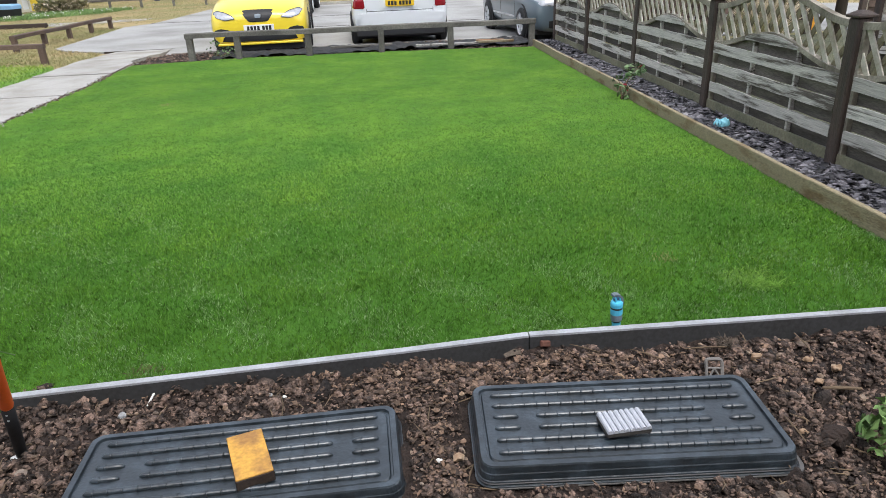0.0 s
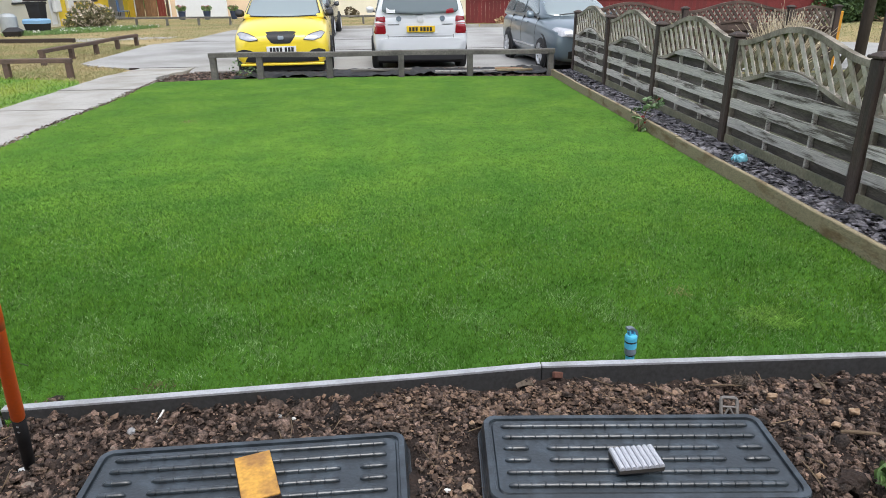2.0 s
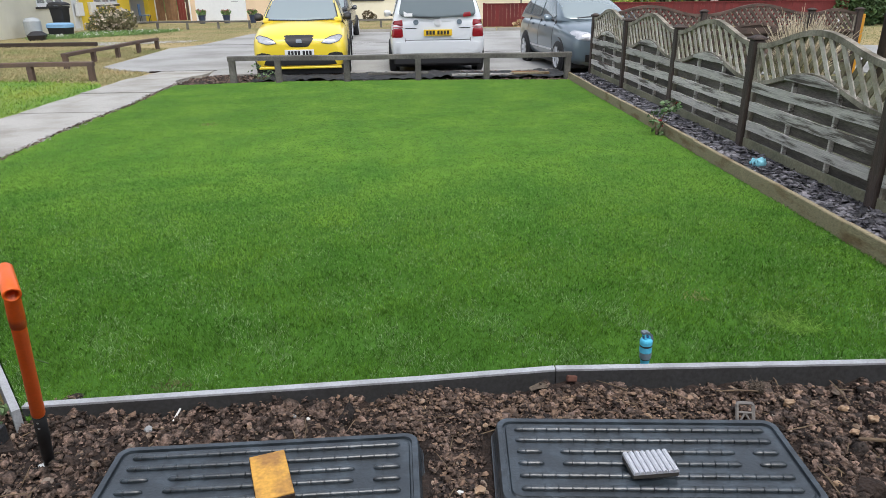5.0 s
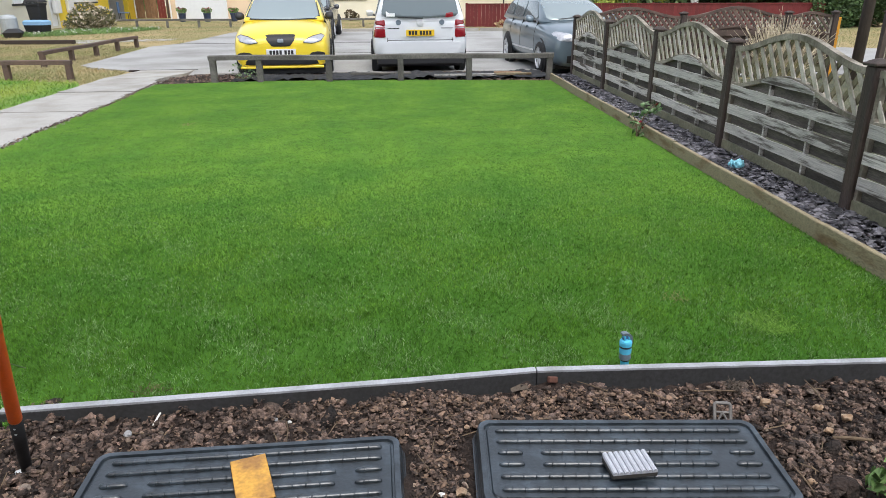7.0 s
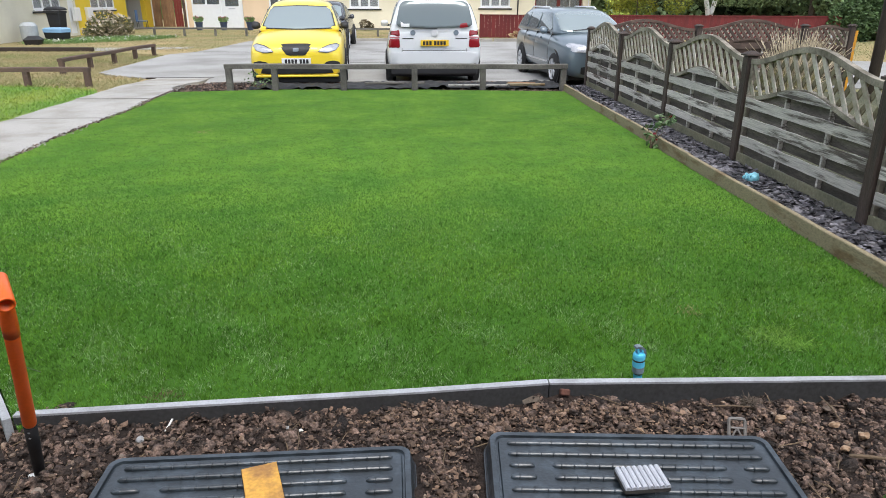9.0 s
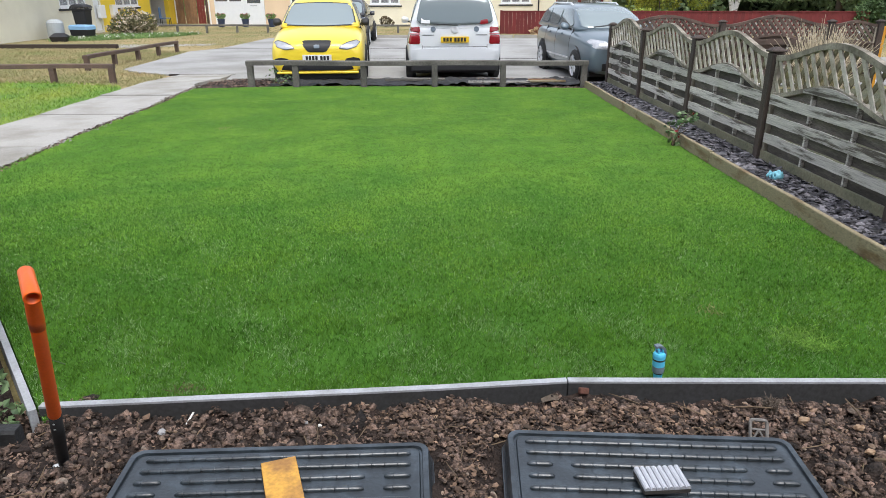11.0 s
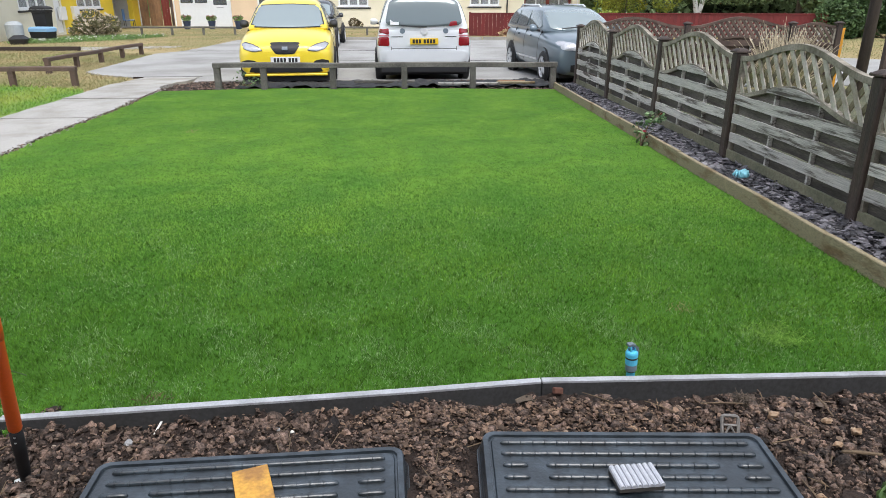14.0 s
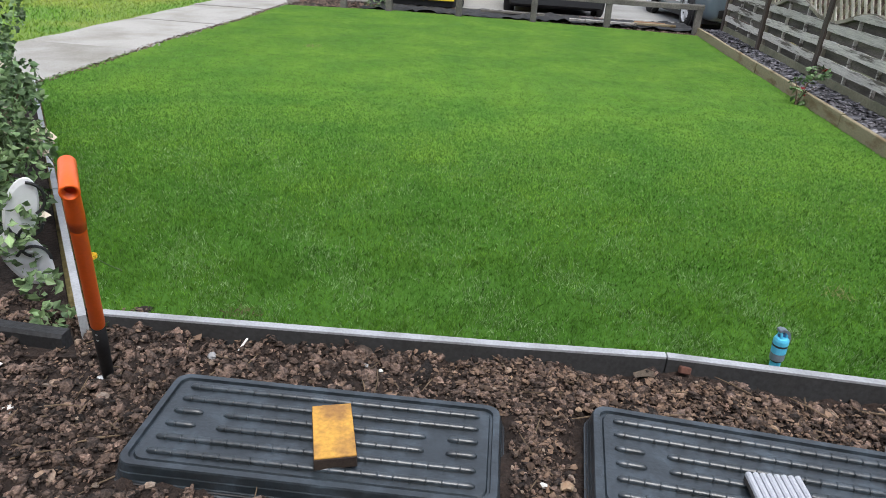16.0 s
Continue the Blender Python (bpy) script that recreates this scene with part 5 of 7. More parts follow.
def laid(name, outline, way, trees, material, parent, label="", off=0.018, thick=0.03, dome=0.0, rounds=2):
    """A panel laid onto the car's skin: its outline is given as seen along the way ('front', 'rear', 'left', 'right')."""
    pts = []
    cor = chaikin(list(outline), rounds)
    for (a, b), (c, e) in zip(cor, cor[1:] + cor[:1]):
        n = max(1, int(math.hypot(c - a, e - b) / 0.09))
        pts += [(a + (c - a) * i / n, b + (e - b) * i / n) for i in range(n)]
    cx, cz = sum(p[0] for p in pts) / len(pts), sum(p[1] for p in pts) / len(pts)
    d = {"front": Vector((0, 1, 0)), "rear": Vector((0, -1, 0)), "left": Vector((1, 0, 0)), "right": Vector((-1, 0, 0))}[way]
    put = (lambda a, b: Vector((a, 0, b))) if d.x == 0 else (lambda a, b: Vector((0, a, b)))

    def onto(a, b, lift):
        start = put(a, b) - d * 4
        best = None
        for tr in trees:
            hit = tr.ray_cast(start, d)
            if hit[0] is not None and (best is None or hit[3] < best[3]):
                best = hit
        if best is None:
            return None
        return best[0] - d * lift

    bm = bmesh.new()
    rings, last = [], None
    for s, lift in ((1.0, -thick), (1.0, off), (0.92, off + dome * 0.3), (0.8, off + dome * 0.5), (0.66, off + dome * 0.75), (0.5, off + dome * 0.85), (0.33, off + dome), (0.16, off + dome)):
        row = []
        for a, b in pts:
            p = onto(cx + (a - cx) * s, cz + (b - cz) * s, lift)
            p = p or last
            if p is None:
                p = put(a, b)
            last = p
            row.append(p)
        rings.append(row)
    loft(bm, rings)
    bm.verts.ensure_lookup_table()
    rim = set(bm.verts[len(pts):2 * len(pts)])
    for e in bm.edges:
        e.smooth = not (e.verts[0] in rim and e.verts[1] in rim)
    return part(name, bm, material, parent, label, smooth=True)


def both(name, outline, trees, material, parent, label="", **kw):
    """The same panel on the car's two flanks."""
    laid(name, outline, "right", trees, material, parent, label, **kw)
    laid(name, outline, "left", trees, material, parent, label, **kw)


def mirrored(name, outline, way, trees, material, parent, label="", **kw):
    laid(name, outline, way, trees, material, parent, label, **kw)
    laid(name, [(-a, b) for a, b in outline][::-1], way, trees, material, parent, label, **kw)


def rect(a0, a1, b0, b1):
    return [(a0, b0), (a1, b0), (a1, b1), (a0, b1)]


def bars_plate(parent, y, z, x, material, face, w=0.52, h=0.112):
    """A number plate with plain dark bars in place of its characters."""
    pl = new("number_plate")
    pl.parent = parent
    tagged(pl, "number plate with plain dark bars")
    s = -1 if face < 0 else 1
    part("plate", boxes((x - w / 2, x + w / 2, min(y, y + s * 0.012), max(y, y + s * 0.012), z - h / 2, z + h / 2), bevel=0.003), material, pl)
    u = x - w / 2 + 0.055
    for k in range(7):
        if k == 4:
            u += 0.03
        yy = (y + s * 0.0125, y + s * 0.016)
        part("bar", boxes((u, u + 0.042, min(yy), max(yy), z - 0.036, z + 0.036)), M_BLACK, pl)
        u += 0.058
    return pl


def mirror(parent, x, y, z, side, material):
    mi = new("wing_mirror")
    mi.parent = parent
    bm = bmesh.new()
    loft(bm, [ring((x + side * d, y, z + 0.01 * d), (1, 0, 0), q, 10, q * 0.72) for d, q in ((0.0, 0.04), (0.04, 0.075), (0.12, 0.085), (0.16, 0.055))])
    part("shell", bm, material, mi, smooth=True)
    bm = bmesh.new()
    tube(bm, [(x - side * 0.06, y, z - 0.05), (x + side * 0.06, y, z - 0.02)], 0.022, 6)
    part("arm", bm, M_BLACK, mi)


def car(name, label, paint, body, roof, axles, r, hw, levels=2):
    """Body and cabin of a car; gives the car and its skin, onto which the rest is laid."""
    c = thing(name, pose(0, 0, 0), label, "car", "parked cars")
    bm = bmesh.new()
    loft(bm, [car_ring(*s) for s in body])
    b = smooth_part("body", bm, paint, c, "", levels)
    bm = bmesh.new()
    loft(bm, [roof_ring(*s) for s in roof])
    k = smooth_part("cabin", bm, paint, c, "roof and pillars", levels)
    bpy.context.view_layer.update()
    trees = surface_of((b, k))
    for y in axles:
        for side in (-1, 1):
            bm = bmesh.new()
            tube(bm, [(side * (hw - 0.10), y, r + 0.01), (side * (hw - 0.006), y, r + 0.01)], r + 0.06, 28)
            part("wheel_arch", bm, M_BLACK, c, "dark wheel arch")
            wheel(c, side * (hw + 0.03), y, r, side, 5)
    part("underside", boxes((-hw + 0.12, hw - 0.12, body[1][0] + 0.25, body[-2][0] - 0.25, 0.14, 0.26)), M_BLACK, c)
    return c, trees


ROADZ = -0.07
# yellow hatchback, its front to the lawn
Y_BODY = [(-2.16, 0.28, 0.56, 0.50), (-2.15, 0.20, 0.66, 0.72), (-2.05, 0.17, 0.74, 0.835), (-1.75, 0.17, 0.84, 0.865), (-1.25, 0.17, 0.935, 0.875), (-0.9, 0.18, 0.975, 0.872), (0.2, 0.18, 0.985, 0.87),
          (1.4, 0.19, 1.0, 0.865), (1.9, 0.22, 0.99, 0.82), (2.1, 0.3, 0.92, 0.72), (2.15, 0.4, 0.8, 0.6)]
Y_ROOF = [(-1.12, 0.96, 0.965, 0.76, 0.72), (-0.95, 0.96, 1.06, 0.775, 0.70), (-0.55, 0.96, 1.28, 0.785, 0.65), (-0.2, 0.96, 1.43, 0.79, 0.61), (0.1, 0.96, 1.475, 0.79, 0.59), (0.7, 0.96, 1.485, 0.79, 0.58), (1.4, 0.97, 1.43, 0.77, 0.56), (1.85, 0.97, 1.2, 0.72, 0.56), (2.08, 0.95, 0.98, 0.66, 0.56)]
yellow_car, skin = car("yellow_hatchback", "bright yellow hatchback parked nose to the lawn", M_CARYELLOW, Y_BODY, Y_ROOF, (-1.22, 1.36), 0.315, 0.868)
laid("windscreen_surround", [(-0.71, 0.968), (0.0, 0.948), (0.71, 0.968), (0.60, 1.36), (0.0, 1.385), (-0.60, 1.36)], "front", skin, M_BLACK, yellow_car, "black windscreen edge", off=0.012, rounds=1)
laid("windscreen", [(-0.68, 0.988), (0.0, 0.968), (0.68, 0.988), (0.58, 1.345), (0.0, 1.37), (-0.58, 1.345)], "front", skin, M_CARGLASS, yellow_car, off=0.024, rounds=1)
both("side_window", [(-0.72, 1.0), (0.33, 1.0), (0.33, 1.36), (-0.2, 1.36)], skin, M_REARGLASS, yellow_car)
both("side_window", [(0.40, 1.0), (1.35, 1.02), (1.1, 1.32), (0.40, 1.36)], skin, M_REARGLASS, yellow_car)
laid("grille_surround", [(-0.27, 0.750), (-0.25, 0.665), (-0.16, 0.550), (0.16, 0.550), (0.25, 0.665), (0.27, 0.750)], "front", skin, M_BLACK, yellow_car, off=0.004)
grille = laid("grille", [(-0.245, 0.735), (-0.228, 0.665), (-0.15, 0.565), (0.15, 0.565), (0.228, 0.665), (0.245, 0.735)], "front", skin, M_BLACK, yellow_car, "black radiator grille", off=0.012)
laid("badge", rect(-0.05, 0.05, 0.62, 0.68), "front", skin, M_GREYPLASTIC, grille, "plain silver badge", off=0.03, rounds=1)
mirrored("headlight", [(0.40, 0.618), (0.56, 0.598), (0.71, 0.642), (0.775, 0.715), (0.715, 0.742), (0.57, 0.715), (0.46, 0.668)], "front", skin, M_LAMP, yellow_car, "clear swept headlight", off=0.016, dome=0.004)
mirrored("headlight_rim", [(0.388, 0.611), (0.56, 0.590), (0.718, 0.635), (0.787, 0.716), (0.72, 0.753), (0.565, 0.725), (0.45, 0.676)], "front", skin, M_BLACK, yellow_car, off=0.010)
mirrored("fog_lamp_recess", [(0.46, 0.370), (0.78, 0.365), (0.77, 0.435), (0.66, 0.462), (0.53, 0.440)], "front", skin, M_BLACK, yellow_car)
laid("lower_grille", [(-0.66, 0.235), (0.66, 0.235), (0.62, 0.325), (0.40, 0.37), (-0.40, 0.37), (-0.62, 0.325)], "front", skin, M_BLACK, yellow_car, rounds=1)
for s in (-1, 1):
    mirror(yellow_car, s * 0.785, -0.66, 1.015, s, M_BLACK)
part("splitter", boxes((-0.74, 0.74, -2.17, -2.0, 0.175, 0.215), bevel=0.01), M_CARYELLOW, yellow_car, "yellow lower lip")
part("front_skirt", boxes((-0.76, 0.76, -2.08, -1.9, 0.08, 0.175)), M_BLACK, yellow_car)
both("door_seam", rect(-0.80, -0.79, 0.3, 0.96), skin, M_BLACK, yellow_car, off=0.002, rounds=0)
both("door_seam", rect(0.36, 0.37, 0.3, 0.96), skin, M_BLACK, yellow_car, off=0.002, rounds=0)
bars_plate(yellow_car, -2.182, 0.452, 0.0, M_PLATEW, -1)
yellow_car.matrix_basis = pose(-2.04, 15.45, ROADZ, 0, 0, 4.5) @ Matrix.Diagonal((1.02, 1.0, 1.035, 1.0))

# silver people carrier, its tail to the lawn
T_BODY = [(-2.19, 0.30, 0.62, 0.6), (-2.12, 0.22, 0.76, 0.78), (-1.8, 0.19, 0.88, 0.86), (-1.3, 0.18, 1.0, 0.893), (-0.8, 0.18, 1.05, 0.897), (0.4, 0.18, 1.05, 0.897), (1.4, 0.19, 1.06, 0.897), (1.95, 0.21, 1.08, 0.89), (2.16, 0.24, 1.08, 0.87), (2.20, 0.30, 1.04, 0.83)]
T_ROOF = [(-1.25, 1.03, 1.04, 0.79, 0.72), (-0.75, 1.03, 1.32, 0.82, 0.70), (-0.25, 1.03, 1.56, 0.83, 0.67), (0.2, 1.03, 1.635, 0.835, 0.66), (1.0, 1.03, 1.655, 0.84, 0.655), (1.75, 1.03, 1.64, 0.835, 0.65), (2.02, 1.03, 1.61, 0.83, 0.65), (2.10, 1.03, 1.50, 0.83, 0.68), (2.20, 1.0, 1.08, 0.83, 0.79)]
silver_car, skin = car("silver_people_carrier", "silver people carrier parked tail to the lawn", M_CARSILVER, T_BODY, T_ROOF, (-1.28, 1.40), 0.325, 0.893)
laid("rear_window", [(-0.72, 1.085), (0.0, 1.065), (0.72, 1.085), (0.62, 1.555), (0.0, 1.57), (-0.62, 1.555)], "rear", skin, M_REARGLASS, silver_car)
laid("windscreen", [(-0.70, 1.07), (0.70, 1.07), (0.60, 1.53), (-0.60, 1.53)], "front", skin, M_CARGLASS, silver_car)
for q in ([(-0.95, 1.07), (0.30, 1.07), (0.30, 1.52), (-0.42, 1.52)], [(0.37, 1.07), (1.22, 1.07), (1.22, 1.53), (0.37, 1.53)], [(1.29, 1.08), (1.98, 1.12), (1.88, 1.50), (1.29, 1.53)]):
    both("side_window", q, skin, M_REARGLASS, silver_car)
for z0, z1, mt in ((0.71, 0.880, M_TAIL), (0.883, 0.915, M_TAILPALE), (0.918, 1.035, M_TAIL)):
    mirrored("tail_light", [(0.64, z0), (0.87, z0), (0.855, z1), (0.65, z1)], "rear", skin, mt, silver_car, "red tail light cluster" if mt is M_TAIL else "pale band of the tail light", off=0.010, rounds=1)
for s in (-1, 1):
    laid("sticker_badge", [(s * 0.40 + 0.050 * math.cos(a), 0.985 + 0.050 * math.sin(a)) for a in along(0, 5.6, 10)], "rear", skin, M_GREYPLASTIC, silver_car, "round sticker badge", off=0.012)
    bm = bmesh.new()
    tube(bm, [(s * 0.56, 0.1, 1.56), (s * 0.565, 0.25, 1.635), (s * 0.565, 1.5, 1.645), (s * 0.56, 1.66, 1.57)], 0.014, 6)
    part("roof_rail", bm, M_BLACK, silver_car, "black roof rail")
    mirror(silver_car, s * 0.87, -0.78, 1.06, s, M_CARSILVER)
laid("badge", [(0.072 * math.cos(a), 0.975 + 0.072 * math.sin(a)) for a in along(0, 5.6, 10)], "rear", skin, M_ALLOY, silver_car, "round silver badge", off=0.012, dome=0.008)
laid("plate_recess", rect(-0.36, 0.36, 0.70, 0.90), "rear", skin, M_CARSILVER, silver_car, off=0.006, rounds=1)
bars_plate(silver_car, 2.222, 0.795, 0.0, M_PLATEY, 1)
for q in (rect(-0.60, 0.60, 0.655, 0.664), rect(-0.60, -0.39, 0.87, 0.885), rect(0.39, 0.60, 0.87, 0.885), rect(-0.61, -0.60, 0.44, 0.70), rect(0.60, 0.61, 0.44, 0.70)):
    laid("tailgate_seam", q, "rear", skin, M_BLACK, silver_car, off=0.003, rounds=0)
laid("rear_bumper", [(-0.84, 0.40), (0.84, 0.40), (0.85, 0.63), (-0.85, 0.63)], "rear", skin, M_CARSILVER, silver_car, "silver rear bumper", off=0.014, rounds=1)
part("lower_valance", boxes((-0.82, 0.82, 1.9, 2.21, 0.19, 0.41), bevel=0.03), M_BLACK, silver_car, "black lower bumper")
laid("wiper", [(-0.05, 1.05), (0.42, 1.075), (0.42, 1.087), (-0.05, 1.066)], "rear", skin, M_BLACK, silver_car, off=0.030, rounds=0)
laid("brake_light", rect(-0.2, 0.2, 1.575, 1.59), "rear", skin, M_TAIL, silver_car, rounds=0)
laid("window_sticker", [(0.46, 1.09), (0.62, 1.09), (0.62, 1.19), (0.56, 1.15), (0.46, 1.15)], "rear", skin, M_PLATEW, silver_car, "white window sticker", off=0.026, rounds=0)
# a red reflection in the glass, made as a coloured patch
laid("window_sticker", [(-0.62, 1.09), (-0.46, 1.07), (-0.48, 1.15), (-0.60, 1.17)], "rear", skin, M_TAIL, silver_car, "red reflection laid on the glass as colour", off=0.026, rounds=1)
silver_car.matrix_basis = pose(0.63, 15.75, ROADZ, 0, 0, 181.6) @ Matrix.Diagonal((1.015, 1.0, 0.975, 1.0))

# slate grey estate, its front beside the fence
F_BODY = [(-2.12, 0.30, 0.66, 0.50), (-2.10, 0.20, 0.78, 0.70), (-1.95, 0.18, 0.87, 0.79), (-1.5, 0.18, 0.95, 0.825), (-1.0, 0.18, 1.0, 0.83), (0.2, 0.18, 1.01, 0.83), (1.4, 0.19, 1.02, 0.82), (1.9, 0.22, 1.0, 0.78), (2.1, 0.34, 0.9, 0.68)]
F_ROOF = [(-1.22, 0.98, 0.985, 0.72, 0.66), (-0.8, 0.98, 1.22, 0.74, 0.64), (-0.34, 0.98, 1.40, 0.75, 0.60), (0.1, 0.98, 1.45, 0.75, 0.59), (1.0, 0.98, 1.455, 0.75, 0.58), (1.75, 0.99, 1.42, 0.73, 0.57), (2.02, 0.99, 1.15, 0.70, 0.59), (2.10, 0.97, 1.0, 0.68, 0.61)]
grey_car, skin = car("grey_estate_car", "slate grey estate car parked beside the lattice fence", M_CARGREY, F_BODY, F_ROOF, (-1.27, 1.18), 0.305, 0.822)
laid("windscreen", [(-0.66, 1.01), (0.0, 1.0), (0.66, 1.01), (0.57, 1.365), (0.0, 1.38), (-0.57, 1.365)], "front", skin, M_CARGLASS, grey_car)
for q in ([(-0.82, 1.02), (0.14, 1.02), (0.14, 1.35), (-0.36, 1.35)], [(0.22, 1.02), (0.98, 1.03), (0.98, 1.35), (0.22, 1.35)], [(1.06, 1.03), (1.75, 1.06), (1.58, 1.32), (1.06, 1.345)]):
    both("side_window", q, skin, M_REARGLASS, grey_car)
mirrored("headlight", [(0.45, 0.66), (0.71, 0.675), (0.765, 0.785), (0.70, 0.835), (0.47, 0.80)], "front", skin, M_LAMPCLEAR, grey_car, "large clear headlight", off=0.014, dome=0.004)
mirrored("headlight_bowl", [(0.55 + 0.062 * math.cos(a), 0.735 + 0.055 * math.sin(a)) for a in along(0, 5.6, 10)], "front", skin, M_LAMP, grey_car, "round lamp bowl", off=0.020)
laid("grille", [(-0.34, 0.64), (0.34, 0.64), (0.38, 0.79), (-0.38, 0.79)], "front", skin, M_BLACK, grey_car, "black radiator grille", rounds=1)
laid("lower_grille", rect(-0.55, 0.55, 0.26, 0.42), "front", skin, M_BLACK, grey_car, rounds=1)
both("side_strip", rect(-0.8, 0.75, 0.40, 0.435), skin, M_ALLOY, grey_car, "pale rubbing strip", off=0.012, rounds=0)
for y in (-0.28, 0.62):
    both("door_handle", rect(y, y + 0.17, 0.84, 0.875), skin, M_CARGREY, grey_car, off=0.03, rounds=1)
for y in (-0.84, 0.17, 1.0):
    both("door_seam", rect(y, y + 0.011, 0.32, 0.98), skin, M_BLACK, grey_car, off=0.003, rounds=0)
for s in (-1, 1):
    bm = bmesh.new()
    tube(bm, [(s * 0.50, 0.0, 1.40), (s * 0.505, 0.14, 1.448), (s * 0.505, 1.35, 1.452), (s * 0.50, 1.55, 1.38)], 0.018, 6)
    part("roof_rail", bm, M_ALLOY, grey_car, "silver roof rail")
    mirror(grey_car, s * 0.82, -0.76, 1.02, s, M_CARGREY)
laid("wiper", [(-0.42, 1.015), (0.15, 1.06), (0.15, 1.075), (-0.42, 1.03)], "front", skin, M_BLACK, grey_car, off=0.028, rounds=0)
bars_plate(grey_car, -2.13, 0.50, 0.0, M_PLATEW, -1)
grey_car.matrix_basis = pose(3.63, 14.98, ROADZ, 0, 0, 6.0) @ Matrix.Diagonal((0.95, 1.0, 0.965, 1.0))

# black hatchback farther back
black_car, skin = car("black_hatchback", "black hatchback parked behind the yellow car", M_CARBLACK, Y_BODY, Y_ROOF, (-1.22, 1.36), 0.315, 0.89)
laid("windscreen", [(-0.69, 0.985), (0.69, 0.985), (0.585, 1.36), (-0.585, 1.36)], "front", skin, M_CARGLASS, black_car)
both("side_window", [(-0.72, 1.0), (0.33, 1.0), (0.33, 1.36), (-0.2, 1.36)], skin, M_REARGLASS, black_car)
both("side_window", [(0.40, 1.0), (1.35, 1.02), (1.1, 1.32), (0.40, 1.36)], skin, M_REARGLASS, black_car)
for s in (-1, 1):
    mirror(black_car, s * 0.89, -0.62, 1.0, s, M_CARBLACK)
black_car.matrix_basis = pose(-2.75, 25.0, ROADZ)


# ---- things on the soil bed ----
def rounded(w, d, r, z, seg=5):
    out = []
    for cx, cy, a0 in ((w / 2 - r, d / 2 - r, 0), (-w / 2 + r, d / 2 - r, 90), (-w / 2 + r, -d / 2 + r, 180), (w / 2 - r, -d / 2 + r, 270)):
        for k in range(seg + 1):
            a = radians(a0 + 90 * k / seg)
            out.append((cx + r * math.cos(a), cy + r * math.sin(a), z))
    return out


def rib(bm, x0, x1, y, z, r=0.0112, h=0.0125):
    """A raised rib with round ends."""
    rings = []
    for x, s in ((x0, 0.35), (x0 + 0.008, 0.85), (x0 + 0.018, 1.0), (x1 - 0.018, 1.0), (x1 - 0.008, 0.85), (x1, 0.35)):
        rings.append([(x, y - r * s, z - 0.002)] + [(x, y - r * 0.97 * s * math.cos(a), z + h * s * (0.25 + 0.75 * math.sin(a))) for a in along(0.1, 3.04, 7)] + [(x, y + r * s, z - 0.002)])
    return loft(bm, rings)


def growbag_tray(m, label, stack):
    """An upturned growing-bag tray: a stepped shell with ribs on its base."""
    t = thing("growbag_tray", m, label, "plastic tray", "growbag trays")
    H = 0.058
    bm = bmesh.new()
    loft(bm, [rounded(1.018, 0.441, 0.05, -0.012), rounded(1.026, 0.449, 0.052, -0.010), rounded(1.026, 0.449, 0.052, -0.007), rounded(1.014, 0.437, 0.048, -0.005), rounded(1.011, 0.434, 0.047, 0.006), rounded(1.006, 0.429, 0.046, 0.009), rounded(1.002, 0.425, 0.046, 0.030), rounded(0.998, 0.421, 0.044, 0.033),
              rounded(0.992, 0.415, 0.044, H - 0.005), rounded(0.986, 0.409, 0.042, H), rounded(0.950, 0.373, 0.03, H), rounded(0.946, 0.369, 0.03, H - 0.010), rounded(0.934, 0.357, 0.03, H - 0.010), rounded(0.926, 0.349, 0.03, H - 0.004)])
    part("shell", bm, M_TRAY, t)
    for k in range(stack):
        bm = bmesh.new()
        z = -0.001 + 0.011 * k
        loft(bm, [rounded(1.014, 0.437, 0.05, z), rounded(1.020, 0.443, 0.05, z + 0.002), rounded(1.014, 0.437, 0.05, z + 0.004)])
        part("stacked_rim", bm, M_BLACK, t, "rim of the tray nested beneath")
    ys = [-0.145, -0.087, -0.029, 0.029, 0.087, 0.145]
    for i, y in enumerate(ys):
        spans = ((-0.435, 0.435),) if i in (0, 1, 4, 5) else ((-0.435, -0.35), (-0.29, 0.29), (0.35, 0.435))
        for a, b in spans:
            bm = bmesh.new()
            rib(bm, a, b, y, H - 0.004)
            k = a + 0.03
            while k < b - 0.02:
                box(bm, k - 0.0018, k + 0.0018, y - 0.0128, y + 0.002, H - 0.003, H + 0.0093)
                k += 0.042
            part("rib", bm, M_TRAY, t, smooth=True)
    return t


growbag_tray(pose(-0.235, 2.147, -0.060, 0, 0, 1.8) @ Matrix.Diagonal((1.035, 0.975, 1.0, 1.0)), "upturned ribbed black plastic growbag tray under a wood offcut", 1)
growbag_tray(pose(1.036, 2.169, -0.046, 0.0, 0.4, -3.2) @ Matrix.Diagonal((1.0, 1.03, 1.0, 1.0)), "upturned ribbed black plastic growbag tray stacked on another", 1)
lip = bmesh.new()
loft(lip, [rounded(1.015, 0.445, 0.06, 0.0), rounded(1.015, 0.445, 0.06, 0.003)])
solid("clear_tray", lip, mat("cloudy_clear_plastic", (0.12, 0.115, 0.11), 0.35, 0.1, 10, 80, 0.1), "cloudy clear plastic tray lip showing beneath the stack", "plastic tray", m=pose(1.056, 2.155, -0.060, 0.0, 0.4, -3.2))

blk = thing("wood_offcut", pose(-0.190, 2.115, 0.000, 0, 0, 18.5), "orange-stained wooden offcut weighing down a tray", "wood offcut")
part("block", boxes((-0.058, 0.058, -0.110, 0.110, 0.0, 0.038), bevel=0.003), M_WOODDARK, blk, "dark brown sides")
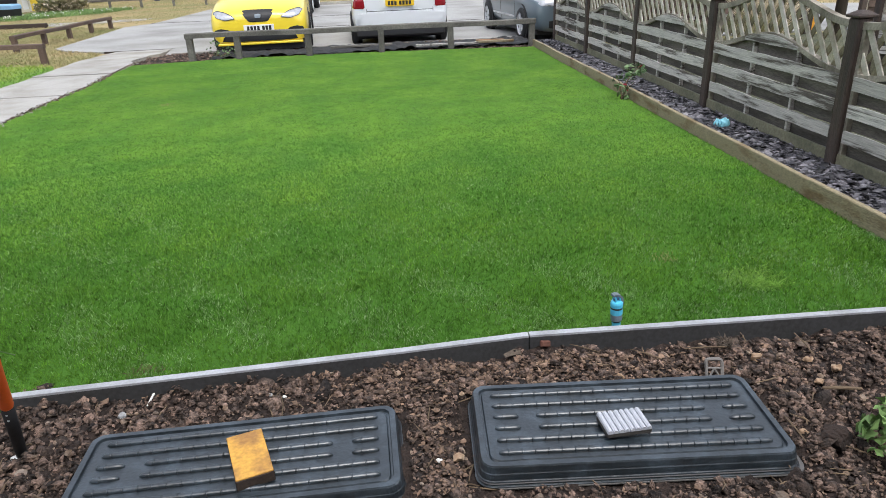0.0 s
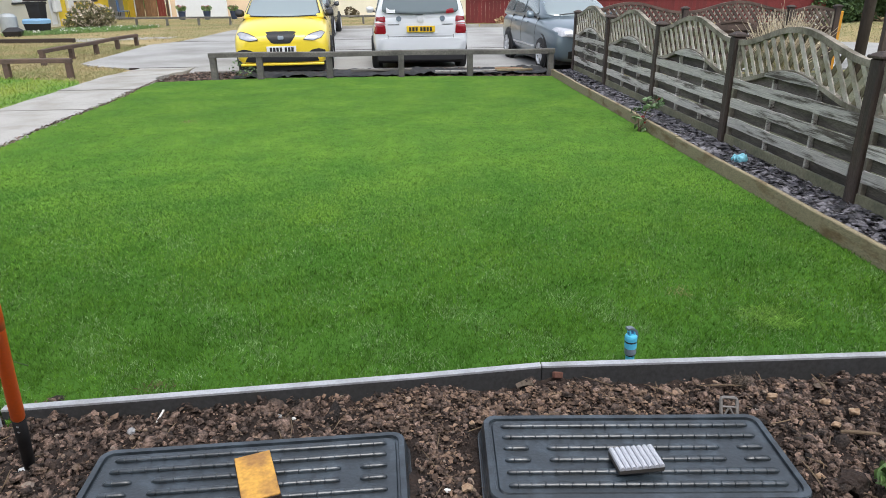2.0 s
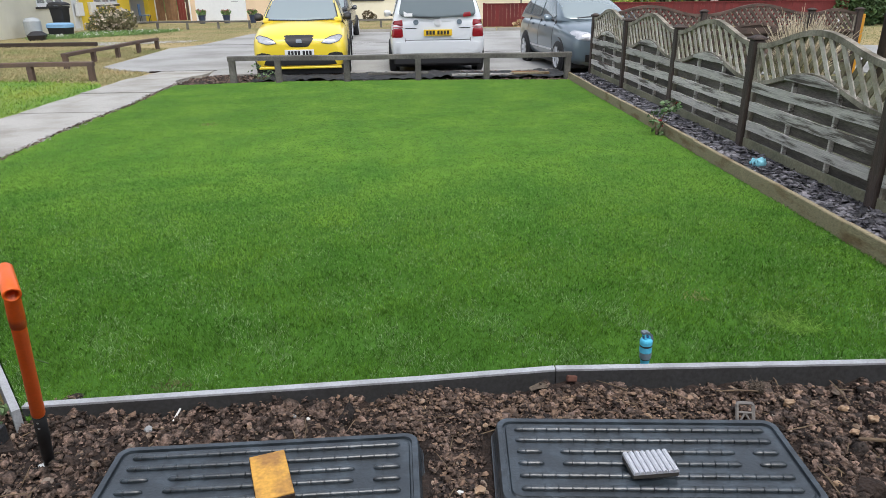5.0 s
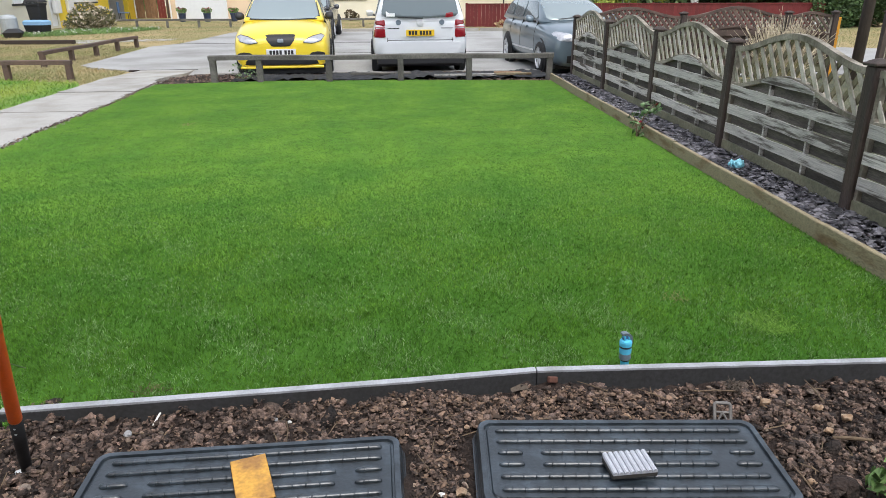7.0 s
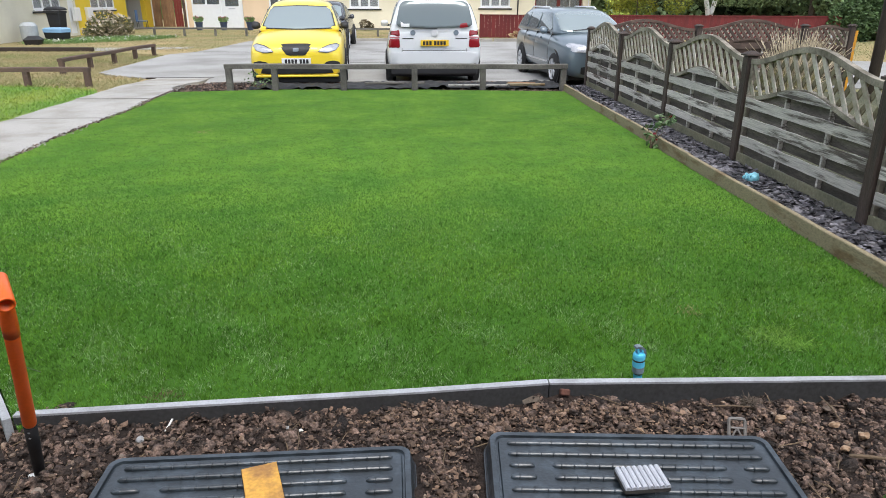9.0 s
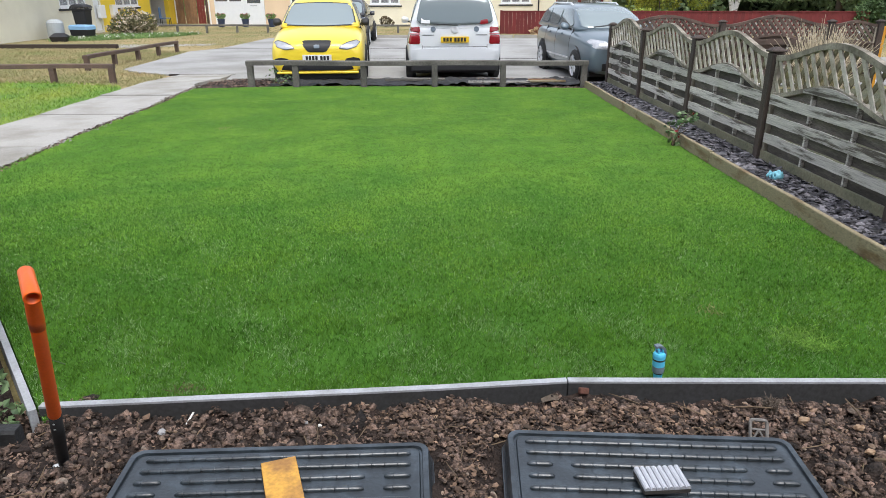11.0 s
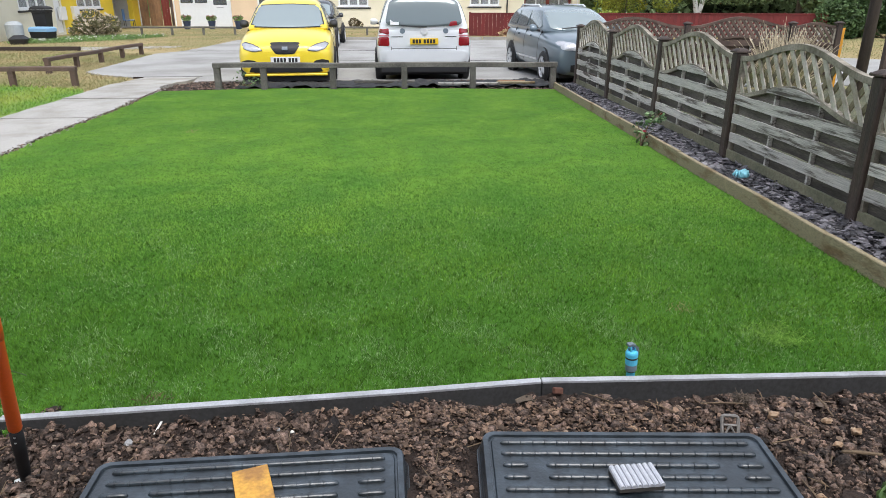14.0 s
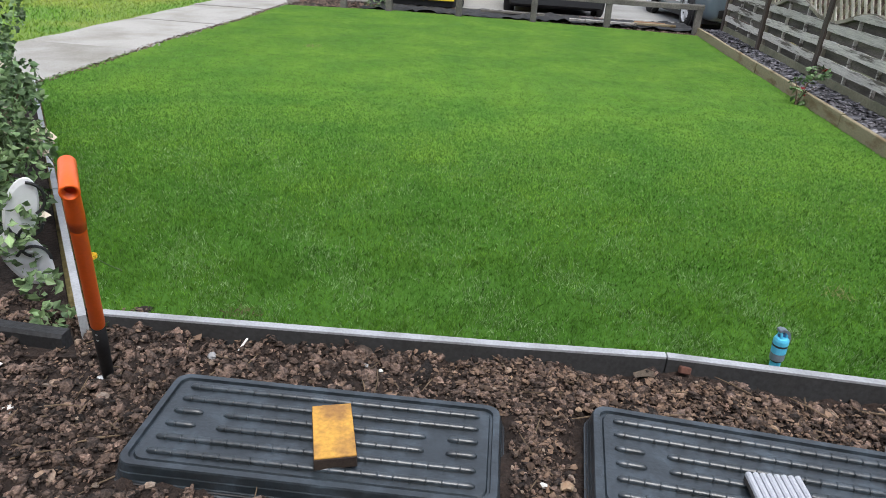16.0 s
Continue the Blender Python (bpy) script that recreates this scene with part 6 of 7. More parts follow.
part("top_face", boxes((-0.0565, 0.0565, -0.1085, 0.1085, 0.036, 0.043), bevel=0.002), M_WOOD, blk, "orange stained top")
gb = thing("ribbed_block", pose(1.016, 2.108, 0.022, 0.0, 0.4, 4), "pale grey ribbed decking offcut lying on a tray", "decking offcut")
part("base", boxes((-0.075, 0.075, -0.05, 0.05, 0.0, 0.016), bevel=0.002), M_GREYSIDE, gb, "dark underside")
for k in range(8):
    x = -0.075 + (k + 0.5) * 0.15 / 8
    bm = bmesh.new()
    loft(bm, [[(x - 0.0088, y, 0.016), (x + 0.0088, y, 0.016), (x + 0.0075, y, 0.024), (x + 0.003, y, 0.028), (x - 0.003, y, 0.028), (x - 0.0075, y, 0.024)] for y in (-0.051, 0.051)])
    part("ridge", bm, M_GREYBLOCK, gb)

# spade standing in the soil, leaning towards the trays
sp = thing("garden_spade", pose(-1.020, 2.352, -0.08), "garden spade with orange handle leaning in the soil", "spade")
foot, neck = Vector((0.0, 0.0, 0.0)), Vector((0.213, -0.288, 0.712))
up = (neck - foot).normalized()
at = lambda k: foot.lerp(neck, k)
bm = bmesh.new()
tube(bm, [at(0.405), at(0.42), at(0.7), at(0.95), at(1.0)], [0.0185, 0.0205, 0.0195, 0.0195, 0.0205], 18)
part("shaft", bm, M_ORANGE, sp, "orange shaft", smooth=True)
bm = bmesh.new()
back, front = Vector((0.203, -0.268, 0.855)), Vector((0.270, -0.368, 0.820))
ax = (front - back).normalized()
loft(bm, [ring(back - ax * 0.006, ax, 0.013, 20), ring(back, ax, 0.0205, 20), ring(front - ax * 0.004, ax, 0.0225, 20), ring(front, ax, 0.0215, 20), ring(front - ax * 0.001, ax, 0.0165, 20), ring(front - ax * 0.06, ax, 0.0155, 20)])
part("grip", bm, M_ORANGE, sp, "orange hollow tube grip", smooth=True)
bm = bmesh.new()
tube(bm, [at(0.97), at(1.02), neck.lerp(back.lerp(front, 0.62), 0.5), back.lerp(front, 0.66)], [0.0208, 0.0215, 0.0205, 0.0175], 18)
part("neck", bm, M_ORANGE, sp, smooth=True)
bm = bmesh.new()
tube(bm, [at(-0.04), at(0.08), at(0.25), at(0.41)], [0.0165, 0.0185, 0.0195, 0.0198], 16)
part("socket", bm, M_BLACKMETAL, sp, "black metal socket", smooth=True)
turn = up.to_track_quat("Z", "Y").to_matrix().to_4x4()
for k in (0.33, 0.37):
    bm = bmesh.new()
    tube(bm, [at(k) + Vector((0.004, -0.019, 0.0)), at(k) + Vector((0.005, -0.0215, 0.0))], 0.004, 8)
    part("rivet", bm, M_STEEL, sp, "steel rivet")
bm = bmesh.new()
loft(bm, [[(x * w + 0.02 * q, 0.012 * x * x * 30 - 0.002 + q * 0.002, z) for x, q in ((-0.09, 0), (-0.05, 0), (0.0, 0), (0.05, 0), (0.09, 0), (0.09, 1), (0.05, 1), (0.0, 1), (-0.05, 1), (-0.09, 1))] for z, w in ((-0.20, 0.9), (-0.02, 1.0), (0.012, 0.75))])
bm.transform(turn)
part("blade", bm, M_BLACKMETAL, sp, "black steel blade sunk in the soil")
bm = boxes((-0.035, 0.055, -0.010, 0.010, 0.006, 0.016), bevel=0.003)
bm.transform(turn)
part("tread", bm, M_STEEL, sp, "worn bright tread")

# drinks bottle on the lawn behind the edging
bt = thing("drinks_bottle", pose(1.214, 2.768, -0.016, 2, -4, 14), "small sky-blue bottle with grey band and carry loop", "bottle")


def turned(bm, prof, seg=20):
    return loft(bm, [ring((0, 0, z), (0, 0, 1), r, seg) for r, z in prof])


part("foot", turned(bmesh.new(), [(0.015, 0.0), (0.0175, 0.006), (0.0185, 0.044)]), M_CYAN, bt, "narrow sky-blue foot")
part("ring", turned(bmesh.new(), [(0.0195, 0.0445), (0.0195, 0.0505)]), M_BLACK, bt, "thin black ring")
part("band", turned(bmesh.new(), [(0.023, 0.051), (0.0246, 0.054), (0.0246, 0.077), (0.024, 0.080)]), M_GREYPLASTIC, bt, "grey band")
part("body", turned(bmesh.new(), [(0.0243, 0.0805), (0.0252, 0.083), (0.0252, 0.108)]), M_CYAN, bt, "sky-blue collar")
part("ring", turned(bmesh.new(), [(0.0256, 0.1085), (0.0258, 0.110), (0.0258, 0.114), (0.025, 0.1155)]), M_BLACK, bt, "thin black ring")
part("cap", turned(bmesh.new(), [(0.0255, 0.116), (0.0255, 0.132), (0.022, 0.140), (0.012, 0.144)]), M_CYAN, bt, "sky-blue screw cap")
bm = bmesh.new()
for sx in (-0.0125, 0.0065):
    loft(bm, [[(sx + dx, 0.012 * math.cos(a), 0.148 + 0.019 * math.sin(a)) for a in along(-0.5, 3.64, 9)] for dx in (0.0, 0.006)])
part("lug", bm, M_CYAN, bt, "sky-blue lug")
bm = bmesh.new()
tube(bm, [(-0.014, 0.0, 0.150), (0.014, 0.0, 0.150)], 0.0065, 12)
part("pivot", bm, M_BLUE, bt, "blue pivot")
bm = bmesh.new()
loft(bm, [[(x, -0.011, z), (x + nx, -0.011, z + nz), (x + nx, 0.011, z + nz), (x, 0.011, z)] for x, z, nx, nz in
          ((-0.021, 0.168, 0.001, 0.009), (-0.010, 0.170, 0.002, 0.009), (0.003, 0.165, 0.006, 0.008), (0.013, 0.154, 0.009, 0.005), (0.018, 0.138, 0.009, 0.001), (0.019, 0.120, 0.007, 0.0))])
part("loop", bm, M_GREYPLASTIC, bt, "grey hooked carry loop")

# buckle, marker stick, brick bit, larger stones
bk = thing("plastic_buckle", pose(1.488, 2.440, -0.026, 60, 0, -10), "grey-brown square plastic buckle stuck in the soil", "buckle")
bm = bmesh.new()
pts = [(x, y, 0) for x, y, _ in rounded(0.058, 0.080, 0.010, 0, 3)]
tube(bm, pts + [pts[0]], 0.0065, 6)
M_BUCKLE = mat("faded_buckle_plastic", (0.20, 0.185, 0.17), 0.5, 0.15, 20, 90, 0.1)
part("frame", bm, M_BUCKLE, bk)
for (x0, y0), (x1, y1) in (((-0.022, -0.034), (0.0, 0.006)), ((0.022, -0.034), (0.0, 0.006)), ((-0.024, 0.006), (0.024, 0.006))):
    bm = bmesh.new()
    tube(bm, [(x0, y0, 0), (x1, y1, 0)], 0.004, 6)
    part("bar", bm, M_BUCKLE, bk)
solid("label_stick", boxes((-0.004, 0.004, -0.036, 0.036, 0, 0.004), bevel=0.001), M_WHITECHIP, "broken white plant label lying on the soil", "plant label", m=pose(-0.640, 2.566, -0.032, 14, 0, -9))
solid("label_stick", boxes((-0.011, 0.011, -0.04, 0.04, 0, 0.004), bevel=0.001), M_WHITECHIP, "broken white plant label lying on the soil", "plant label", m=pose(-1.36, 2.26, -0.035, 8, 0, -12))
solid("brick_fragment", boxes((-0.020, 0.020, -0.012, 0.012, 0, 0.026), bevel=0.004), mat("red_brick", (0.13, 0.055, 0.038), 0.9, 0.25, 30, 120, 0.5), "red-brown brick fragment leaning on the edging", "brick fragment", m=pose(0.888, 2.672, -0.012, -24, 10, 8))


def boulder(name, m, r, flat, material, label, seed):
    g = np.random.default_rng(seed)
    bm = bmesh.new()
    bmesh.ops.create_icosphere(bm, subdivisions=2, radius=1)
    for v in bm.verts:
        k = 0.8 + 0.5 * noise.noise(v.co * 1.5 + Vector((seed * 3.1, 0, 0))) + 0.2 * noise.noise(v.co * 4 + Vector((0, seed, 0)))
        v.co = Vector((v.co.x * r * k, v.co.y * r * 0.8 * k, v.co.z * r * flat * k))
    return solid(name, bm, material, label, "stone", "larger stones", m=m)


M_TAN = mat("tan_flint", (0.32, 0.20, 0.115), 0.65, 0.2, 25, 90, 0.2, other=(0.38, 0.29, 0.20))
M_GREYSTONE = mat("grey_flint", (0.34, 0.34, 0.34), 0.65, 0.2, 25, 90, 0.2)
for x, y, r, mt in ((1.129, 2.462, 0.024, M_TAN), (1.697, 2.51, 0.032, M_TAN), (1.60, 2.44, 0.010, M_WHITECHIP), (0.37, 2.60, 0.020, M_TAN), (0.30, 2.56, 0.013, M_TAN), (0.34, 2.555, 0.015, M_TAN), (-0.194, 2.529, 0.015, M_GREYSTONE),
                    (-0.140, 2.514, 0.010, M_WHITECHIP), (0.405, 2.09, 0.013, M_WHITECHIP), (-0.787, 2.459, 0.010, M_WHITECHIP), (1.837, 2.327, 0.020, M_TAN), (1.95, 2.40, 0.026, M_TAN), (-0.72, 2.48, 0.020, M_GREYSTONE),
                    (0.47, 2.10, 0.026, M_TAN), (-1.18, 2.1, 0.022, M_WHITECHIP), (1.02, 2.54, 0.022, M_TAN), (1.88, 2.47, 0.022, M_TAN), (-0.60, 2.10, 0.016, M_TAN), (0.52, 2.44, 0.014, M_TAN), (1.62, 2.07, 0.018, M_TAN), (1.21, 2.50, 0.018, M_TAN)):
    boulder("stone", pose(x, y, -0.036, 10, 14, x * 90), r, 0.62, mt, "tan flint stone on the soil" if mt is M_TAN else "pale stone on the soil", int(x * 100 + 300))
boulder("peat_clump", pose(1.705, 2.025, -0.035, 4, 8, 20), 0.066, 0.7, M_SOIL, "round black clump of peat on the soil", 77)
bm = bmesh.new()
tube(bm, [(1.815, 2.276, -0.026), (1.87, 2.262, -0.022), (1.945, 2.250, -0.026)], [0.006, 0.0075, 0.006], 7)
solid("stick", bm, M_TWIG, "dry brown stick lying on the soil", "stick")
bm = bmesh.new()
tube(bm, [(1.895, 2.600, 0.004), (1.905, 2.54, -0.008), (1.912, 2.485, -0.028)], [0.0025, 0.003, 0.003], 6)
solid("stick", bm, M_TWIG, "thin dry straw poking from the soil", "stick")
bm = bmesh.new()
tube(bm, [(1.44, 2.59, -0.022), (1.52, 2.575, -0.012), (1.60, 2.570, -0.016)], [0.003, 0.004, 0.003], 6)
solid("stick", bm, M_TWIG, "dry brown stick lying on the soil", "stick")
bm = bmesh.new()
gr_ = random.Random(88)
for k in range(150):
    a, b, ln = gr_.uniform(0, 6.283), gr_.uniform(0.2, 1.2), gr_.uniform(0.018, 0.04)
    p = Vector((gr_.gauss(0, 0.016), gr_.gauss(0, 0.012), 0.0))
    tube(bm, [p, p + Vector((math.cos(a) * ln * 0.4, math.sin(a) * ln * 0.4, ln * b * 0.6)), p + Vector((math.cos(a + 0.6) * ln, math.sin(a + 0.6) * ln, ln * b * 0.8))], [0.0016, 0.0012, 0.0007], 3)
solid("root_clump", bm, M_BARK, "matted clump of dead grass roots by the edging", "root clump", m=pose(1.61, 2.60, -0.028))
bm = bmesh.new()
loft(bm, [[(x, 0.018 * math.sin((x + 0.05) * 31) * w + dy, 0.006 + 0.014 * w * math.sin(x * 40 + 1)) for dy, w in ((-0.012, 0.3), (0.0, 1.0), (0.012, 0.5))] for x in along(-0.034, 0.034, 8)], cap=False, closed=False)
ob = solid("dead_leaf", bm, M_BARK, "curled brown dead leaf lying by the edging", "leaf", m=pose(0.75, 2.64, -0.022, 6, 0, 8))
md = ob.modifiers.new("thick", "SOLIDIFY")
md.thickness = 0.002

# turquoise glove on the slate
gl = thing("rubber_glove", pose(3.08, 5.64, 0.085, 0, 0, 30) @ Matrix.Diagonal((0.75, 0.75, 1.25, 1.0)), "crumpled turquoise rubber glove on slate chippings", "glove")
bm = bmesh.new()
bmesh.ops.create_icosphere(bm, subdivisions=3, radius=1)
for v in bm.verts:
    k = 1 + 0.35 * noise.noise(v.co * 2.1)
    v.co = Vector((v.co.x * 0.07 * k, v.co.y * 0.05 * k, max(v.co.z, -0.3) * 0.04 * k + 0.012))
part("palm", bm, M_TURQ, gl, smooth=True)
for k in range(4):
    a = radians(110 + k * 24)
    bm = bmesh.new()
    tube(bm, [(0.04 * math.cos(a), 0.035 * math.sin(a), 0.02), (0.09 * math.cos(a), 0.075 * math.sin(a), 0.028 + 0.012 * (k % 2)), (0.12 * math.cos(a + 0.3), 0.1 * math.sin(a + 0.3), 0.014)], [0.014, 0.012, 0.008], 7)
    part("finger", bm, M_TURQ, gl, smooth=True)


# ---- plants ----
def crown_points(n, seed, blobs):
    """Places through a crown made of uneven clumps: blobs of (x, y, z, rx, ry, rz)."""
    g = np.random.default_rng(seed)
    w = np.array([b[3] * b[4] * b[5] for b in blobs]) ** (2 / 3)
    which = g.choice(len(blobs), n, p=w / w.sum())
    B = np.array(blobs)[which]
    d = g.normal(size=(n, 3))
    d /= np.linalg.norm(d, axis=1)[:, None]
    r = g.uniform(0.55, 1.06, n) ** 0.6
    return B[:, :3] + d * r[:, None] * B[:, 3:]


def tree(m, label, trunk_mat, leaf, h, spread, seed, n=9000, size=0.16, base=0.35, trunk=0.18, droop=0.0, forks=1, category="tree", open_=0.55, limbs=11, clump=1.0):
    g = random.Random(seed)
    t = thing("tree", m, label, category, "trees")
    bm = bmesh.new()
    blobs = []
    for f in range(forks):
        lean = (f - (forks - 1) / 2) * open_
        pts = [(lean * 0.05, 0, -0.15), (lean * 0.1, 0, h * 0.09), (lean * 0.7, 0.05, h * 0.25), (lean * 1.3 + 0.1, 0, h * 0.55), (lean * 1.6, 0.1, h * 0.85)]
        tube(bm, pts, [trunk * 1.35, trunk * 1.1, trunk, trunk * 0.7, trunk * 0.2], 9)
        for k in range(limbs):
            a, z = g.uniform(0, 6.28), h * (base + (0.95 - base) * (k / (limbs - 1)))
            ln = spread * g.uniform(0.55, 1.0) * (1.1 - 0.6 * abs(z / h - 0.55))
            e = (lean * 1.3 + math.cos(a) * ln, math.sin(a) * ln, z + ln * g.uniform(0.0, 0.4) - droop * ln * 0.5)
            tube(bm, [(lean * 1.2, 0, z * 0.9), ((lean * 1.2 + e[0]) / 2, e[1] / 2, z + 0.1 * ln), e], [trunk * 0.4, trunk * 0.25, 0.02], 6)
            for _ in range(3):
                q = spread * g.uniform(0.18, 0.34) * clump
                blobs.append((e[0] * g.uniform(0.5, 1.1), e[1] * g.uniform(0.5, 1.1), e[2] + g.uniform(-0.5, 0.5) * q, q, q, q * g.uniform(0.6, 0.9) * (1 + droop)))
    part("trunk", bm, trunk_mat, t, "tapered trunk with limbs")
    P = crown_points(n, seed, blobs)
    if droop > 0.5:  # hanging strands of leaves
        g2 = np.random.default_rng(seed + 5)
        top = np.repeat(P[:n // 24], 24, axis=0)
        fall = np.tile(np.linspace(0, 1, 24), n // 24) * np.repeat(g2.uniform(0.8, 2.6, n // 24), 24)
        P = top + g2.normal(0, 0.05, top.shape) - np.outer(fall, [0.0, 0.0, 1.0]) + np.outer(fall, [0.08, -0.05, 0.0])
        P = P[P[:, 2] > 1.3]
    ob = new("crown", leaves("crown", P, size, leaf, seed + 1, droop=droop, long=1.6 + droop))
    ob.parent = t
    tagged(ob, "crown of many small leaves", kind="stuff")
    return t


def bush(name, m, label, leaf, blobs, n, size, seed, petals=None, np_=0, psize=0.05, stems=6, category="bush"):
    g = random.Random(seed)
    t = thing(name, m, label, category)
    bm = bmesh.new()
    for k in range(stems):
        b = blobs[k % len(blobs)]
        tube(bm, [(g.uniform(-0.1, 0.1), g.uniform(-0.1, 0.1), -0.05), (b[0] * 0.5, b[1] * 0.5, b[2] * 0.5), (b[0], b[1], b[2])], [0.02, 0.014, 0.005], 6)
    part("stems", bm, M_TWIG, t, "thin woody stems")
    ob = new("foliage", leaves("foliage", crown_points(n, seed, blobs), size, leaf, seed + 1))
    ob.parent = t
    tagged(ob, "many small leaves", kind="stuff")
    if petals:
        P = crown_points(np_ * 5, seed + 7, [(b[0], b[1], b[2] + b[5] * 0.25, b[3] * 1.02, b[4] * 1.02, b[5]) for b in blobs])
        g2 = np.random.default_rng(seed)
        C = np.repeat(P[:np_], 6, axis=0) + g2.normal(0, psize * 0.45, (np_ * 6, 3))
        ob = new("blossom", leaves("blossom", C, psize, petals, seed + 3, long=1.1))
        ob.parent = t
        tagged(ob, "clusters of small petals", kind="stuff")
    return t


tree(pose(13.95, 32.6, -0.1, 0, 0, 10), "weeping birch with white forked trunk behind the red fence", M_BIRCH, M_LEAFBIRCH, 10, 3.6, 4, 46000, 0.041, 0.30, 0.10, 0.9, 2, open_=1.3)
tree(pose(11.0, 34.0, -0.1), "tall golden-leaved tree behind the red fence", M_BARK, M_LEAFGOLD, 7.0, 2.5, 5, 30000, 0.076, 0.03, 0.018, limbs=24)
tree(pose(20.5, 35.5, -0.1), "broad dark green tree behind the red fence", M_BARK, M_LEAFWOOD, 10, 4.2, 6, 24000, 0.14, 0.04, 0.2)
tree(pose(26.5, 33.0, -0.1), "broad dark green tree at the wood's edge", M_BARK, M_LEAFMID, 9, 4.4, 7, 24000, 0.14, 0.03, 0.2)
tree(pose(31.5, 30.5, -0.1), "broad dark green tree at the wood's edge", M_BARK, M_LEAFWOOD, 9, 4.4, 8, 18000, 0.155, 0.03, 0.2)
tree(pose(-24.0, 62, -0.1), "tall dark conifer behind the yellow bungalow", M_BARK, M_NEEDLE, 12, 3.0, 9, 46000, 0.125, 0.05, 0.05, limbs=60, clump=0.9)
tree(pose(-19.0, 58, -0.1), "round green tree between the bungalows", M_BARK, M_LEAFMID, 3.5, 1.5, 10, 18000, 0.09, 0.02, 0.05, limbs=24)
# far wood behind all
g = np.random.default_rng(90)
blobs = []
for k in range(150):
    x = g.uniform(9.5, 62)
    blobs.append((x, 44 - 0.25 * (x - 9.5) + g.uniform(-2, 4), g.uniform(0, 9.5), g.uniform(1.2, 2.6), g.uniform(1.2, 2.2), g.uniform(1.2, 2.4)))
wood = new("far_wood", leaves("far_wood", crown_points(48000, 91, blobs), 0.31, M_LEAFWOOD, 92))
tagged(wood, "dense dark green wood beyond the road", "wood", kind="stuff")
# added dark slab behind the leaves in place of the wood's inner shade
bank = slab_poly("wood_bank", [(9.8, 49), (62, 36), (62, 60), (9.8, 60)], -0.12, 9.0, mat("deep_leaf_shade", (0.06, 0.09, 0.045), 1.0, 0.5, 0.6, 6, 0), "dark slab standing for the deep shade of the wood", "wood bank")

bush("flowering_shrub", pose(-12.75, 30.9, -0.1) @ Matrix.Scale(0.88, 4), "rounded shrub with cream blossom by the yellow wall", leaf_mat("shrub_leaf", (0.13, 0.15, 0.065), (0.20, 0.16, 0.09)),
     [(0, 0, 0.75, 0.6, 0.6, 0.5), (0.65, 0.3, 0.6, 0.5, 0.5, 0.42), (-0.6, 0.4, 0.5, 0.5, 0.5, 0.42), (0.3, -0.5, 0.35, 0.6, 0.5, 0.38), (-0.5, -0.3, 0.28, 0.5, 0.45, 0.32), (0.85, 0.0, 0.28, 0.42, 0.4, 0.3), (0.1, 0.8, 0.5, 0.6, 0.6, 0.45)], 4200, 0.07, 101, M_PETAL, 340, 0.065)
for x, y in ((-11.15, 38.6), (-9.85, 38.6), (-8.45, 38.6)):
    p = thing("flower_pot", pose(x, y, -0.1) @ Matrix.Scale(0.88, 4), "dark blue pot of pink flowers before the porch", "flower pot", "flower pots")
    part("pot", turned(bmesh.new(), [(0.15, 0.0), (0.17, 0.04), (0.22, 0.42), (0.24, 0.44), (0.24, 0.48), (0.2, 0.48)]), M_POT, p)
    P = crown_points(260, 110 + int(x * 10) % 50, [(0, 0, 0.58, 0.22, 0.22, 0.16), (0.14, 0, 0.66, 0.16, 0.14, 0.12), (-0.16, 0, 0.64, 0.15, 0.14, 0.14)])
    for nm, pts, sz, mt in (("foliage", P, 0.08, M_LEAFMID), ("blossom", P[:90] + np.array([0, 0, 0.05]), 0.06, M_PINK)):
        ob = new(nm, leaves(nm, pts, sz, mt, 3))
        ob.parent = p
        tagged(ob, kind="stuff")
bush("potted_shrub", pose(-2.3, 38.3, -0.1) @ Matrix.Diagonal((0.9, 0.9, 0.7, 1.0)), "small brown-leaved shrub by the cream wall", leaf_mat("brown_leaf", (0.13, 0.09, 0.05), (0.09, 0.08, 0.04)), [(0, 0, 0.45, 0.35, 0.3, 0.35), (0.3, 0, 0.3, 0.25, 0.25, 0.25)], 600, 0.07, 120)
# wild flowers by the red fence
bush("weed_clump", pose(6.2, 29.6, -0.1), "dry straw weeds below the red fence", M_DRIED, [(k * 0.55 - 1.6, 0, 0.15, 0.3, 0.2, 0.18) for k in range(8)], 900, 0.09, 121)
WEEDS = [(-14.0, 26.4), (-12.6, 26.6), (-10.4, 29.0), (-9.8, 31.2), (-12.6, 30.6), (-14.2, 28.4)]
pts = scatter(WEEDS, 16000, 122)
gw = new("green_weeds", blades("green_weeds", np.column_stack([pts, np.full(len(pts), -0.1)]), 0.11, 0.010, 0.9, M_LEAFMID, 122))
tagged(gw, "rough green grass and weeds by the wall", "weeds", kind="stuff")
wf = scatter(WEEDS, 160, 123)
wf = np.repeat(np.column_stack([wf, np.full(len(wf), 0.0)]), 5, axis=0) + np.random.default_rng(4).normal(0, 0.025, (len(wf) * 5, 3))
ob = new("daisies", leaves("daisies", wf, 0.045, M_WHITECHIP, 124, long=1.1))
tagged(ob, "small white flowers among the weeds", "flowers", kind="stuff")

# bins and boxes by the pale wall
wb = thing("wheelie_bin", pose(-13.75, 28.9, -0.1, 0, 0, 80) @ Matrix.Diagonal((0.86, 0.86, 1.16, 1.0)), "black wheelie bin with its lid closed", "bin")
bm = bmesh.new()
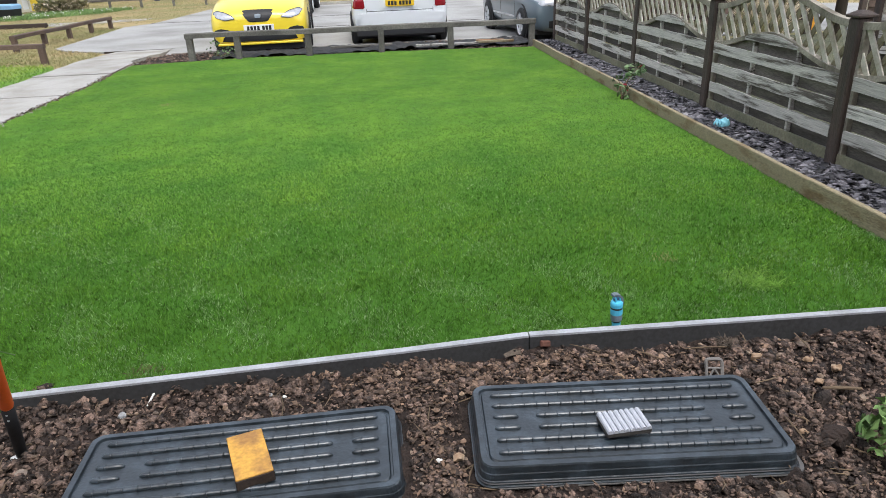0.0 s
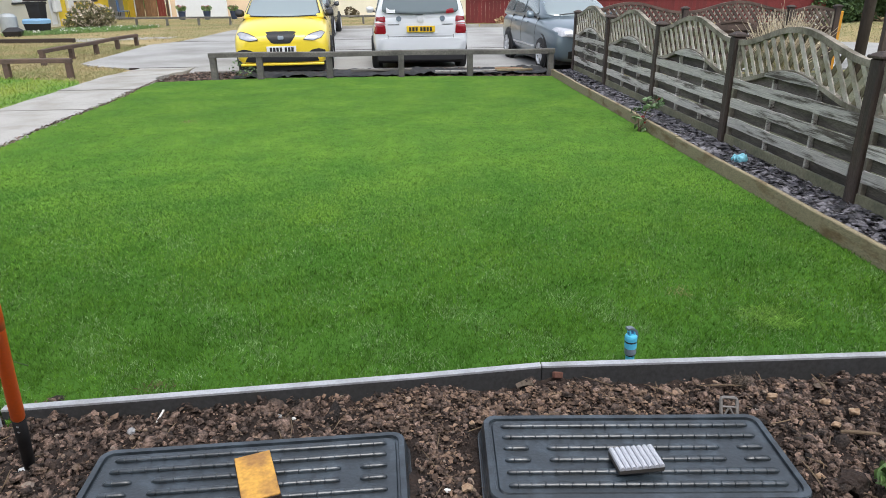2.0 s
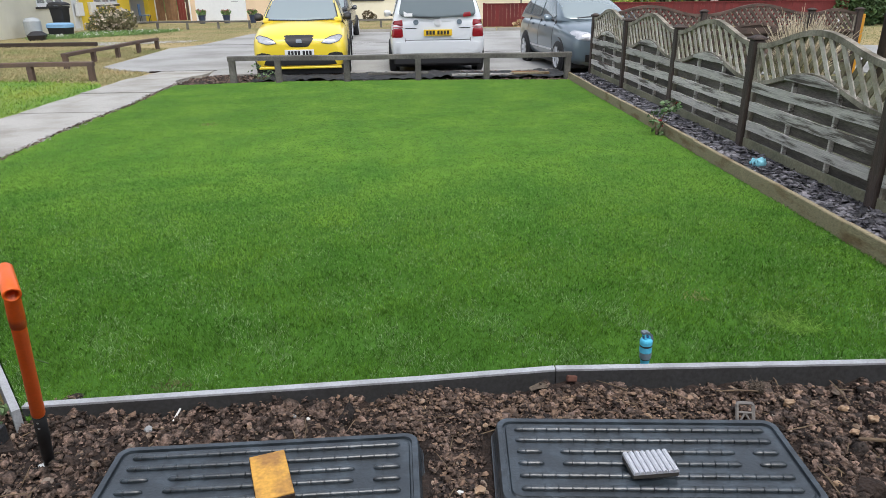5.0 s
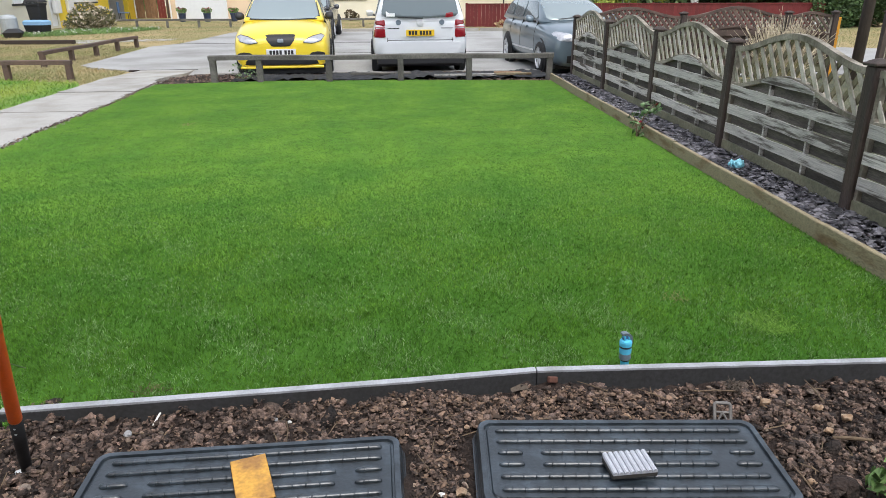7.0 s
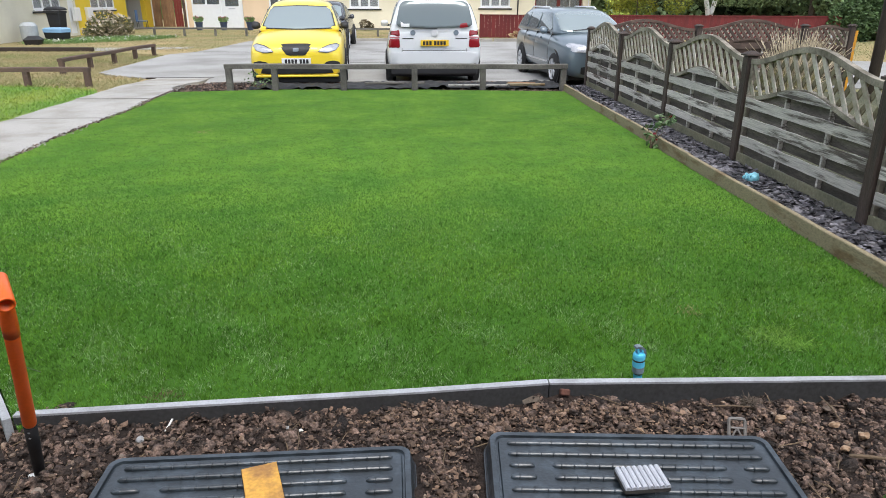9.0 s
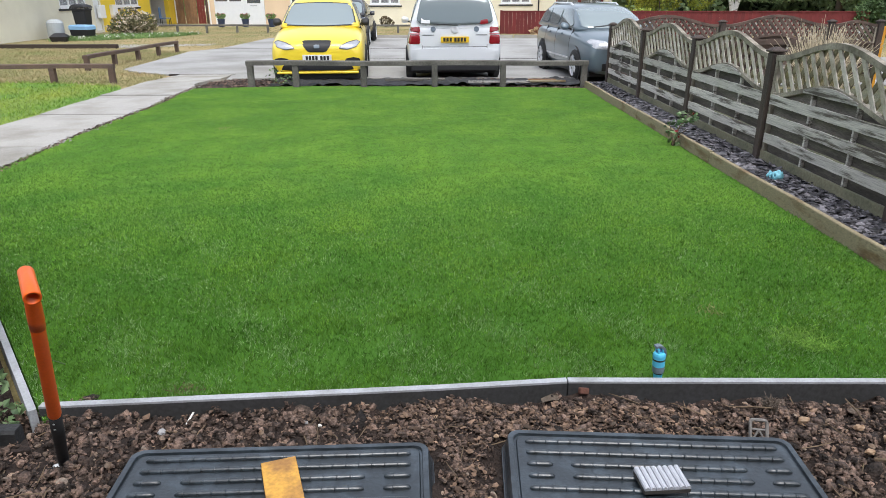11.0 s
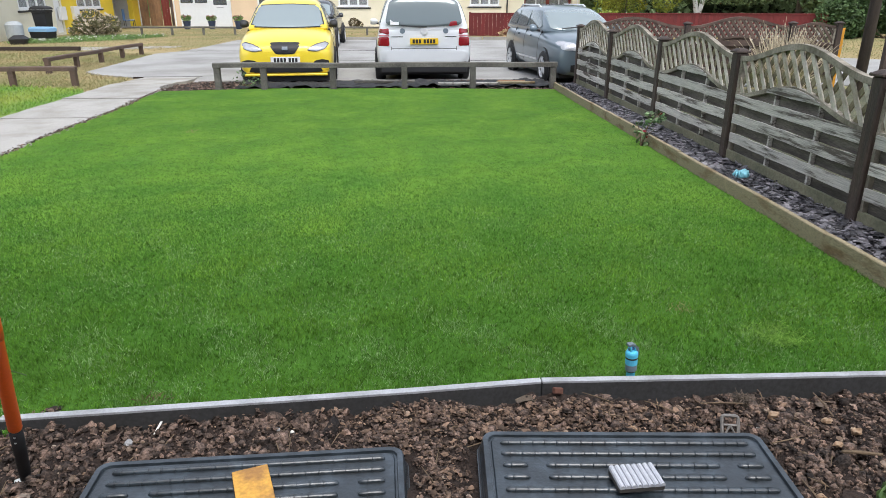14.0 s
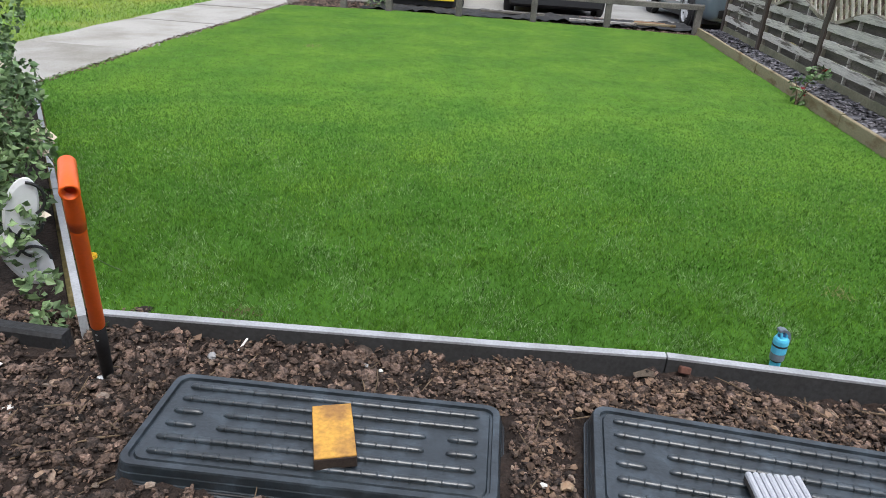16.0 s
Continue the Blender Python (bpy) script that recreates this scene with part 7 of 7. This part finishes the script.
loft(bm, [rounded(0.42, 0.48, 0.05, 0.05), rounded(0.47, 0.56, 0.05, 0.40), rounded(0.54, 0.66, 0.05, 0.90), rounded(0.60, 0.72, 0.05, 0.905), rounded(0.60, 0.72, 0.05, 0.97)])
part("body", bm, M_BLACK, wb)
bm = bmesh.new()
loft(bm, [rounded(0.63, 0.77, 0.06, 0.985), rounded(0.64, 0.78, 0.06, 1.02), rounded(0.56, 0.68, 0.08, 1.07), rounded(0.34, 0.44, 0.08, 1.105)])
part("lid", bm, M_BLACK, wb, "domed black lid")
bm = bmesh.new()
tube(bm, [(-0.24, 0.33, 0.94), (-0.24, 0.43, 0.96), (0.24, 0.43, 0.96), (0.24, 0.33, 0.94)], 0.018, 8)
part("handle", bm, M_BLACK, wb)
for side in (-1, 1):
    bm = bmesh.new()
    tube(bm, [(side * 0.24, 0.24, 0.1), (side * 0.29, 0.24, 0.1)], 0.1, 14)
    part("wheel", bm, M_TYRE, wb)
bx = thing("recycling_box", pose(-13.45, 28.1, -0.1, 0, 0, 75) @ Matrix.Scale(0.86, 4), "black recycling box with light blue lid", "recycling box")
part("box", loft(bmesh.new(), [rounded(0.5, 0.85, 0.05, 0.0), rounded(0.6, 0.95, 0.05, 0.42)]), M_BLACK, bx)
part("lid", loft(bmesh.new(), [rounded(0.63, 0.98, 0.05, 0.42), rounded(0.63, 0.98, 0.05, 0.56), rounded(0.5, 0.85, 0.05, 0.62)]), mat("light_blue_lid", (0.25, 0.45, 0.68), 0.5, 0.08, 5, 50, 0.05), bx, "light blue lid")
wt = thing("water_tank", pose(-14.3, 27.75, -0.1), "white plastic water drum beside the bins", "water drum")
part("drum", turned(bmesh.new(), [(0.26, 0.0), (0.3, 0.1), (0.3, 0.62), (0.22, 0.72), (0.1, 0.75)]), mat("cloudy_drum_plastic", (0.40, 0.43, 0.45), 0.5, 0.1, 5, 50, 0.05), wt)
sk = bmesh.new()
loft(sk, [rounded(0.5, 0.8, 0.12, 0.0), rounded(0.6, 0.9, 0.12, 0.18), rounded(0.3, 0.5, 0.1, 0.3)])
solid("rubbish_sack", sk, M_BLACK, "black rubbish sack slumped by the wall", "rubbish sack", m=pose(-13.6, 26.6, -0.1, 0, 0, 20))
ch = thing("folding_chair", pose(-14.5, 39.6, -0.1, 0, 0, 100), "blue folding chair in the porch recess", "chair")
part("seat", boxes((-0.25, 0.25, -0.25, 0.25, 0.42, 0.46), bevel=0.01), M_BLUE, ch)
part("backrest", boxes((-0.25, 0.25, 0.23, 0.27, 0.46, 1.0), bevel=0.01), M_BLUE, ch)
for x in (-0.23, 0.23):
    for y in (-0.23, 0.23):
        part("leg", boxes((x - 0.015, x + 0.015, y - 0.015, y + 0.015, 0, 0.42)), M_BLACK, ch)

# neighbour's side: ornamental grass, poles, board
og = thing("ornamental_grass", pose(6.24, 10.9, -0.1), "clump of dried ornamental grass with tall stalks", "ornamental grass")
g = np.random.default_rng(130)
n = 340
feet = np.column_stack([g.normal(0, 0.13, n), g.normal(0, 0.13, n), np.zeros(n)])
gq = random.Random(131)
bm = bmesh.new()
for k in range(240):
    a, r0 = gq.uniform(0, 6.283), gq.uniform(0, 0.24)
    out, h = gq.uniform(0.05, 0.60), gq.uniform(0.80, 1.24) * (1.16 if gq.random() < 0.06 else 1.0)
    c, d = math.cos(a), math.sin(a)
    h *= 1 - 0.35 * out
    tip = (c * (r0 + out), d * (r0 + out), h)
    knee = (c * (r0 + out * 0.35), d * (r0 + out * 0.35), h * 0.6)
    tube(bm, [(c * r0, d * r0, 0), knee, tip], [0.006, 0.0055, 0.0035], 4)
    for q in range(2):
        f = gq.uniform(0.1, 0.7)
        p = [knee[i] + (tip[i] - knee[i]) * f for i in range(3)]
        tube(bm, [p, (p[0] + gq.uniform(-0.07, 0.07), p[1] + gq.uniform(-0.07, 0.07), p[2] + gq.uniform(0.05, 0.13))], [0.004, 0.0025], 3)
tagged(part("stalks", bm, mat("pale_dry_stalk", (0.56, 0.48, 0.34), 0.9, 0.12, 10, 60, 0, island=0.35), og), "pale dry stalks", kind="stuff")
ob = new("leaf_base", blades("leaf_base", feet, 0.50, 0.002, 0.5, leaf_mat("faded_grass_leaf", (0.22, 0.22, 0.10), (0.34, 0.29, 0.15)), 132, 0.3))
ob.parent = og
tagged(ob, "faded green leaf base", kind="stuff")
pole = thing("telegraph_pole", pose(8.30, 12.05, -0.1), "dark tarred wooden telegraph pole", "telegraph pole")
bm = bmesh.new()
tube(bm, [(0, 0, -0.2), (0.02, 0, 4.0), (0.04, 0, 8.5)], [0.094, 0.086, 0.07], 16)
part("shaft", bm, M_TARRED, pole, smooth=True)
lp = thing("lamp_post", pose(10.98, 15.0, -0.1), "thin galvanised street lamp post", "lamp post")
bm = bmesh.new()
tube(bm, [(0, 0, -0.1), (0, 0, 1.2), (0, 0, 1.25), (0.02, 0, 5.2)], [0.036, 0.036, 0.024, 0.02], 12)
part("column", bm, M_STEEL, lp)
bm = bmesh.new()
tube(bm, [(0.02, 0, 5.2), (-0.1, 0, 5.45), (-0.6, 0, 5.55)], [0.035, 0.03, 0.03], 8)
part("arm", bm, M_STEEL, lp)
part("lantern", boxes((-0.95, -0.55, -0.09, 0.09, 5.48, 5.6), bevel=0.03), M_GREYPLASTIC, lp)
ob_ = thing("marker_post", pose(8.115, 12.50, -0.1), "narrow orange-yellow post by the fence", "marker post")
part("post", boxes((-0.035, 0.035, -0.02, 0.02, 0, 1.07), bevel=0.006), mat("orange_post_colour", (0.78, 0.36, 0.03), 0.6, 0.08, 6, 60, 0.1), ob_)

# white tubular rail beyond the neighbour's fence
wr = thing("handrail", pose(8.31, 13.3, -0.1), "white painted tubular handrail beyond the fence", "handrail")
bm = bmesh.new()
tube(bm, [(-0.12, 0, 0), (-0.12, 0, 0.98), (-0.08, 0, 1.02), (0.14, 0, 1.02), (0.18, 0, 0.98), (0.18, 0, 0)], 0.022, 8)
part("tube", bm, mat("white_rail_paint", (0.78, 0.78, 0.78), 0.5, 0.08, 6, 60, 0.1), wr, smooth=True)
# rose stem by the sleeper
rs = thing("rose_plant", pose(2.80, 7.32, -0.01), "straggly young rose with a few leaves and red buds", "rose plant")
bm = bmesh.new()
for e in ((0.22, 0.1, 0.34), (-0.06, 0.05, 0.26), (0.1, -0.1, 0.2), (0.14, 0.1, 0.28)):
    tube(bm, [(0, 0, 0), (e[0] * 0.3, e[1] * 0.3, e[2] * 0.6), e], [0.006, 0.005, 0.003], 6)
part("stems", bm, M_TWIG, rs)
for nm, k, sz, mt in (("foliage", 90, 0.04, M_LEAFROSE), ("buds", 8, 0.03, M_TAIL)):
    ob = new(nm, leaves(nm, crown_points(k, 140 + k, [(0.16, 0.08, 0.3, 0.12, 0.1, 0.06), (0.0, 0, 0.2, 0.1, 0.1, 0.08), (0.02, 0, 0.06, 0.06, 0.06, 0.05)]), sz, mt, 141))
    ob.parent = rs
    tagged(ob, kind="stuff")
# small weed on the strip by the rail
bush("weed", pose(-2.55, 12.75, -0.03), "pale green weed growing under the knee rail", M_LEAFROSE, [(0, 0, 0.16, 0.16, 0.14, 0.16), (0.2, 0.05, 0.1, 0.14, 0.12, 0.1)], 90, 0.034, 150)
# weed at the edge of the soil bed
bush("weed", pose(1.84, 1.95, -0.05), "broad-leaved green weed in the soil bed", M_LEAFMID, [(0, 0, 0.07, 0.1, 0.1, 0.06), (0.1, 0.06, 0.09, 0.1, 0.09, 0.06)], 240, 0.029, 151)

# flower bed beyond the white edging
slab_poly("flower_bed", [(-1.16, 2.40), (-3.76, 5.78), (-3.76, 2.2), (-2.4, 2.2)], -0.15, -0.05, M_SOIL, "dark soil of the side flower bed", "flower bed")
rose_blobs = []
gq = random.Random(161)
for k in range(44):
    q = 0.12 + 0.66 * (k / 43)
    x, y = -1.17 - 2.53 * q, 2.50 + 3.24 * q
    off = gq.uniform(0.07, 0.34)
    rose_blobs.append((x - 0.79 * off + 2.3, y - 0.61 * off - 3.4, gq.uniform(0.10, 0.35) + (0.15 + 0.75 * q) * gq.random(), gq.uniform(0.07, 0.14), gq.uniform(0.07, 0.14), gq.uniform(0.09, 0.16)))
for k in range(6):
    q = 0.02 + 0.05 * k
    off = 0.10 + 0.03 * (k % 5)
    rose_blobs.append((-1.20 - 2.5 * q - 0.79 * off + 2.3, 2.54 + 3.2 * q - 0.61 * off - 3.4, 0.05 + 0.04 * (k % 3), 0.07, 0.07, 0.06))
bush("climbing_rose", pose(-2.3, 3.4, -0.05), "leafy rose bush with pale flowers beyond the edging", M_LEAFROSE, rose_blobs, 7600, 0.025, 160, M_PETAL, 34, 0.038, 20)


def rosebud(name, m, stalk, petals, r, label):
    """A single open flower on its bent stalk: two whorls of cupped petals round a small boss."""
    f = thing(name, m, label, "flower", "flowers by the edging")
    bm = bmesh.new()
    tube(bm, [(0.02, 0.03, -stalk), (0.006, 0.012, -stalk * 0.5), (0, 0, -0.004)], [0.003, 0.0025, 0.002], 6)
    part("stalk", bm, M_LEAFROSE, f, "thin green stalk")
    for whorl, n in ((0, 6), (1, 5)):
        for k in range(n):
            a = 2 * math.pi * (k + 0.5 * whorl) / n
            bm = bmesh.new()
            rings = []
            for u, w, z in ((0.15, 0.16, 0.0), (0.55, 0.46, 0.06 + 0.10 * whorl), (0.9, 0.44, 0.22 + 0.22 * whorl), (1.05, 0.18, 0.34 + 0.26 * whorl)):
                u *= 1 - 0.35 * whorl
                c = Vector((math.cos(a) * u * r, math.sin(a) * u * r, z * r))
                side = Vector((-math.sin(a), math.cos(a), 0)) * w * r
                rings.append([c - side + Vector((0, 0, 0.08 * r)), c, c + side + Vector((0, 0, 0.08 * r)), c + side * 0.9 + Vector((0, 0, 0.02 * r)), c - Vector((0, 0, 0.05 * r)), c - side * 0.9 + Vector((0, 0, 0.02 * r))])
            loft(bm, rings)
            part("petal", bm, petals, f, smooth=True)
    return f


rosebud("rose_flower", pose(-1.84, 3.30, 0.40, 35, 12, 20), 0.22, M_PETAL, 0.034, "open cream rose on a leafy stem")
rosebud("rose_flower", pose(-1.90, 3.38, 0.30, 50, -10, 70), 0.20, M_PETAL, 0.026, "open cream rose on a leafy stem")
rosebud("yellow_flower", pose(-1.24, 2.69, 0.18, 40, 10, 0), 0.20, M_YPETAL, 0.015, "small yellow flower on a thin stalk by the edging")
fb = thing("garden_ornament", pose(-1.60, 2.83, -0.06, 6, 0, 40), "white scrolled garden ornament among the rose leaves", "garden ornament")
for cx, cz, rx, rz, tilt in ((-0.005, 0.34, 0.060, 0.13, 0.25), (-0.02, 0.13, 0.075, 0.13, -0.3)):
    bm = bmesh.new()
    loft(bm, [[(cx + rx * k2 * math.cos(a) + tilt * rz * math.sin(a), y, cz + rz * k2 * math.sin(a)) for a in [2 * math.pi * k / 24 for k in range(24)]] for y, k2 in ((0.02, 0.9), (0.012, 1.0), (0.0, 1.0), (-0.006, 0.85))])
    part("lobe", bm, M_WHITE, fb)
for k in range(4):
    bm = bmesh.new()
    tube(bm, [(0.06 * math.cos(a + k * 1.7) + 0.02 * (k % 2), -0.012, 0.12 + 0.09 * k + 0.07 * math.sin(a + k * 1.7)) for a in along(0, 2.6, 9)], 0.006, 5)
    part("scroll", bm, M_BLACK, fb)
blk_edge = bmesh.new()
loft(blk_edge, [[(x, y + 0.05 * math.sin(x * 2.3) * 0.2, z) for y, z in ((2.43, -0.14), (2.425, 0.0), (2.435, 0.012), (2.475, 0.012), (2.48, -0.14))] for x in along(-2.6, -1.22, 12)])
solid("black_edging", blk_edge, M_MEMBRANE, "black plastic edging of the flower bed", "bed edging", kind="structure")

# leaf colour darkened to stand for the shadow over this shrub
bush("dark_shrub", pose(20.2, 28.3, -0.1), "dense shrub at the red fence's end, leaves coloured as shadowed", leaf_mat("shadowed_green_leaf", (0.045, 0.085, 0.028), (0.07, 0.12, 0.04)), [(k * 0.9 - 2.2, (k % 3) * 0.4, 0.7 + 0.4 * (k % 2), 1.0, 0.9, 0.9) for k in range(7)], 18000, 0.085, 170)
